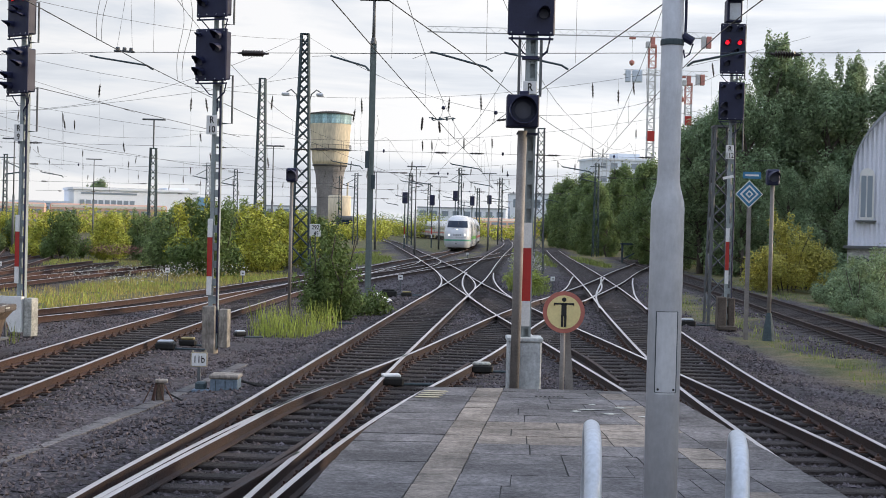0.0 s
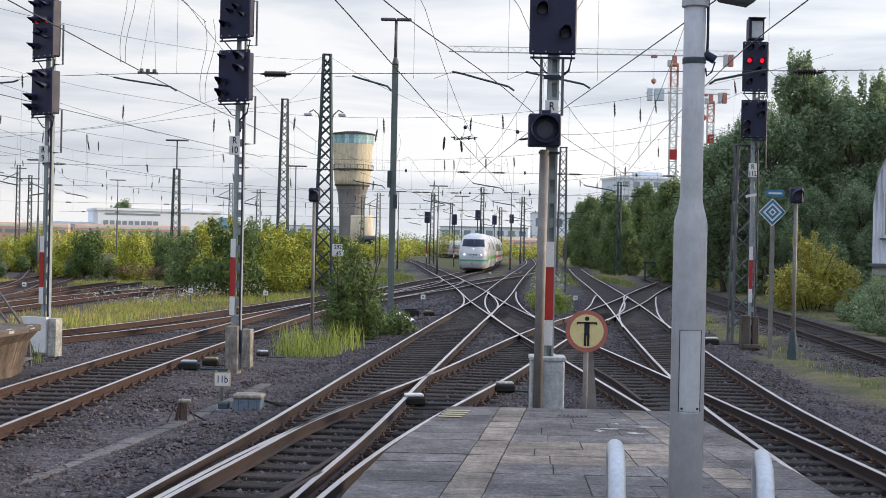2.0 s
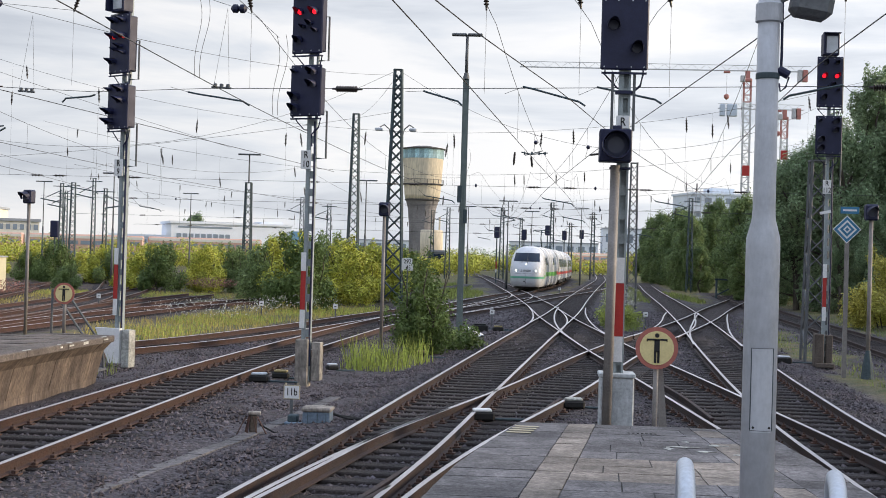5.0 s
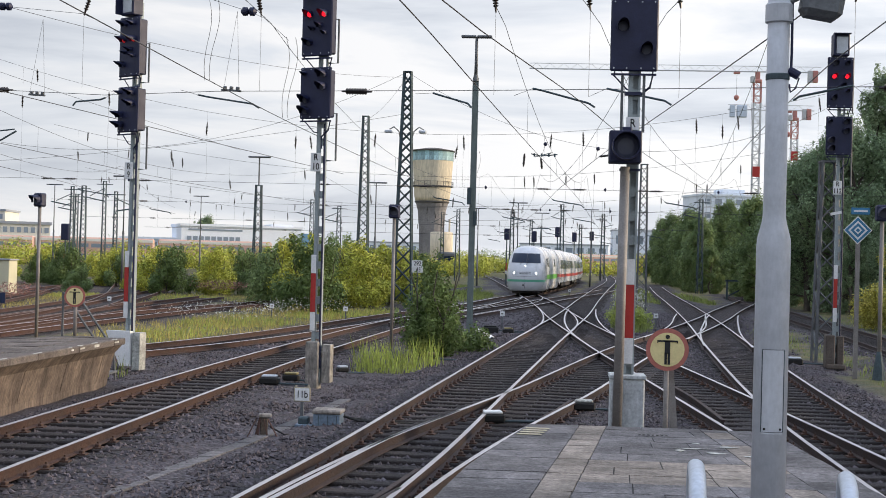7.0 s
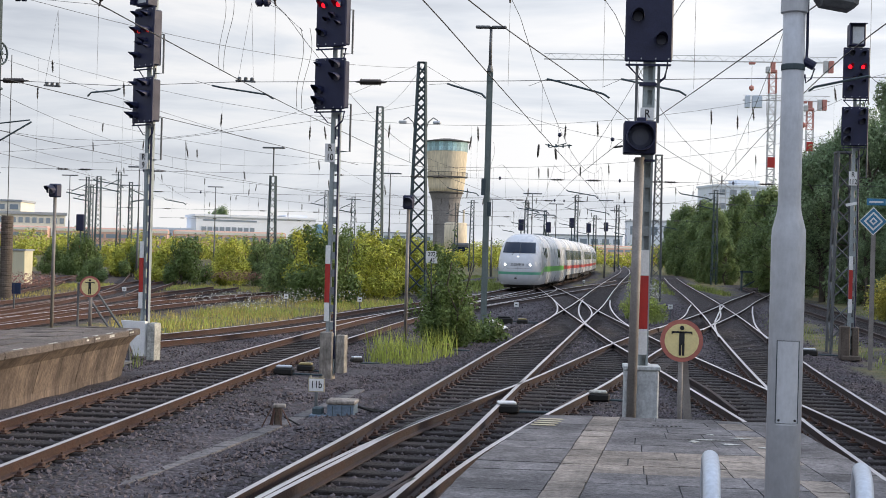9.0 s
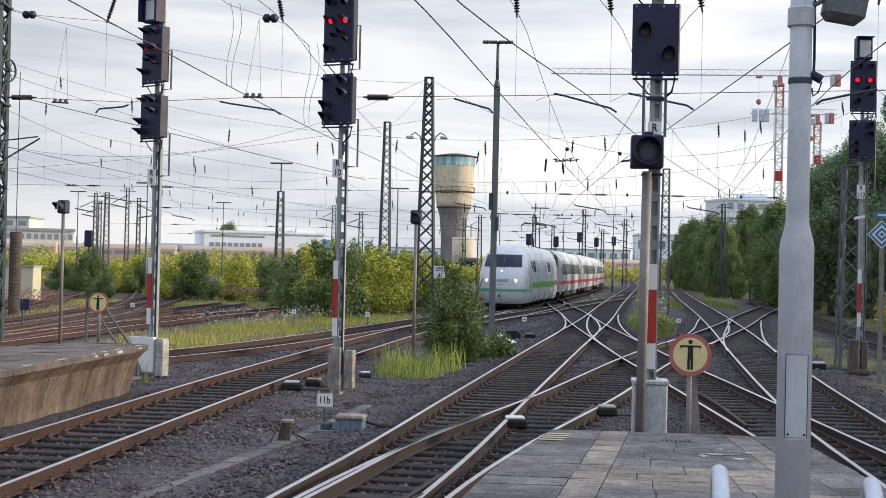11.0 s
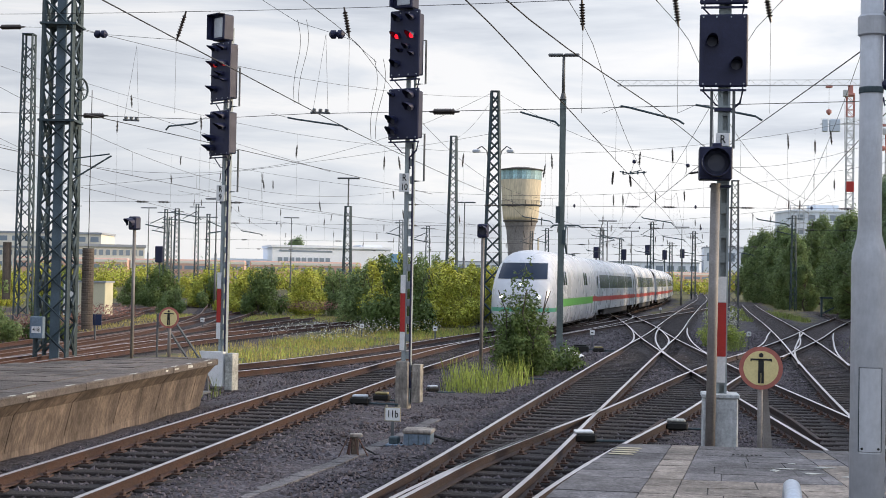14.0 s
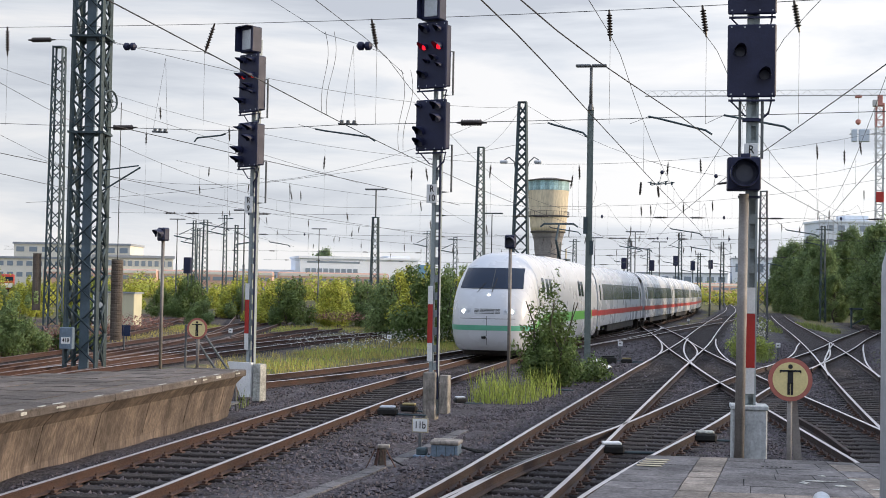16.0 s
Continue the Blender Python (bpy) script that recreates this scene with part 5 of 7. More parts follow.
def stump(x, y, label):
    t = thing("cable_stump", label, "trackside box", at=(x, y, 0))
    part("stub", box(B(), (0, 0, -0.09), (0.11, 0.11, 0.28), rz=20, bevel=0.01), M_MUD, t)
    part("cap", box(B(), (0.02, 0, 0.07), (0.19, 0.16, 0.05), rz=12, bevel=0.012), M_CONCRETE, t)
    part("splinter", box(B(), (-0.07, -0.05, -0.08), (0.03, 0.04, 0.30), ry=12), M_RUST, t, "rusty strip")
    for k in range(4):
        part("strip", bar(B(), (-0.10 + 0.06 * k, -0.07, 0.02), (-0.22 + 0.16 * k, -0.16, -0.26), 0.022, 0.01), M_RAILRED if k % 2 else M_RUST, t)
    part("cable", tube(B(), [(0.1, 0, -0.1), (0.35, -0.1, -0.2), (0.7, 0.0, -0.24)], 0.014, 6), M_BLACK, t)


stump(-4.18, 20.35, "broken rusty cable stump with a concrete cap")


def duct():
    """Concrete cable trough lids along the left of the tracks."""
    t = thing("cable_trough", "line of grey concrete cable trough lids in the ballast", "cable duct", kind="structure")
    p = Path([(-5.6, 8), (-5.0, 14), (-4.62, 16.8), (-4.2, 20.0), (-3.9, 23.2), (-3.7, 26.5)])
    s = 0.0
    while s < p.length - 1:
        a, d = p.at(s + 0.25), p.dir(s + 0.25)
        part("trough_lid", box(B(), (0, 0, 0), (0.22, 0.497, 0.06), bevel=0.006), M_SLAB, t).matrix_basis = pose(a[0], a[1], -0.246 + 0.006 * math.sin(s * 9), 0, 0, math.degrees(math.atan2(-d[0], d[1])) + 0.8 * math.sin(s * 5))
        s += 0.5


duct()


def switch_motor(x, y, rz, top, label, s=1.0):
    s *= 0.72
    t = thing("point_motor", label, "point machine", "point machines", at=(x, y, 0), rz=rz)
    part("case", box(B(), (0, 0, -0.10 * s), (0.55 * s, 0.36 * s, 0.20 * s), bevel=0.03), M_BLACK, t)
    part("cover", box(B(), (0, 0, 0.03 * s), (0.42 * s, 0.30 * s, 0.05), bevel=0.015), top, t)
    part("rod", rod(B(), (0.2 * s, 0, -0.12), (1.1 * s, 0, -0.13), 0.02), M_MAST, t, "dark throw rod")


switch_motor(-0.80, 22.3, 10, M_WHITE, "low black point machine with pale cover between rails")
switch_motor(0.75, 24.6, 5, M_CONCPALE, "low black point machine with pale cover near the platform end")
switch_motor(-5.55, 27.5, 0, M_STEELGREY, "low dark point machine beside the arrival track")
switch_motor(-5.25, 28.3, 0, M_YELLOW, "dark box with dull yellow lid beside the arrival track", 0.9)
switch_motor(-2.9, 35.6, 0, M_YELLOW, "small box with dull yellow lid beside the bush", 0.8)
switch_motor(6.9, 38.2, 0, M_STEELGREY, "low dark point machine beside the signal post", 1.1)
switch_motor(-2.0, 51.0, 0, M_BLACK, "dark point machine beside the lamp mast", 1.6)
switch_motor(-1.3, 50.0, 8, M_YELLOW, "point machine with dull yellow lid near the switches", 1.0)
switch_motor(-4.5, 30.5, 30, M_STEELGREY, "tumbled dark cable box on the ballast", 0.7)


def small_marker(x, y, label):
    t = thing("track_marker", label, "railway sign", "small white markers", at=(x, y, 0))
    part("stake", box(B(), (0, 0.02, 0.05), (0.05, 0.04, 0.6)), M_MASTGREY, t)
    part("plate", box(B(), (0, 0, 0.33), (0.19, 0.014, 0.19), bevel=0.006), M_WHITE, t)
    part("dark_bar", box(B(), (0, -0.01, 0.33), (0.09, 0.006, 0.04)), M_TEXT, t)


for x, y in ((-8.2, 56), (-1.7, 55.5), (-25.5, 88), (-11.5, 57), (-19.5, 60), (1.9, 105), (4.7, 58)):
    small_marker(x, y, "small white marker plate on a low stake")


def distance_board():
    t = thing("kilometre_board", "white board with black digits beside a lattice mast", "railway sign", at=(-6.95, 74.0, 0))
    part("post", rod(B(), (0.0, 0.06, -0.3), (0.0, 0.06, 2.2), 0.04), M_MASTGREY, t)
    p = part("board", box(B(), (0, 0, 2.05), (0.62, 0.03, 0.66), bevel=0.01), M_WHITE, t)
    words("lettering", "292", 0.33, pose(0, -0.02, 2.21) @ FACE, M_TEXT, p, 0.85)
    words("lettering", "45", 0.33, pose(0.05, -0.02, 1.88) @ FACE, M_TEXT, p)


distance_board()


def steps_rail():
    t = thing("stair_handrail", "thin steel handrail down the far platform end steps", "handrail", at=(-9.2, 27.2, 0))
    for y in (0.0, 0.7):
        part("rail", tube(B(), [(-0.6, y, 1.62), (0.25, y, 0.45), (0.3, y, -0.2)], 0.025, 8), M_MASTGREY, t)
        part("upright", rod(B(), (-0.6, y, 0.7), (-0.6, y, 1.62), 0.025), M_MASTGREY, t)
    for k in range(4):
        part("tread", box(B(), (-0.25 + 0.16 * k, 0.35, 0.55 - 0.19 * k), (0.24, 0.7, 0.04)), M_MASTGREY, t)


steps_rail()


def plastic_sheet():
    """A crumpled white sheet caught in the scrub."""
    rng = random.Random(4)
    t = thing("plastic_sheet", "crumpled white plastic sheet caught in the scrub", "litter", at=(-2.35, 46.2, -0.2))
    g = [[Vector((0.09 * i + rng.uniform(-0.03, 0.03), 0.10 * j, 0.35 - 0.045 * i + rng.uniform(-0.05, 0.09))) for i in range(9)] for j in range(5)]
    part("sheet", solid_sheet(g, (0, 0, -0.012)), M_WHITE, t)


plastic_sheet()

# ---------------------------------------------------------------- masts and lamps
def lattice_mast(x, y, h, w0, w1, label, turn=0.0, cross=False, material=None, step=0.0):
    """Four angle legs with zigzag lacing on each face."""
    m = material or M_MAST
    t = thing("catenary_mast", label, "mast", "lattice masts", at=(x, y, -0.3), rz=turn)
    lw = max(0.05, w0 * 0.11)
    for sx in (-1, 1):
        for sy in (-1, 1):
            part("leg", bar(B(), (sx * w0 / 2, sy * w0 / 2, 0), (sx * w1 / 2, sy * w1 / 2, h), lw), m, t)
    for face in range(4):
        for flip in ((1, -1) if cross else (1,)):
            pts, z, side = [], 0.4, flip
            while z < h - 0.1:
                wa = w0 + (w1 - w0) * z / h
                pts.append((side * wa / 2, -wa / 2 + 0.015 * flip, z))
                z, side = z + (step or max(0.5, wa * 1.0)), -side
            bm = tube(B(), pts, lw * (0.45 if cross else 0.48), 4)
            bmesh.ops.transform(bm, matrix=pose(0, 0, 0, 0, 0, 90 * face), verts=bm.verts)
            part("lacing", bm, m, t)
    part("top_plate", box(B(), (0, 0, h), (w1 + 0.1, w1 + 0.1, 0.05)), m, t)
    return t


big = lattice_mast(-16.62, 37.6, 15.5, 0.90, 0.80, "heavy dark green lattice mast with a small numbered box", 8, True, step=0.85)
part("middle_leg", box(B(), (0.05, -0.25, 7.5), (0.26, 0.12, 15.0)), M_BLUESTEEL, big, "broad dark steel channel")
for z in (7.1, 9.9):
    part("cross_plate", box(B(), (0, 0, z), (1.06, 1.0, 0.06)), M_MAST, big)
cb = part("switch_box", box(B(), (-0.34, -0.62, 1.14), (0.38, 0.25, 0.62), bevel=0.02), M_BOXBLUE, big, "grey box with a white number plate")
part("box_plate", box(B(), (-0.34, -0.752, 1.08), (0.26, 0.012, 0.19)), M_WHITE, cb)
words("lettering", "418", 0.16, pose(-0.34, -0.762, 1.08) @ FACE, M_TEXT, cb, 0.85)
wheel = tube(B(), [(0.31 * math.cos(a), 0.31 * math.sin(a), 0) for a in np.linspace(0, 6.283, 25)], 0.03, 6)
for k in range(6):
    rod(wheel, (0, 0, 0), (0.30 * math.cos(k * math.pi / 3), 0.30 * math.sin(k * math.pi / 3), 0), 0.015, n=5)
rod(wheel, (0, 0, -0.06), (0, 0, 0.06), 0.06, n=10)
part("tension_wheel", wheel, M_MAST, big, "spoked cable tension wheel").matrix_basis = pose(0.60, -0.1, 8.05, 90, 0, 68)
ws = part("tension_weight", lathe(B(), [(0.17, 0.0)] + [q for k in range(22) for q in ((0.17, 0.105 * k + 0.01), (0.17, 0.105 * k + 0.09), (0.155, 0.105 * k + 0.098), (0.155, 0.105 * k + 0.102))] + [(0.17, 2.33)], n=16), M_MUD, big, "stack of grey tension weights")
ws.matrix_basis = pose(0.95, -0.2, 1.10)
part("weight_rope", rod(B(), (0.95, -0.2, 3.4), (0.95, -0.2, 8.0), 0.012), M_WIRE, big)
part("stay_arm", rod(rod(B(), (0.5, -0.4, 5.4), (1.6, -0.4, 6.1), 0.025), (0.5, -0.4, 6.0), (1.55, -0.4, 6.15), 0.02), M_MAST, big)

lm = lattice_mast(-31.9, 68.0, 15.2, 0.75, 0.5, "dark lattice mast with tension weights", 6)
part("tension_weight", lathe(B(), [(0.22, 1.2), (0.22, 4.2)], n=12), M_MUD, lm).matrix_basis = pose(-0.8, -0.3, 0)
lattice_mast(-7.85, 75.0, 13.1, 1.05, 0.38, "tall dark lattice mast with two side lamps", 4, True)
lattice_mast(-13.5, 100.0, 13.2, 0.85, 0.40, "slender dark lattice mast beyond the bushes", 0)
lattice_mast(8.12, 40.2, 5.9, 0.62, 0.42, "grey lattice mast behind the signal boards", 0, material=M_MASTGREY)
lattice_mast(5.6, 80.0, 8.6, 0.55, 0.35, "grey lattice mast beside the crossing tracks", 0, material=M_MASTGREY)
for x, y, h, w in ((-19.9, 130, 7.6, 0.5), (2.3, 200, 11.2, 0.6), (-39.1, 110, 8, 0.36), (-39.7, 120, 9, 0.40), (-32.2, 100, 7.2, 0.34), (-44, 125, 8, 0.38), (-26, 150, 9, 0.6), (-11, 170, 9, 0.6),
                   (-4.5, 180, 9.5, 0.6), (9.5, 230, 11, 0.7), (-16, 210, 10, 0.6), (-52, 150, 10, 0.7), (-60, 140, 10, 0.7), (14.5, 130, 9, 0.5), (6.5, 260, 10, 0.7), (-3, 270, 11, 0.7)):
    fm = lattice_mast(x, y, h, w, w * 0.6, "far dark lattice mast over the yard", 10)
    sd = 1 if (x + y) % 2 > 1 else -1
    part("bracket_arm", rod(rod(B(), (0, 0, h * 0.80), (sd * 1.7, 0, h * 0.84), 0.05, n=6), (0, 0, h * 0.93), (sd * 1.3, 0, h * 0.85), 0.035, n=6), M_MAST, fm)
    part("cross_arm", bar(B(), (-0.7, 0, h * 0.97), (0.7, 0, h * 0.97), 0.07), M_MAST, fm)


def yard_lamp(x, y, h, label, joint=0.55, arm=1.1, r=0.11):
    t = thing("yard_lamp", label, "lamp mast", "yard lamps", at=(x, y, -0.2))
    if r > 0.12:
        part("lower_shaft", bar(B(), (0, 0.02, 0), (0, 0.02, h * joint), 0.12), M_LAMPSTEEL, t)
        for sx in (-1, 1):
            part("flange", bar(B(), (sx * 0.087, 0, 0), (sx * 0.087, 0, h * joint), 0.05), M_LAMPSTEEL, t)
    else:
        part("lower_shaft", rod(B(), (0, 0, 0), (0, 0, h * joint), r, r * 0.8, 12), M_MASTGREY, t, "", True)
    part("upper_shaft", rod(B(), (0, 0, h * joint), (0, 0, h), r * 0.5, r * 0.4, 10), M_MASTGREY, t, "", True)
    part("collar", rod(B(), (0, 0, h * joint - 0.1), (0, 0, h * joint + 0.12), r * 0.9, r * 0.6, 12), M_MASTGREY, t)
    for sx in (-1, 1):
        part("lamp_head", box(B(), (sx * arm * 0.26, 0, h), (arm * 0.5, 0.22, 0.10), bevel=0.03), M_MASTGREY, t, "flat grey lamp head")
    return t


yl = yard_lamp(-2.69, 49.4, 10.8, "tall grey yard lamp with a flat double head", 0.86, 1.1, 0.13)
part("cable_box", box(B(), (-0.12, -0.1, 5.0), (0.16, 0.16, 0.6)), M_MAST, yl)
part("cable_box", box(B(), (0.10, -0.1, 4.2), (0.14, 0.14, 0.5)), M_MAST, yl)
t = lattice_mast(-19.25, 90, 7.4, 0.6, 0.35, "short lattice mast carrying a flat double lamp")
part("lamp_rod", rod(B(), (0, 0, 7.4), (0, 0, 9.3), 0.05), M_MASTGREY, t)
part("lamp_head", box(B(), (0, 0, 9.3), (1.5, 0.3, 0.10), bevel=0.03), M_MASTGREY, t)
for x, y, h in ((-12.6, 100, 8.2), (-30, 95, 8), (-2.5, 120, 7.8), (-0.5, 150, 8), (4.9, 150, 8.5), (-7, 140, 8), (-48, 130, 9), (-36, 140, 8.6), (8, 200, 9)):
    yard_lamp(x, y, h, "slim far yard lamp with a flat head", 0.5, 1.6, 0.10)
t = thing("side_lamps", "pair of curved-arm lamps on the tall lattice mast", "lamp", at=(-7.85, 75, 9.4))
for sx in (-1, 1):
    part("arm", tube(B(), [(sx * 0.3, 0, -0.5), (sx * 0.42, 0, 0.1), (sx * 0.7, 0, 0.35), (sx * 0.95, 0, 0.2)], 0.035, 6), M_MASTGREY, t)
    part("lamp_head", box(B(), (sx * 0.95 - 0.05, 0, 0.08), (0.42, 0.3, 0.16), bevel=0.04), M_STEELGREY, t)


def far_signal(x, y, h, label):
    t = thing("far_signal", label, "railway signal", "far signals", at=(x, y, -0.2))
    part("post", rod(B(), (0, 0, 0), (0, 0, h), 0.07), M_MAST, t)
    part("board", box(B(), (0, -0.1, h - 0.6), (0.62, 0.2, 1.25), bevel=0.06), M_DARK, t)
    part("mast_board", box(B(), (0, -0.09, 2.0), (0.12, 0.02, 0.8)), M_RED, t)
    part("mast_board", box(B(), (0, -0.09, 1.4), (0.12, 0.02, 0.4)), M_WHITE, t)


for x, y, h in ((-4.3, 150, 6.2), (-1.4, 160, 6.2), (1.4, 170, 7.0), (3.7, 180, 6.6), (-36, 100, 4.6), (6.3, 190, 7)):
    far_signal(x, y, h, "far dark light signal on a post")

# ---------------------------------------------------------------- overhead wires
def wire(name, pts, r, parent, label=""):
    return part(name, tube(B(), pts, r, 5), M_WIRE, parent, label)


def insulator(parent, a, b, r=0.07, n=7):
    """A ribbed insulator between two points."""
    a, b = Vector(a), Vector(b)
    bm = B()
    ln = (b - a).length
    prof = [(0.02, 0.0)]
    for k in range(n):
        z = ln * (0.15 + 0.7 * k / n)
        prof += [(0.03, z), (r, z + ln * 0.03), (0.03, z + ln * 0.07)]
    prof += [(0.02, ln)]
    lathe(bm, prof, n=8)
    bmesh.ops.transform(bm, matrix=Matrix.Translation(a) @ (b - a).to_track_quat("Z", "Y").to_matrix().to_4x4(), verts=bm.verts)
    part("insulator", bm, M_INSUL, parent, "brown ribbed insulator")


def contact_line(key, y0, y1, zc, off, label, drop=90, high=2.1):
    """Messenger and contact wire over a track, with droppers; off is the sideways offset of the contact wire."""
    p = LINE[key]
    t = thing("overhead_line", label, "overhead wire", "overhead lines")
    mess, cont, j = [], [], 0
    y = y0
    while y < y1:
        i = max(0, min(len(SPANS) - 2, int(np.searchsorted(SPANS, y)) - 1))
        f = (y - SPANS[i]) / (SPANS[i + 1] - SPANS[i])
        s = p.s_of_y(y)
        q, d = p.at(s), p.dir(s)
        at = (q[0] + off * d[1], q[1] - off * d[0])
        cont.append((*at, zc))
        sag = (high - 0.45) * (0.15 if i == 0 else 1.0)      # the span over the platform is nearly straight
        mess.append((*at, zc + max(0.45, high - sag * 4 * f * (1 - f))))
        if j % 3 == 2 and 32 < y < drop:
            wire("dropper", [cont[-1], mess[-1]], 0.004, t)
        y, j = y + (2.2 if y < 90 else 6.0), j + 1
    wire("contact_wire", cont, 0.0095, t), wire("messenger_wire", mess, 0.007, t)
    return t


SPANS = [-24, 30, 82, 140, 200, 260, 320, 390]
for key, y0, y1, off, drop in (("arrival", -20, 320, 0.32, 90), ("main", -20, 380, 0.10, 90), ("crossing", 4, 108, 0.22, 60), ("slip", 5, 200, -0.62, 60), ("right", -15, 170, -0.15, 60), ("rustyone", 0, 110, 0.0, 60), ("rustytwo", 11, 110, 0.0, 0)):
    contact_line(key, y0, y1, 5.75, off, "contact wire and messenger wire with thin droppers over a track", drop)


def head_span(y, xa, xb, low, high, sag, tracks, r, label):
    """Cross wires between masts, with insulators and steady arms over each track."""
    t = thing("cross_span", label, "overhead wire", "cross spans")
    xs = np.linspace(xa, xb, 25)
    mid, half = (xa + xb) / 2, (xb - xa) / 2
    wire("cross_wire", [(x, y, low) for x in (xa, mid, xb)], r, t)
    wire("sagging_wire", [(x, y, high - sag * (1 - ((x - mid) / half) ** 2)) for x in xs], r, t)
    for key in tracks:
        x = LINE[key].at(LINE[key].s_of_y(y))[0]
        top = high - sag * (1 - ((x - mid) / half) ** 2)
        wire("hanger", [(x, y, top), (x, y, low)], r * 0.6, t)
        insulator(t, (x, y, top - 0.05), (x + 0.05, y, top - 0.85), 0.05 + y * 0.0003)
        part("steady_arm", tube(B(), [(x - 1.6, y, low - 0.55), (x - 1.5, y, low - 0.62), (x, y, low - 0.85), (x + 0.15, y, low - 1.0)], 0.022 + y * 0.00015, 6), M_MAST, t, "dark steady arm")
        insulator(t, (x - 2.5, y, low), (x - 1.7, y, low), 0.05 + y * 0.0003)
        wire("arm_wire", [(x - 1.6, y, low - 0.55), (x - 2.2, y, low)], r * 0.6, t)
        part("balance_weight", lathe(B(), [(0.02, -0.10), (0.055, -0.05), (0.07, 0.0), (0.055, 0.05), (0.02, 0.10)], (x + 1.3, y, low + 0.02), 12), M_DARK, t, "small dark round weight", True)
    rng = random.Random(int(y))
    x = xa + 2.0
    while x < xb - 2:
        top = high - sag * (1 - ((x - mid) / half) ** 2)
        wire("hanger", [(x, y, top), (x, y, low)], r * 0.45, t)
        for q in (0.0, 0.8)[:rng.choice((1, 2))]:
            z = top - rng.choice((0.1, 0.6, 1.6))
            insulator(t, (x + q, y, z), (x + q + rng.uniform(-0.12, 0.12), y, z - 0.75), 0.05 + y * 0.0003)
        if rng.random() < 0.6:
            insulator(t, (x + 1.2, y, low), (x + 2.0, y, low), 0.05 + y * 0.0003)
        x += rng.uniform(3.2, 6.0)
    return t


def skew(x, z, y=37.6):
    """A place on the slanting near span, from the bearing that it has in the plane of the big mast."""
    k = 29.685 / (37.6 + 0.474 * x)
    return (k * x, k * y, 2.45 + k * (z - 2.45))


def near_span():
    """The nearest cross span, with its hanging insulators and steady arms."""
    r = 0.008
    t = thing("cross_span", "near cross span with hanging insulators and dark steady arms", "overhead wire", "cross spans")
    wire("cross_wire", [skew(*q) for q in ((-24, 7.3), (-16.7, 7.03), (-12.5, 6.9), (-9.3, 7.06), (-2, 7.2), (13.5, 7.6))], r, t)
    wire("upper_wire", [skew(x, 9.98 + 0.0010 * (x + 17) ** 2) for x in np.linspace(-24, 13.5, 19)], r, t)
    for x, dx in ((-19.3, 0.03), (-12.9, -0.28), (-8.27, 0.17), (-1.58, 0.04), (0.94, 0.12), (3.37, 0.15), (8.3, -0.1)):
        top = 9.98 + 0.0010 * (x + 17) ** 2
        insulator(t, skew(x, top + 0.02), skew(x + dx, top - 0.85), 0.07, 8)
        wire("hanger", [skew(x + dx, top - 0.85), skew(x + dx, 7.08)], 0.004, t)
    for x0, z0, x1, z1 in ((-9.84, 6.95, -8.1, 6.69), (-3.22, 7.11, -2.15, 6.81), (-0.47, 7.28, 1.24, 6.87), (1.56, 7.31, 3.32, 6.97), (-12.5, 6.82, -13.43, 6.67), (8.2, 7.5, 6.6, 7.15)):
        part("steady_arm", tube(B(), [skew(*q) for q in ((x0, z0), (x0 + (x1 - x0) * 0.15, z0 - 0.05), (x0 + (x1 - x0) * 0.9, z1 + 0.03), (x1, z1 - 0.08))], 0.024, 6), M_MAST, t, "dark steady arm")
        wire("arm_wire", [skew(x0, z0), skew(x0 - 0.5 * (1 if x1 > x0 else -1), 7.08)], 0.005, t)
    for x, z in ((-18.2, 9.6), (-15.6, 7.0), (-5.35, 7.12), (9.3, 7.45)):
        insulator(t, skew(x - 0.42, z), skew(x + 0.42, z), 0.08, 8)
    for x, z, ends in ((-15.46, 9.37, ((-18.6, 9.62), (-16.4, 9.56), (-13.2, 9.19), (-12.53, 8.89))), (-8.46, 9.31, ((-11.23, 10.67), (-9.62, 9.67), (-8.02, 9.14), (-7.31, 8.52)))):
        q = skew(x, z)
        part("pulley", lathe(B(), [(0.03, -0.2), (0.11, -0.14), (0.11, -0.04), (0.05, 0.0), (0.11, 0.04), (0.11, 0.14), (0.03, 0.2)], n=14), M_DARK, t, "dark double pulley").matrix_basis = pose(*q, 0, 90, 0)
        wire("pulley_wire", [skew(*ends[0]), skew(*ends[1]), q, skew(*ends[2]), skew(*ends[3])], 0.006, t)
    for x, z, top in ((-14.48, 6.87, 9.02), (-8.9, 7.09, 9.31)):
        bm = box(B(), (0, 0, 0), (0.62, 0.06, 0.05), bevel=0.015)
        for sx in (-0.2, 0.0, 0.2):
            box(bm, (sx, 0, 0.05), (0.10, 0.07, 0.10), bevel=0.02)
        part("clamp", bm, M_MASTGREY, t, "grey wire clamp").matrix_basis = pose(*skew(x, z), 0, 5, -25)
        for dx in (-0.22, 0.22):
            wire("stay", [skew(x + dx, z), skew(x + 0.12, top)], 0.004, t)


near_span()


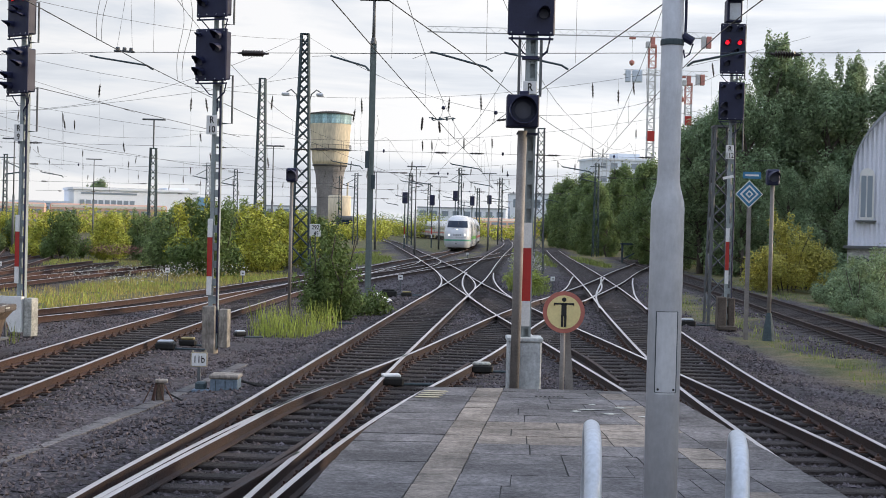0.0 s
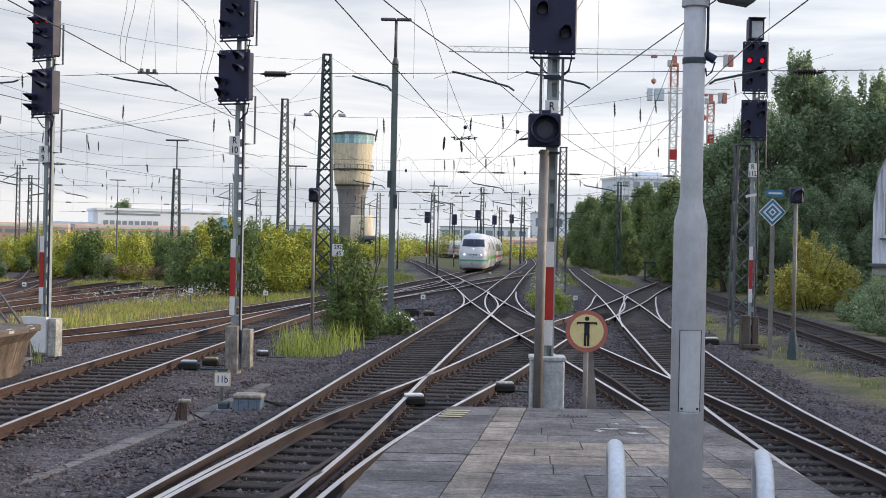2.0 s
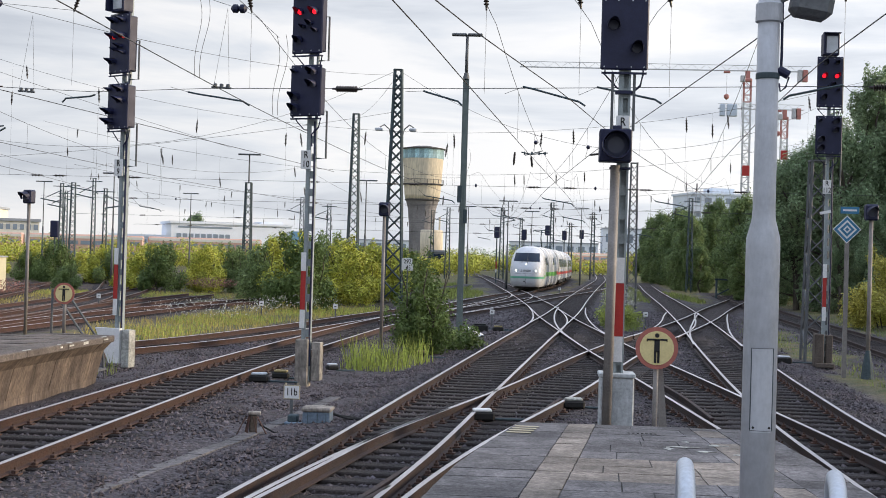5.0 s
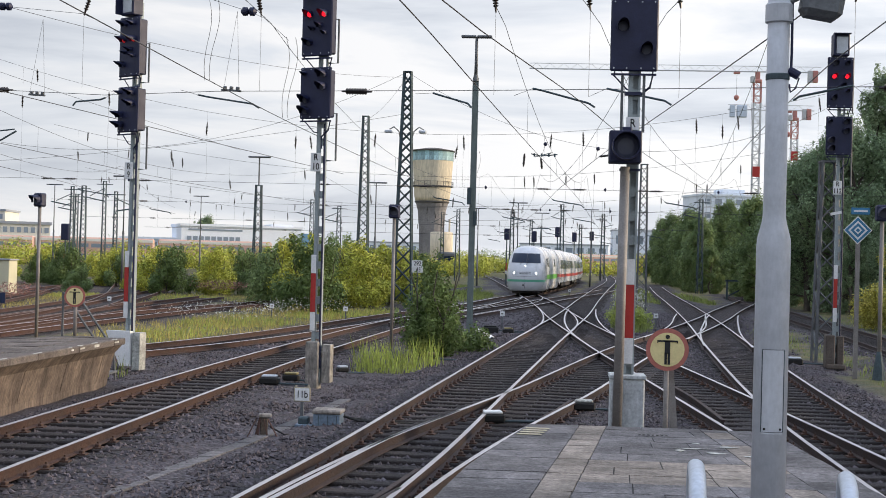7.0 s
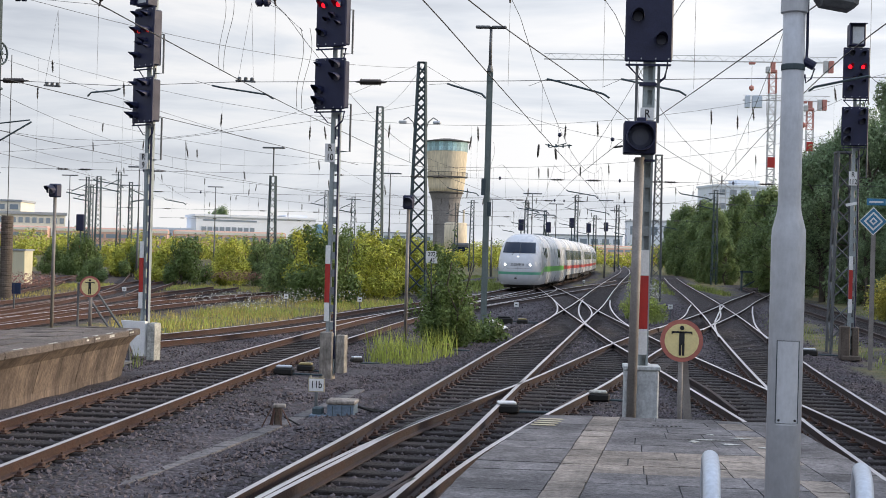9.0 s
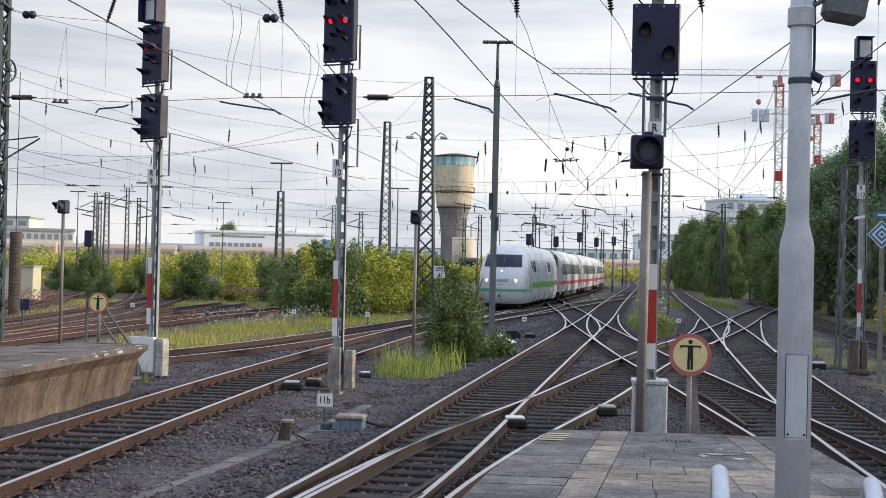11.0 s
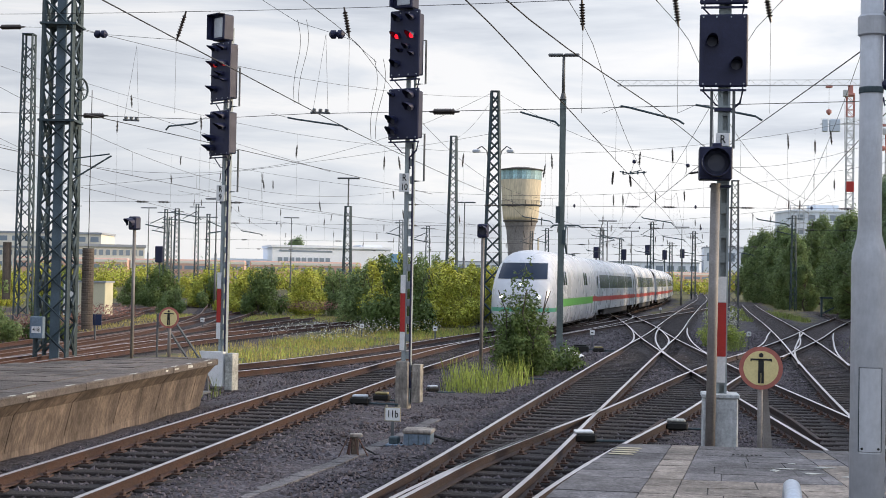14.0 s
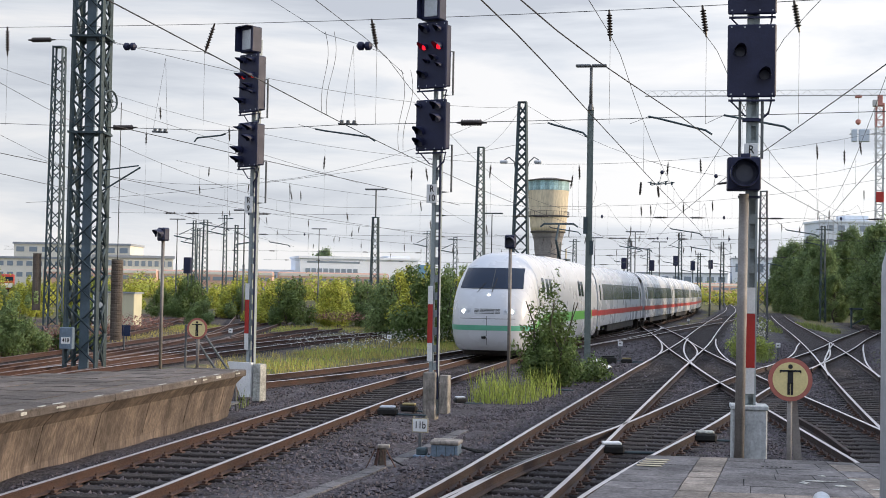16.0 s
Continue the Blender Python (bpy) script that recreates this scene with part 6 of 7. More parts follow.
def wire_crossing():
    """Clamped crossing of the contact wires, with its small round weights."""
    t = thing("wire_crossing", "dark clamped crossing of contact wires with round weights", "overhead wire")
    bm = tube(B(), [(-0.52, 41.6, 5.80), (-0.2, 41.6, 5.74), (0.28, 41.7, 5.80)], 0.018, 6)
    tube(bm, [(-0.40, 41.5, 5.70), (0.1, 41.8, 5.86)], 0.015, 6)
    for x in (-0.42, -0.2, 0.02, 0.2):
        box(bm, (x, 41.62, 5.77), (0.05, 0.05, 0.10))
    part("clamp", bm, M_MAST, t)
    for x, z in ((-0.09, 6.14), (1.52, 6.03)):
        part("weight", lathe(B(), [(0.02, -0.06), (0.055, -0.035), (0.062, 0.0), (0.055, 0.035), (0.02, 0.06)], (x, 42, z), 12), M_DARK, t, "dark round weight", True)
        wire("stay", [(x, 42, z), (x - 0.1, 42, z - 0.36)], 0.005, t)
    insulator(t, (-0.72, 41.8, 5.82), (-0.75, 41.8, 5.42), 0.04, 6)
    insulator(t, (-0.22, 41.8, 5.70), (-0.18, 41.8, 5.36), 0.04, 6)
    insulator(t, (1.55, 41.9, 5.78), (1.95, 41.9, 5.84), 0.04, 6)


wire_crossing()
head_span(75.5, -31.9, 20, 6.6, 13.5, 4.0, ("rustytwo", "branch", "main", "right"), 0.009, "far cross span with insulators over the yard")
head_span(105, -39, 22, 6.6, 12.5, 3.5, ("rustytwo", "arrival", "slip", "main"), 0.011, "far cross span with insulators over the yard")
head_span(150, -52, 24, 6.5, 12, 3.5, ("arrival", "slip", "main", "right"), 0.014, "far cross span with insulators over the yard")
head_span(200, -60, 24, 6.5, 11.5, 3.0, ("arrival", "slip", "main"), 0.018, "far cross span with insulators over the yard")


def cable(a, b, sag, r, label):
    t = thing("overhead_cable", label, "overhead wire", "single cables")
    a, b = Vector(a), Vector(b)
    wire("strand", [a.lerp(b, k / 16) - Vector((0, 0, 4 * sag * (k / 16) * (1 - k / 16))) for k in range(17)], r, t)
    return t


L = "single dark cable across the yard sky"
cable((-16.7, 37.6, 9.7), (-7.85, 75, 12.6), 0.6, 0.008, L)
cable((-7.85, 75, 12.7), (-13.5, 100, 12.8), 0.4, 0.009, L)
cable((-8.2, 78, 13.3), (-38.5, 78, 10.2), 3.1, 0.010, L)
cable((-8.2, 78, 10.9), (-38.5, 78, 7.3), 0.5, 0.010, L)
cable((-8.2, 78, 13.3), (18, 84, 13.0), 3.9, 0.010, L)
cable((-11.4, 27.0, 5.75), (-7.9, 52.5, 5.75), 0.0, 0.009, L)
cable((-18.3, 33, 8.4), (-11.4, 50, 6.4), 0.1, 0.006, L)
for x, y, a, b in ((-9.54, 37.3, 9.66, 7.3), (-7.32, 37.3, 8.54, 6.3), (-4.0, 74, 8.4, 6.4)):
    t = thing("jumper_wire", "thin looping jumper wires between overhead lines", "overhead wire", "jumper wires", at=(x, y, 0))
    for dx in (0, 0.13):
        part("loop", tube(B(), [(dx + 0.12 * math.sin(5.5 * f) * (1 - f * 0.5) + dx * (1 - f), 0, a + (b - a) * f) for f in np.linspace(0, 1, 18)], 0.007, 5), M_WIRE, t)

# ---------------------------------------------------------------- water tower
M_TOWER = mat("stained_tower_render", (0.66, 0.59, 0.45), (0.50, 0.44, 0.34), 0.25, 0.9, 0, 0.2, 4, 0.2, stretch=(1, 1, 0.2))
M_STEM = mat("dark_grey_tower_render", (0.25, 0.24, 0.24), (0.15, 0.145, 0.15), 0.3, 0.9, 0, 0.2, 4, 0.2)
M_TURQ = mat("turquoise_panel", (0.22, 0.38, 0.42), (0.34, 0.50, 0.54), 0.6, 0.6, 0, 0.0, 3, 0.3, objrand=0.4)
M_DARKROOF = mat("dark_roofing", (0.06, 0.06, 0.06), (0.09, 0.085, 0.08), 1, 0.9)
M_FACADE = mat("white_facade", (0.79, 0.83, 0.90), (0.73, 0.77, 0.84), 0.3, 0.6, 0, 0, 5, 0.06)
M_FACADEY = mat("cream_facade", (0.76, 0.73, 0.66), (0.68, 0.65, 0.58), 0.3, 0.7, 0, 0, 5, 0.06)
M_FACBLUE = mat("blue_panel", (0.15, 0.30, 0.46), (0.12, 0.25, 0.40), 0.3, 0.5, 0, 0, 5, 0.06)
M_WINDOW = glass("far_window", (0.22, 0.27, 0.33), 0.2)
M_GREYROOF = mat("grey_roof", (0.34, 0.37, 0.41), (0.28, 0.30, 0.34), 0.3, 0.6, 0, 0, 5, 0.06)
M_RTRAIN = mat("red_coach_paint", (0.42, 0.06, 0.04), (0.36, 0.05, 0.04), 1, 0.5, 0, 0, 5, 0.1)


def water_tower():
    t = thing("water_tower", "old rendered water tower with turquoise window band on a tapered stem", "water tower", at=(-21.1, 250, -0.3))
    part("stem", lathe(B(), [(2.3, 0), (2.1, 3), (2.3, 8), (2.6, 11.6), (3.05, 13.2)], n=20), M_STEM, t, "tapered dark grey stem")
    part("tank", lathe(B(), [(3.1, 13.2), (3.30, 14.2), (3.45, 16.2), (3.70, 20.6), (3.72, 20.8)], n=40), M_TOWER, t, "stained cream tank", True)
    part("ledge", lathe(B(), [(3.0, 13.0), (3.22, 13.1), (3.22, 13.3), (3.0, 13.4)], n=40), M_DARKROOF, t)
    part("balcony", lathe(B(), [(3.40, 15.9), (3.85, 16.0), (3.85, 16.15), (3.45, 16.2)], n=40), M_DARKROOF, t, "narrow dark balcony ring")
    for k in range(20):
        a = 2 * math.pi * k / 20
        part("baluster", rod(B(), (3.82 * math.cos(a), 3.82 * math.sin(a), 16.1), (3.82 * math.cos(a), 3.82 * math.sin(a), 16.9), 0.04, n=5), M_DARKROOF, t)
    rail = [(3.82 * math.cos(a), 3.82 * math.sin(a), 16.9) for a in np.linspace(0, 6.283, 33)]
    part("balcony_rail", tube(B(), rail, 0.04, 5), M_DARKROOF, t)
    for k in range(28):
        a = 2 * math.pi * k / 28
        part("window_panel", box(B(), (0, 0, 0), (0.82, 0.06, 1.7)), M_TURQ, t).matrix_basis = pose(3.72 * math.cos(a), 3.72 * math.sin(a), 21.6, 0, 0, math.degrees(a) + 90)
    part("drum", lathe(B(), [(3.55, 20.8), (3.55, 22.5)], n=40), M_TOWER, t)
    part("roof", lathe(B(), [(3.95, 22.45), (4.1, 22.5), (4.1, 22.65), (1.5, 23.1), (0.2, 23.2)], n=40), M_DARKROOF, t, "shallow dark roof")
    for a in np.linspace(0, 6.0, 12):
        part("rib", box(B(), (2.12 * math.cos(a), 2.12 * math.sin(a), 6.5), (0.25, 0.25, 12.6), rz=math.degrees(a)), M_STEM, t)


water_tower()
t = thing("sand_tower", "small rendered round tower beside the shed tracks", "tower", at=(-18.4, 240, -0.3))
part("drum", lathe(B(), [(2.0, 0), (2.0, 7.4), (1.8, 7.55), (0.1, 7.6)], n=20), M_TOWER, t, "", True)
part("pipe", rod(B(), (1.4, -0.8, 4), (1.4, -0.8, 9.8), 0.16), M_TOWER, t)


M_GLASSY = mat("pale_blue_cladding", (0.62, 0.70, 0.80), (0.72, 0.78, 0.86), 0.2, 0.4, 0, 0, 2, 0.08)


M_FACPALEBLUE = mat("pale_blue_grey_facade", (0.55, 0.62, 0.72), (0.48, 0.55, 0.65), 0.3, 0.6, 0, 0, 5, 0.06)


def block(name, x, y, w, d, h, floors, cols, wall, label, turn=0.0, roof=M_GREYROOF, z=-0.3):
    """A far building with its storeys of windows."""
    t = thing(name, label, "building", "far buildings", at=(x, y, z), rz=turn)
    part("wall", box(B(), (0, d / 2, h / 2), (w, d, h)), wall, t)
    part("roof", box(B(), (0, d / 2, h + 0.2), (w + 0.6, d + 0.6, 0.5)), roof, t)
    for f in range(floors):
        for c in range(cols):
            cw = w / cols
            part("window", box(B(), (-w / 2 + cw * (c + 0.5), -0.03, h * (f + 0.55) / floors), (cw * 0.62, 0.1, h / floors * 0.42)), M_WINDOW, t)
    return t


b1 = block("office_building", -67.6, 300, 27, 14, 8.7, 3, 0, M_FACADE, "white office building with a blue end panel", 24, roof=M_FACADE)
part("blue_block", box(B(), (14.8, 0.5, 4.0), (2.4, 2.4, 7.4)), M_FACBLUE, b1, "blue end panel")
part("upper_storey", box(B(), (1, 8, 8.85), (17, 8, 0.9)), M_GREYROOF, b1, "grey set-back plant storey")
part("upper_storey", box(B(), (9.5, 6, 9.0), (5, 8, 1.3)), M_FACADE, b1)
for c in range(9):
    part("window", box(B(), (-11.8 + 1.35 * c, -0.03, 6.0), (1.0, 0.1, 0.9)), M_WINDOW, b1)
part("window", box(B(), (-6, -0.03, 7.9), (12, 0.1, 0.4)), M_WINDOW, b1)
b2 = block("office_building", -87.5, 300, 15, 12, 5.6, 2, 9, M_FACPALEBLUE, "pale blue-grey office wing with narrow windows", 18, roof=M_FACADE)
block("parking_building", -104, 310, 26, 18, 5.2, 2, 1, M_GREYROOF, "grey flat-roofed hall with an open deck", 4)
block("office_building", -101, 250, 15, 12, 7.4, 3, 12, M_FACADEY, "cream office building with three rows of windows", 22)
block("office_building", -143, 302, 30, 14, 7.8, 3, 13, M_FACADEY, "cream office building with three rows of windows", 6)
block("office_building", -150, 330, 30, 14, 12, 4, 9, M_FACADEY, "cream office block with rows of windows", 8)
cb = block("construction_building", 46, 350, 14, 14, 20.6, 6, 5, M_GLASSY, "pale unfinished block behind trees below cranes", 15, roof=M_GLASSY)
bm = B()
for k in range(5):
    bar(bm, (-8.6, -0.6, 16.0 + 1.5 * k), (-4.0, -0.6, 16.0 + 1.5 * k), 0.12)
    bar(bm, (-8.6 + 1.15 * k, -0.6, 0), (-8.6 + 1.15 * k, -0.6, 22.0), 0.12)
part("scaffold", bm, M_STEELGREY, cb)
part("parapet_frame", box(B(), (2, 5, 21.6), (6, 6, 1.6)), M_GLASSY, cb)
for x, w, h in ((-66, 30, 6), (60, 60, 14), (120, 60, 16), (8, 40, 7)):
    block("far_hall", x, 620, w, 20, h + 4, 2, 8, M_FACADE, "far pale hall on the horizon")


mat_pale = mat("sunlit_coach_paint", (0.62, 0.40, 0.32), (0.56, 0.35, 0.28), 1, 0.5, 0, 0, 5, 0.1)


def regional_train(x0, y0, x1, y1, n, label):
    """Parked double-deck coaches, one thing each."""
    a, b = Vector((x0, y0, 0)), Vector((x1, y1, 0))
    d = (b - a) / n
    rz = math.degrees(math.atan2(d.y, d.x))
    for k in range(n):
        t = thing("parked_coach", label, "train", "parked red coaches", at=(*(a + d * (k + 0.5)).xy, -0.1), rz=rz)
        ln = d.length - 0.6
        part("body", box(B(), (0, 0, 2.55), (ln, 2.8, 4.1), bevel=0.25), mat_pale, t)
        part("band", box(B(), (0, -1.41, 4.15), (ln * 0.98, 0.03, 0.4)), M_FACADEY, t)
        for j in range(9):
            for z in (1.7, 3.3):
                part("window", box(B(), (-ln / 2 + ln * (j + 0.7) / 9.4, -1.42, z), (ln / 12, 0.04, 0.6)), M_WINDOW, t)
        part("underframe", box(B(), (0, 0, 0.35), (ln * 0.95, 2.2, 0.5)), M_TUNDER, t)


regional_train(-98, 205, -44, 218, 3, "pale red parked regional coach with two window rows")
regional_train(4, 330, 44, 345, 2, "pale red parked coach far down the line")


def locomotive(x, y, rz, body, front, label):
    t = thing("locomotive", label, "train", "parked locomotives", at=(x, y, -0.30), rz=rz)
    part("body", box(B(), (0, 8, 2.3), (2.9, 16, 3.2), bevel=0.25), body, t)
    part("front", box(B(), (0, -0.03, 1.5), (2.4, 0.08, 1.0)), front, t)
    part("windscreen", box(B(), (0, -0.02, 2.9), (2.3, 0.06, 0.8)), M_TGLASS, t)
    for sx in (-0.9, 0.9):
        part("lamp", rod(B(), (sx, -0.09, 1.35), (sx, 0, 1.35), 0.14, n=12), M_WHITE, t)
        part("buffer", rod(B(), (sx, -0.45, 0.95), (sx, 0, 0.95), 0.2, n=12), M_BLACK, t)
    part("underframe", box(B(), (0, 8, 0.40), (2.6, 15, 0.8)), M_TUNDER, t)


locomotive(-15.6, 215, 5, M_MASTGREY, M_MAST, "grey parked locomotive beside the water tower")
locomotive(-127, 270, 25, M_FACADE, M_GREYROOF, "white and grey parked locomotive far across the yard")
locomotive(-137.5, 271, 27, M_RTRAIN, M_FACADEY, "red parked locomotive far across the yard")

M_HUT = mat("cream_hut_paint", (0.60, 0.57, 0.41), (0.54, 0.51, 0.37), 1.5, 0.6, 0, 0.02, 20, 0.08)
t = thing("relay_cabinet", "cream sheet metal trackside hut in the grass", "cabinet", at=(-31.0, 75, -0.2))
part("body", box(B(), (0, 0.6, 1.0), (1.6, 1.2, 2.0), bevel=0.03), M_HUT, t)
part("roof", box(B(), (0, 0.6, 2.04), (1.75, 1.35, 0.08)), M_GREYROOF, t)
part("door_seam", box(B(), (0, -0.01, 1.0), (0.03, 0.02, 1.8)), M_MAST, t)
t = thing("relay_cabinet", "white sheet metal trackside hut in the grass", "cabinet", at=(-32.35, 75.5, -0.2))
part("body", box(B(), (0, 0.6, 1.0), (1.2, 1.2, 2.0), bevel=0.03), M_WHITE, t)
part("roof", box(B(), (0, 0.6, 2.04), (1.3, 1.3, 0.08)), M_GREYROOF, t)
for x, y in ((-19.7, 48),):
    t = thing("blue_marker", "dark blue double board on a low stake", "railway sign", "", at=(x, y, -0.2))
    part("stake", box(B(), (0, 0.03, 0.4), (0.05, 0.05, 0.8)), M_MASTGREY, t)
    for sx in (-0.13, 0.13):
        part("board", box(B(), (sx, 0, 0.88), (0.24, 0.03, 0.40)), M_NAVY, t)


# ---------------------------------------------------------------- cranes
def crane(x, y, h, jib_l, jib_r, label, red_z):
    """Lattice tower, flat-topped lattice jib, counterweights."""
    t = thing("tower_crane", label, "crane", "tower cranes", at=(x, y, 0))
    w = 2.0
    for z0, z1, mt, lab in ((0.0, h - 6, M_CRANE, "pale grey lattice section"), (h - 6, h, M_CRANERED, "red lattice section")):
        bm = B()
        for sx in (-1, 1):
            for sy in (-1, 1):
                bar(bm, (sx * w / 2, sy * w / 2, z0), (sx * w / 2, sy * w / 2, z1), 0.24)
        z, q = z0, 1
        while z < z1 - 0.5:
            e = min(z + 2.0, z1)
            for sy in (-1, 1):
                bar(bm, (q * w / 2, sy * w / 2, z), (-q * w / 2, sy * w / 2, e), 0.13)
                bar(bm, (-w / 2, sy * w / 2, z), (w / 2, sy * w / 2, z), 0.13)
                bar(bm, (sy * w / 2, q * w / 2, z), (sy * w / 2, -q * w / 2, e), 0.13)
            z, q = e, -q
        part("tower_section", bm, mt, t, lab)
    part("red_panel", box(B(), (0, -1.1, red_z), (2.1, 0.2, 3.0), bevel=0.05), M_RED, t, "red sign panel")
    top = part("slewing_unit", box(box(B(), (0, 0, h + 0.3), (2.3, 2.3, 0.9), bevel=0.2), (0, 0, h + 1.9), (1.3, 1.3, 2.4), bevel=0.1), M_CRANERED, t, "red slewing unit")
    part("cab", box(B(), (-1.5, -1.0, h + 0.6), (1.3, 1.4, 1.9), bevel=0.15), M_CRANE, top, "pale operator cab")
    bm = B()
    for yy, zz in ((-0.6, h + 3.0), (0.6, h + 3.0), (0.0, h + 4.6)):
        bar(bm, (jib_l, yy, zz), (jib_r, yy, zz), 0.15)
    xx, q = jib_l, 0
    while xx < jib_r - 2:
        bar(bm, (xx, 0.6 * (1 - q) - 0.3, h + 3.0 + 1.6 * q), (xx + 2.0, 0.6 * q - 0.3, h + 4.6 - 1.6 * q), 0.07)
        xx, q = xx + 2.0, 1 - q
    part("jib", bm, M_CRANE, t, "thin lattice jib")
    cw = part("counterweight", box(B(), (jib_r - 1.6, 0, h + 1.8), (1.3, 1.5, 3.4), bevel=0.05), M_CRANERED, t, "pale red counterweight slab")
    part("counterweight_slab", box(B(), (jib_r - 3.1, 0, h + 1.8), (1.2, 1.5, 3.4), bevel=0.05), M_CRANE, cw)
    part("trolley", box(B(), (jib_l * 0.09, 0, h + 2.6), (1.8, 1.3, 0.6), bevel=0.1), M_CRANERED, t)
    part("hook_rope", bar(B(), (jib_l * 0.09, 0, h + 3), (jib_l * 0.09, 0, h - 4), 0.06), M_WIRE, t)
    part("hook_block", lathe(B(), [(0.1, -0.9), (0.75, -0.3), (0.75, 0.4), (0.1, 0.9)], (jib_l * 0.09, 0, h - 4.6), 12), M_CRANERED, t)
    return t


M_CRANE = mat("pale_grey_crane_steel", (0.50, 0.51, 0.53), (0.42, 0.43, 0.45), 1, 0.6)
M_CRANERED = mat("red_crane_steel", (0.46, 0.20, 0.17), (0.40, 0.17, 0.15), 1, 0.6)
crane(59.9, 400, 56.0, -66, 18, "tall white and red tower crane with a long thin jib", 30)
c2 = crane(77.8, 440, 49.5, -21, 6, "second pale and red tower crane behind trees", 38)
for sx, w in ((-19.6, 1.6), (-16.6, 3.2)):
    part("ballast_block", box(B(), (sx, 0, 52.0), (w, 2, 3.8), bevel=0.15), M_FACPALEBLUE, c2, "pale blue-grey ballast block")
crane(-313, 640, 15, -14, 7, "far white and red tower crane beyond the yard", 9)


# ---------------------------------------------------------------- shed and small buildings on the right
M_CORR = mat("blue_grey_corrugated_sheet", (0.70, 0.73, 0.84), (0.62, 0.65, 0.75), 0.6, 0.5, 0.1, 0.05, 20, 0.08)
M_BRICKWHITE = mat("whitewashed_wall", (0.45, 0.45, 0.45), (0.30, 0.30, 0.31), 1.0, 0.85, 0, 0.2, 12, 0.3)


def shed():
    """A barrel-roofed hall: corrugated gable on a whitewashed base wall."""
    t = thing("barrel_roof_shed", "blue-grey corrugated shed with rounded gable on graffitied base", "building", at=(17.2, 58, -0.3), rz=-19)
    wd, spring, ht = 12.0, 2.3, 4.9

    def top(u):
        return 4.85 + ht * math.sqrt(max(0.0, 1 - (1 - 2 * u / wd) ** 2))

    bm = B()
    n = 128
    prev = None
    for k in range(n + 1):
        u = wd * k / n
        y = 0.03 * (1 if k % 2 else -1)
        a, b = bm.verts.new((u, y, spring)), bm.verts.new((u, y, top(u)))
        c, d = bm.verts.new((u, 0.25, spring)), bm.verts.new((u, 0.25, top(u)))
        if prev:
            bm.faces.new((prev[0], a, b, prev[1])), bm.faces.new((prev[3], d, c, prev[2]))
        prev = (a, b, c, d)
    part("gable", bm, M_CORR, t, "corrugated gable wall")
    bm = B()
    prev = None
    for k in range(65):
        u = wd * k / 64
        a, b = bm.verts.new((u, -0.25, top(u) + 0.06)), bm.verts.new((u, 24, top(u) + 0.06))
        c, d = bm.verts.new((u, -0.25, top(u) - 0.10)), bm.verts.new((u, 24, top(u) - 0.10))
        if prev:
            bm.faces.new((prev[0], a, b, prev[1])), bm.faces.new((prev[3], d, c, prev[2])), bm.faces.new((prev[2], c, a, prev[0]))
        prev = (a, b, c, d)
    part("roof", bm, M_GREYROOF, t, "grey barrel roof")
    part("base_wall", box(B(), (wd / 2, 0.05, spring / 2), (wd, 0.4, spring)), M_BRICKWHITE, t, "whitewashed base wall")
    part("ledge", box(B(), (wd / 2, -0.1, spring), (wd + 0.3, 0.5, 0.12)), M_MASTGREY, t)
    part("side_wall", box(B(), (0.15, 12, spring / 2 + 0.8), (0.3, 23.5, spring + 1.6)), M_CORR, t)
    part("side_wall", box(B(), (wd - 0.15, 12, spring / 2 + 0.8), (0.3, 23.5, spring + 1.6)), M_CORR, t)
    for u in (0.72, 4.4, 8.0):
        w = part("window", box(B(), (u, -0.06, 4.4), (0.60, 0.06, 1.9)), M_WHITE, t, "arched window")
        part("arch", lathe(B(), [(0.30, -0.03), (0.30, 0.03)], n=24), M_WHITE, w).matrix_basis = pose(u, -0.06, 5.35, 90, 0, 0)
        for q in (-0.13, 0.13):
            part("pane", box(B(), (u + q, -0.10, 4.45), (0.2, 0.02, 1.75)), M_WINDOW, w)
        part("sill", box(B(), (u, -0.12, 3.4), (0.85, 0.2, 0.08)), M_MASTGREY, w)
        part("band", box(B(), (u + 2.0, -0.06, 4.0 + 0.6 * (u > 4)), (1.6, 0.06, 0.10)), M_CORR, t)
    g = B()
    rng = random.Random(8)
    for k in range(9):
        cx, cz, r = 0.6 + 0.7 * k, 1.4 + rng.uniform(-0.2, 0.25), rng.uniform(0.25, 0.45)
        tube(g, [(cx + r * math.cos(a), -0.17, cz + 1.3 * r * math.sin(a)) for a in np.linspace(0, 6.0, 14)], 0.03, 5)
    part("paint_scrawl", g, M_MAST, t, "dark sprayed loops")


shed()
t = thing("small_hut", "small whitewashed hut with a dark door below trees", "building", at=(20.6, 112, -0.3))
part("wall", box(B(), (0, 1.5, 1.3), (3.0, 3.0, 2.6)), M_BRICKWHITE, t)
part("door", box(B(), (0.5, -0.03, 0.95), (1.0, 0.06, 1.9)), M_DARK, t)
part("roof", box(B(), (0, 1.5, 2.65), (3.3, 3.4, 0.14)), M_GREYROOF, t)
t = thing("buffer_barrier", "dark low track barrier frame across a siding", "barrier", at=(15.6, 110, -0.2))
part("top_beam", box(B(), (0, 0, 1.55), (2.6, 0.2, 0.14)), M_MAST, t)
for sx in (-1.15, 1.1):
    part("upright", box(B(), (sx, 0, 0.8), (0.14, 0.2, 1.6)), M_MAST, t)
part("brace", bar(B(), (-1.1, 0, 0.3), (1.1, 0, 1.5), 0.1), M_MAST, t)

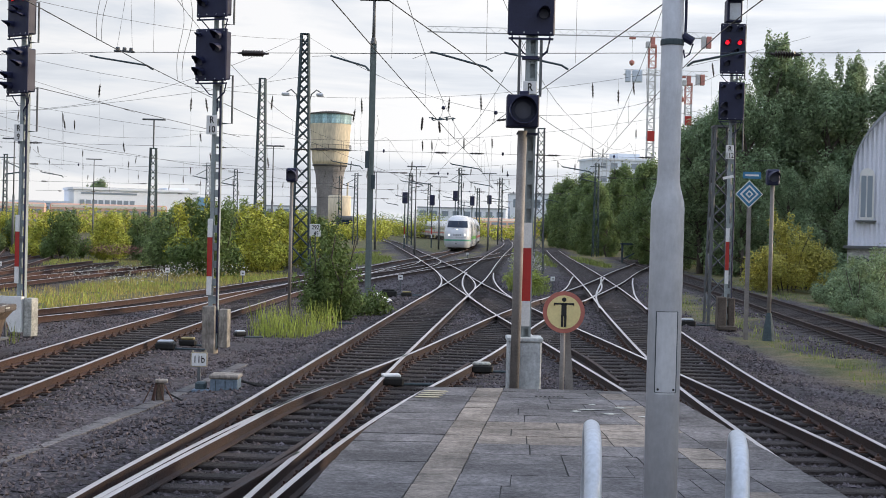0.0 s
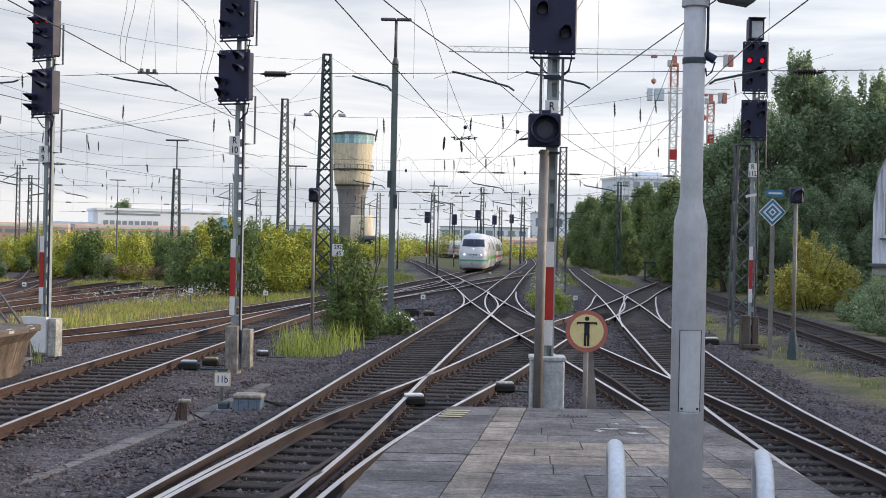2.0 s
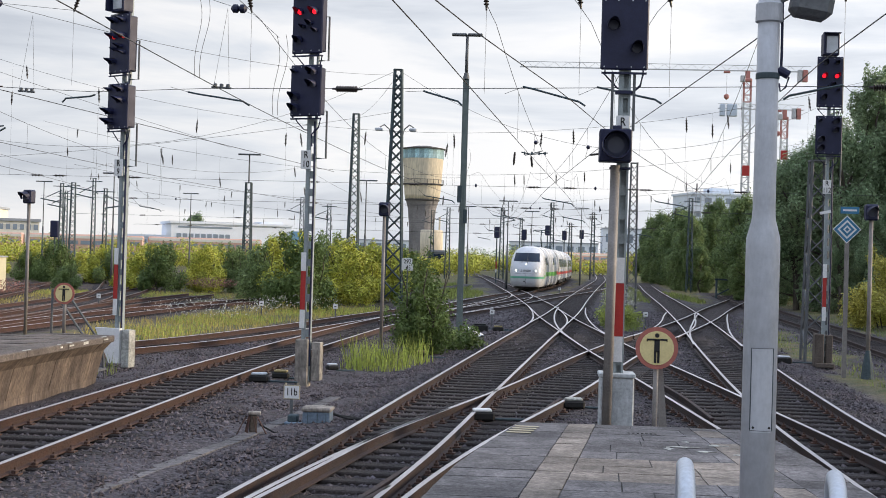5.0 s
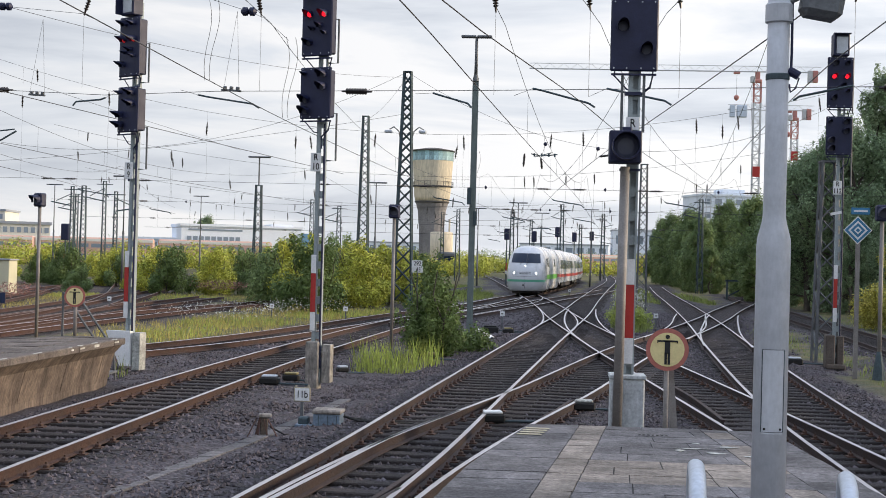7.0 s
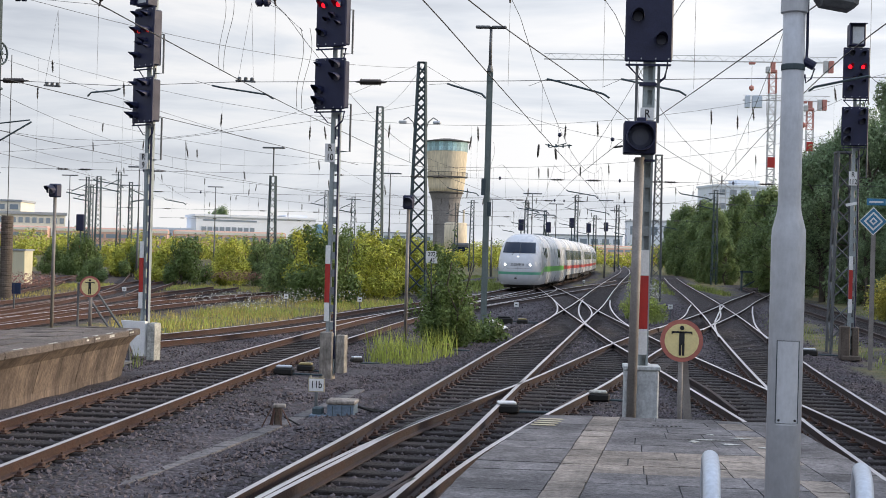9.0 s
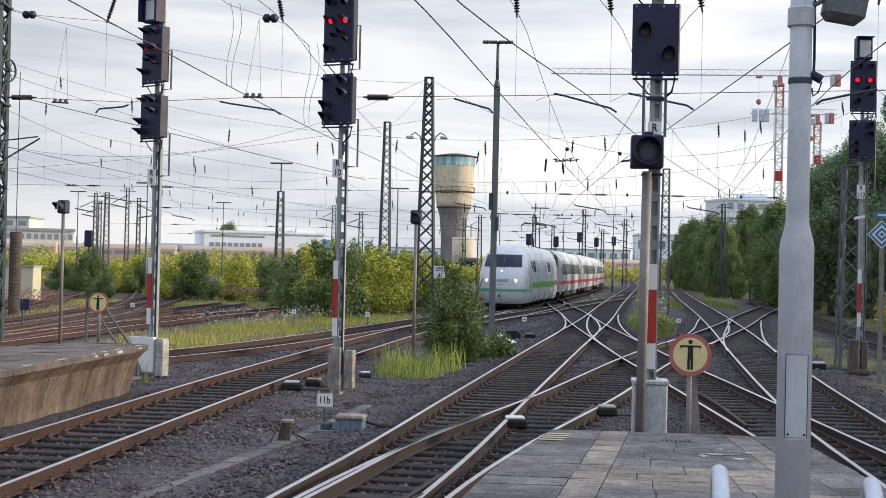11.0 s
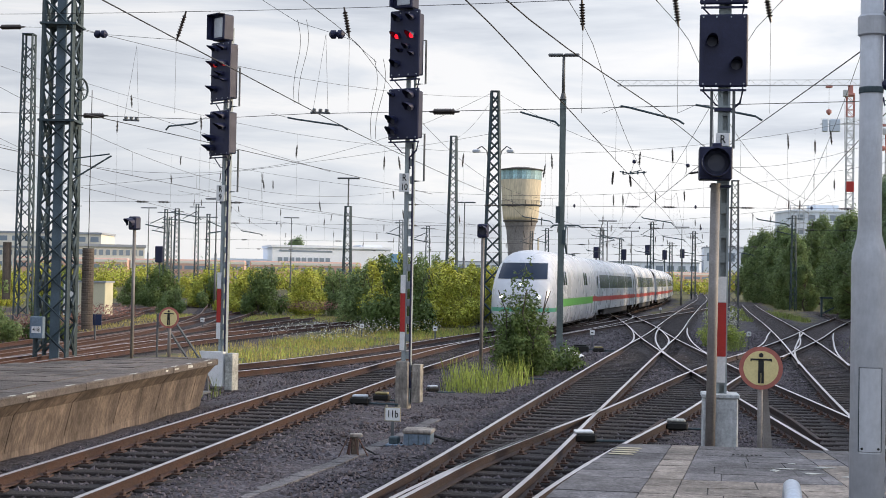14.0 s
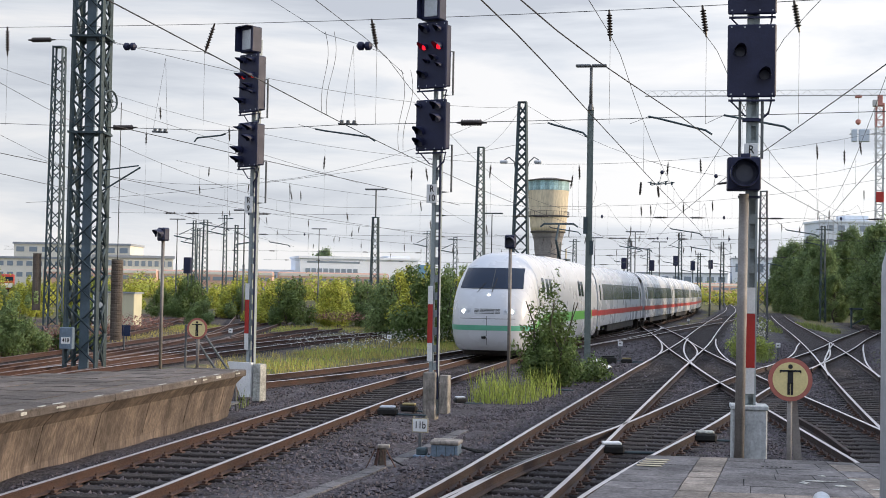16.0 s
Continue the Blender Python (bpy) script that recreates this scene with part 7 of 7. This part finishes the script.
# ---------------------------------------------------------------- plants
M_LEAF = [mat("bush_leaf", (0.50, 0.48, 0.075), (0.25, 0.30, 0.055), 0.9, 0.65, 0, 0, 6, 0.3, island=0.55, trans=0.15, spec=0.25),
          mat("dark_tree_leaf", (0.27, 0.34, 0.19), (0.17, 0.25, 0.14), 0.4, 0.6, 0, 0, 3, 0.3, island=0.45, trans=0.4, spec=0.25),
          mat("green_tree_leaf", (0.22, 0.29, 0.11), (0.12, 0.18, 0.08), 0.4, 0.6, 0, 0, 3, 0.3, island=0.4, trans=0.42, spec=0.25),
          mat("yellowing_leaf", (0.54, 0.48, 0.12), (0.36, 0.36, 0.10), 0.8, 0.65, 0, 0, 6, 0.3, island=0.4, trans=0.4, spec=0.2)]
M_SHRUB = mat("dark_shrub_leaf", (0.14, 0.195, 0.06), (0.08, 0.125, 0.04), 0.9, 0.65, 0, 0, 6, 0.3, island=0.45, trans=0.22, spec=0.25)
M_BARK = mat("grey_bark", (0.10, 0.085, 0.07), (0.06, 0.05, 0.042), 3, 0.9, 0, 0.4, 20)
M_GRASSY = mat("yellow_grass", (0.50, 0.41, 0.13), (0.34, 0.30, 0.09), 1.0, 0.8, 0, 0, 6, 0.3, island=0.4, trans=0.3)
M_TUFT = mat("bright_green_grass", (0.38, 0.44, 0.10), (0.28, 0.34, 0.075), 1.0, 0.8, 0, 0, 6, 0.3, island=0.4, trans=0.3)
M_GRASSG = mat("green_grass", (0.25, 0.30, 0.085), (0.17, 0.21, 0.06), 1.0, 0.8, 0, 0, 6, 0.3, island=0.4, trans=0.3)
M_PETAL = mat("white_petal", (0.75, 0.75, 0.70), None, 3, 0.8, 0, 0)
M_FLOWERRED = mat("pinkish_seed_heads", (0.30, 0.16, 0.14), (0.22, 0.11, 0.09), 3, 0.8, 0, 0, island=0.4)


def leaves(rng, blobs, n, size, corners=4):
    """Bent leaf shapes through the shells of several lobes: vertices and faces."""
    blobs = np.array(blobs, float)
    vol = blobs[:, 3] * blobs[:, 4] * blobs[:, 5]
    idx = rng.choice(len(blobs), n, p=(vol ** 0.75) / (vol ** 0.75).sum())
    d = rng.normal(size=(n, 3))
    d /= np.linalg.norm(d, axis=1)[:, None]
    r = (0.45 + 0.55 * rng.random(n) ** 0.5) * (1 + 0.22 * rng.normal(size=n) * 0.6)
    c = blobs[idx, :3] + d * r[:, None] * blobs[idx, 3:]
    nrm = d * 1.15 + rng.normal(size=(n, 3)) * 0.5 + np.array([0, 0, 0.25])
    nrm /= np.linalg.norm(nrm, axis=1)[:, None]
    a = np.cross(nrm, rng.normal(size=(n, 3)))
    a /= np.linalg.norm(a, axis=1)[:, None] + 1e-9
    b = np.cross(nrm, a)
    s = size * (0.55 + 0.9 * rng.random(n))[:, None]
    w = 0.42 if corners == 4 else 0.80
    P = np.stack([c - a * s, c + b * s * w + nrm * s * 0.12, c + a * s, c - b * s * w + nrm * s * 0.12], 1)
    keep = c[:, 2] > 0.02
    P = P[keep][:, :corners]
    F = np.arange(len(P) * corners).reshape(-1, corners)
    return P.reshape(-1, 3), F


def leaf_mesh(name, rng, blobs, n, size, material, corners=4):
    P, F = leaves(rng, blobs, n, size, corners)
    me = bpy.data.meshes.new(name)
    me.from_pydata(P.tolist(), [], F.tolist())
    me.materials.append(material)
    return me


def limb(bm, a, b, r0, r1, rng, n=6):
    a, b = Vector(a), Vector(b)
    k = 4
    pts = [a.lerp(b, i / k) + Vector((rng.normal(), rng.normal(), 0)) * 0.04 * (b - a).length * (0 < i < k) for i in range(k + 1)]
    for i in range(k):
        rod(bm, pts[i], pts[i + 1], r0 + (r1 - r0) * i / k, r0 + (r1 - r0) * (i + 1) / k, n)


def bush(seed, w, h, n, size, material, label, cone=False):
    rng = np.random.default_rng(seed)
    t = thing("bush", label, "bush", "bushes")
    blobs = []
    for k in range(24):
        a, r = rng.random() * 6.28, w * 0.42 * rng.random() ** 0.5
        z = h * (0.14 + 0.66 * rng.random() * (1 - (r / (w * 0.5)) ** 2))
        q = w * rng.uniform(0.08, 0.19)
        blobs.append((r * math.cos(a), r * math.sin(a), z, q, q, q * rng.uniform(0.9, 1.7)))
    if cone:
        blobs = []
        for k in range(30):
            a, f = k * 2.4 + rng.normal() * 0.3, (k + 0.5) / 30
            r = w * (0.06 + 0.44 * f ** 0.8)
            top = h * (1.02 - 0.80 * f ** 0.75) * rng.uniform(0.72, 1.06)
            for j in range(5):
                g = 0.25 + 0.75 * j / 4
                q = w * rng.uniform(0.055, 0.10) * (1.45 - 1.0 * g)
                blobs.append((r * g * math.cos(a), r * g * math.sin(a), top * g + rng.normal() * 0.05, q * 1.3, q * 1.3, q * 2.2))
    for k in range(2 if cone else 9):
        a, r = rng.random() * 6.28, w * (0.12 if cone else 0.34) * rng.random()
        blobs.append((r * math.cos(a), r * math.sin(a), h * rng.uniform(0.72, 0.95), w * 0.05, w * 0.05, h * 0.13))
    mesh_part("crown", leaf_mesh("crown", rng, blobs, n, size, material, 3), None, t)
    for k in range(5):
        bm = B()
        a = rng.random() * 6.28
        limb(bm, (0.08 * w * math.cos(a), 0.08 * w * math.sin(a), -0.3), (0.3 * w * math.cos(a), 0.3 * w * math.sin(a), h * 0.75), 0.035, 0.012, rng)
        part("stem", bm, M_BARK, t)
    return t


def tree(seed, w, h, n, size, material, label, bare=0.12):
    rng = np.random.default_rng(seed)
    t = thing("tree", label, "tree", "trees")
    bm = B()
    limb(bm, (0, 0, -0.4), (rng.normal() * 0.2, rng.normal() * 0.2, h * 0.86), 0.02 * h, 0.03, rng, 8)
    blobs = []
    for k in range(20):
        f = bare + (0.97 - bare) * (k + rng.random()) / 20
        a = k * 2.4 + rng.normal() * 0.4
        spread = w * 0.5 * (math.sin(math.pi * min(1, 0.16 + 0.80 * f)) ** 0.8) * rng.uniform(0.55, 1.0)
        z = h * f
        tip = (spread * math.cos(a), spread * math.sin(a), z)
        limb(bm, (0, 0, z * 0.72), tip, 0.008 * h, 0.02, rng)
        q = w * rng.uniform(0.07, 0.15)
        blobs.append((tip[0] * 0.85, tip[1] * 0.85, z, q, q, q * rng.uniform(1.0, 2.1)))
        blobs.append((tip[0] * 0.45, tip[1] * 0.45, z + 0.02 * h, q, q, q * 1.1))
    for k in range(9):
        blobs.append((rng.normal() * w * 0.13, rng.normal() * w * 0.13, h * rng.uniform(0.80, 1.0), w * 0.035, w * 0.035, h * 0.075))
    part("trunk", bm, M_BARK, t)
    mesh_part("crown", leaf_mesh("crown", rng, blobs, n, size, material, 3), None, t)
    return t


def scatter(protos, places):
    """Copies of the first of a kind, turned and sized."""
    used = set()
    rng = random.Random(11)
    for k, (x, y, s) in enumerate(places):
        pr = protos[k % len(protos)]
        q = reach(y)
        s *= q
        m = pose(x * q, y * q, -0.22, 0, 0, rng.uniform(0, 360)) @ Matrix.Diagonal((s * rng.uniform(0.9, 1.15), s * rng.uniform(0.9, 1.15), s, 1))
        if k % len(protos) not in used:
            used.add(k % len(protos))
            pr.matrix_basis = m
        else:
            o = copy_thing(pr, Matrix.Identity(4))
            o.matrix_basis = m


BUSH_LABEL = "dense yellow-green bush at the edge of the tracks"
bushes = [bush(20 + k, 3.8, 3.6, 9000, 0.096, (M_LEAF[0], M_LEAF[2], M_LEAF[0], M_SHRUB, M_LEAF[2], M_LEAF[0])[k], BUSH_LABEL if k % 2 == 0 else "dense green bush at the edge of the yard") for k in range(6)]
rb = random.Random(2)
places = [(-12.7, 70, 1.02), (-13.6, 76, 0.9), (-9.6, 72, 0.8), (-10.9, 63.5, 1.0), (-14.4, 73, 1.0), (-10.4, 77, 1.05), (-9.0, 79, 0.95), (-11.6, 80, 1.1), (-21.0, 86, 0.85), (-23.2, 84, 0.85), (-19.4, 88, 0.9), (-17.6, 90, 1.0), (-25.5, 88, 0.8),
          (-22.2, 44.5, 0.62), (-24.2, 46, 0.7), (-21.3, 47.5, 0.5), (-29.3, 84, 0.5), (-37, 88, 0.5), (-28, 92, 0.6)]
for k in range(38):
    y = rb.uniform(88, 128)
    x = rb.uniform(-62, -9) * y / 110
    far = 1.5 if x / y < -0.27 else 1.0
    places.append((x * far, y * far, rb.uniform(0.5, 0.88)))
places += [(-17 - 4 * rb.random() * k ** 0.5, 130 + 4 * k, rb.uniform(0.9, 1.2)) for k in range(12)]
places += [(rb.uniform(-55, -31), rb.uniform(92, 120), rb.uniform(0.6, 0.95)) for k in range(15)]
scatter(bushes, places)

b = bush(41, 2.5, 3.15, 15000, 0.060, M_SHRUB, "dark green leafy bush with upright shoots between tracks", True)
b.matrix_basis = pose(-3.1, 38.4, -0.2, 0, 0, 40)
b = bush(43, 1.4, 0.7, 1800, 0.06, M_SHRUB, "low dark green scrub beside the bush")
b.matrix_basis = pose(-2.1, 40.2, -0.2)

midtrees = [tree(60 + k, 6.5, 9.6, 20000, 0.140, M_LEAF[2], "leafy green tree in the row beside the line", 0.06) for k in range(3)]
tm = random.Random(6)
mp = []
for k in range(26):
    y = 100 + 4.2 * k + tm.uniform(-3, 3)
    mp.append((13.6 + 0.028 * (y - 100) + tm.uniform(0, 2.0) + (2.5 if y < 125 else 0), y, tm.choice((0.45, 0.6, 0.7, 0.82, 0.9))))
for k in range(11):
    y = 110 + 9 * k
    mp.append((19.5 + tm.uniform(0, 6), y, tm.choice((0.62, 0.76, 0.82, 0.88)) * (1.0 if y < 160 else 1.2)))
scatter(midtrees, mp)
bigtrees = [tree(80 + k, (6.6, 7.5, 9.0)[k], (16.0, 14.0, 12.5)[k], (29000, 31000, 33000)[k], 0.122, M_LEAF[1], "tall dark leafy tree behind the signals", 0.05) for k in range(3)]
scatter(bigtrees, [(21.1, 88, 0.93), (23.0, 90, 1.0), (24.4, 87, 0.96), (26.0, 88, 0.86), (28.3, 86, 0.94), (16.6, 88, 0.76), (18.9, 92, 0.74), (30.5, 84, 0.97), (18.9, 86, 0.92), (24.6, 97, 0.85),
                   (33, 80, 1.0), (36, 76, 1.1), (16.2, 96, 0.5), (17.9, 100, 0.72), (26.5, 94, 1.0), (18.0, 82, 0.36), (19.9, 79, 0.45), (22.5, 78, 0.5), (26, 79, 0.42), (20.6, 104, 0.8)])
# added trees out of view; they shade the platform and near tracks
shadetrees = [tree(90, 9.0, 16.0, 9000, 0.26, M_LEAF[1], "added tree out of view that shades the near tracks", 0.05)]
scatter(shadetrees, [(29, 12, 1.2), (30, 4, 1.3)] + [(22.5 + 0.8 * (k % 2), 9 + 4.2 * k, 0.46) for k in range(10)])
yb = [bush(51 + k, 3.9, 3.8, 12000, 0.075, M_LEAF[3], "yellowing bush beside the siding") for k in range(1)]
scatter(yb, [(15.9, 63, 0.95), (17.6, 66, 0.8)])
db = [bush(55 + k, 3.6, 2.6, 11000, 0.07, M_LEAF[1], "soft green scrub in front of the shed") for k in range(2)]
scatter(db, [(14.6, 47.5, 0.75), (16.0, 50, 0.85), (14.0, 44.5, 0.42), (17.2, 56.3, 0.7), (19.5, 56, 0.8), (13.4, 41, 0.3), (18.5, 70, 1.3), (15.5, 54, 0.5)])
mb = bush(58, 2.1, 1.75, 5000, 0.05, M_TUFT, "pale flowering weed between the tracks")
mb.matrix_basis = pose(3.55, 58, -0.25)


def blades(name, label, material, spots, n, h, seed, width=0.012):
    """Grass blades, beyond count: bent strips in oval patches of (x, y, rx, ry)."""
    rng = np.random.default_rng(seed)
    area = np.array([s[2] * s[3] for s in spots])
    i = rng.choice(len(spots), n, p=area / area.sum())
    sp = np.array(spots)[i]
    a, r = rng.random(n) * 6.283, rng.random(n) ** 0.5
    x, y = sp[:, 0] + sp[:, 2] * r * np.cos(a), sp[:, 1] + sp[:, 3] * r * np.sin(a)
    ok = line_distance(x, y) > 1.15
    x, y = x[ok], y[ok]
    n = len(x)
    hh = h * (0.4 + 0.8 * rng.random(n))
    t = rng.random(n) * 6.283
    dx, dy = np.cos(t) * width, np.sin(t) * width
    lx, ly = rng.normal(size=n) * 0.22 * hh, rng.normal(size=n) * 0.22 * hh
    z0 = np.full(n, -0.3)
    P = np.stack([np.stack([x - dx, y - dy, z0], 1), np.stack([x + dx, y + dy, z0], 1), np.stack([x + lx * 0.4 + dx * 0.8, y + ly * 0.4 + dy * 0.8, z0 + hh * 0.6], 1),
                  np.stack([x + lx, y + ly, z0 + hh + 0.1], 1), np.stack([x + lx * 0.4 - dx * 0.8, y + ly * 0.4 - dy * 0.8, z0 + hh * 0.6], 1)], 1)
    F = np.arange(n * 5).reshape(-1, 5)
    me = bpy.data.meshes.new(name)
    me.from_pydata(P.reshape(-1, 3).tolist(), [], F.tolist())
    me.materials.append(material)
    ob = new(name, me)
    return tagged(ob, label, "grass", kind="stuff")


blades("tall_grass", "tall bright green grass tuft beside the bush", M_TUFT, [(-3.75, 33.3, 0.8, 1.2), (-2.9, 34.6, 0.4, 0.8), (-4.3, 32.4, 0.3, 0.5)], 430, 0.72, 1, 0.008)
blades("dry_grass", "dry yellow grass strip between the tracks", M_GRASSY, [(-12.5, 41, 1.8, 4), (-12.6, 48, 3.0, 6), (-11.5, 56, 3.2, 7), (-10, 66, 2.5, 6), (-13.2, 68, 3, 5), (-22, 82, 8, 6), (-26, 70, 4, 8), (-21.5, 50, 2.0, 6), (-32, 78, 6, 6), (-21, 66, 2, 8), (-27, 58, 3, 8)], 22000, 0.20, 2, 0.012)
blades("green_grass", "fresh green grass among dry stalks between the tracks", M_TUFT, [(-12.2, 44, 1.4, 4), (-12.0, 53, 2.2, 4), (-10.2, 63, 1.6, 5), (-24, 80, 6, 5), (-8.2, 66, 1.0, 6)], 6000, 0.24, 21, 0.012)
blades("weeds", "green weeds and grass beside the siding", M_GRASSG, [(8.9, 32, 1.0, 6), (9.2, 45, 1.2, 8), (8.6, 24, 0.9, 5), (13, 40, 1.4, 10), (9.5, 60, 1.5, 8), (14.5, 70, 2, 14), (7.9, 52, 0.8, 6)], 6500, 0.10, 3, 0.016)
blades("track_weeds", "small green weeds at the platform end", M_GRASSG, [(0.2, 15.6, 0.6, 0.5), (0.75, 16.5, 0.3, 1.2), (2.2, 16.2, 0.25, 1.0), (-9.3, 29.4, 0.25, 0.5), (3.6, 57.5, 0.8, 4), (5.1, 24.5, 0.1, 2)], 700, 0.42, 4, 0.01)
blades("far_grass", "green grass verge far along the line", M_GRASSG, [(-6, 105, 2, 14), (-9, 130, 3, 20), (9.5, 150, 1.2, 30), (8, 110, 0.8, 14), (12.2, 120, 1.0, 20)], 9000, 0.3, 6, 0.03)


def flowers(name, label, spots, n, h, material, seed, size):
    rng = np.random.default_rng(seed)
    blobs = [(x, y, h * 0.75 - 0.3, rx, ry, h * 0.3) for x, y, rx, ry in spots]
    me = leaf_mesh(name, rng, blobs, n, size, material)
    return tagged(new(name, me), label, "flowers", kind="stuff")


flowers("wild_flowers", "small white wild flowers above dry grass", [(-12.2, 52, 2.6, 6), (-10.6, 60, 2, 6), (3.55, 57.6, 0.7, 0.9)], 900, 1.0, M_PETAL, 9, 0.032)
flowers("weed_flowers", "pale flower heads on the tall weed between tracks", [(3.55, 57.6, 0.8, 0.6)], 900, 1.9, M_PETAL, 19, 0.03)
flowers("seed_heads", "reddish seed heads in the weeds", [(-22.5, 50, 1.2, 3), (-20.5, 86, 2, 2), (-26.0, 64, 2, 3)], 2500, 1.2, M_FLOWERRED, 10, 0.05)


def far_wood(name, label, y, xa, xb, h, n, seed, material):
    """A far line of woods at the horizon."""
    rng = np.random.default_rng(seed)
    blobs = []
    x = xa
    while x < xb:
        s = rng.uniform(0.6, 1.2)
        blobs.append((x, y + rng.normal() * 8, h * s * 0.5, h * 0.7, 5, h * s * 0.5))
        x += h * 0.8
    tagged(new(name, leaf_mesh(name, rng, blobs, n, h * 0.055, material)), label, "woods", kind="stuff")


far_wood("far_woods", "far dark line of trees on the horizon", 520, -330, 330, 8, 36000, 12, M_LEAF[1])
far_wood("hedge", "hedge of bushes along the far tracks", 215, -100, -8, 4.0, 26000, 13, M_LEAF[0])
far_wood("far_hedge", "distant yellow-green hedge beyond the curve", 330, -40, 40, 5.0, 20000, 14, M_LEAF[0])
# a single crown above the roofs
ft = tree(95, 14, 17.5, 9000, 0.35, M_LEAF[1], "single far tree above the office roofs", 0.55)
ft.matrix_basis = pose(-142, 560, -0.3)


# ---------------------------------------------------------------- motion
def motions():
    """The train comes along the arrival track at a steady pace."""
    line = LINE["arrival"]
    rows = [[] for _ in cars]
    for k in range(33):
        t = k * 0.5
        s = line.s_of_y(float(np.interp(t, NOSE_T, NOSE_Y)))
        for i, (car, length, b0, b1) in enumerate(cars):
            p, q = line.at(s + b0), line.at(s + b1)
            d = (q - p) / np.linalg.norm(q - p)
            o = p - d * b0
            rows[i].append((t, pose(o[0], o[1], 0, 0, 0, math.degrees(math.atan2(-d[0], d[1])))))
            s += length
    for (car, *_), r in zip(cars, rows):
        walk(car, r)


NOSE_T = [0.0, 1.5, 3.5, 7.0, 9.0, 12.5, 14.5, 16.0]
NOSE_Y = [150.0, 140.5, 128.5, 106.5, 94.0, 71.5, 58.4, 47.8]
motions()
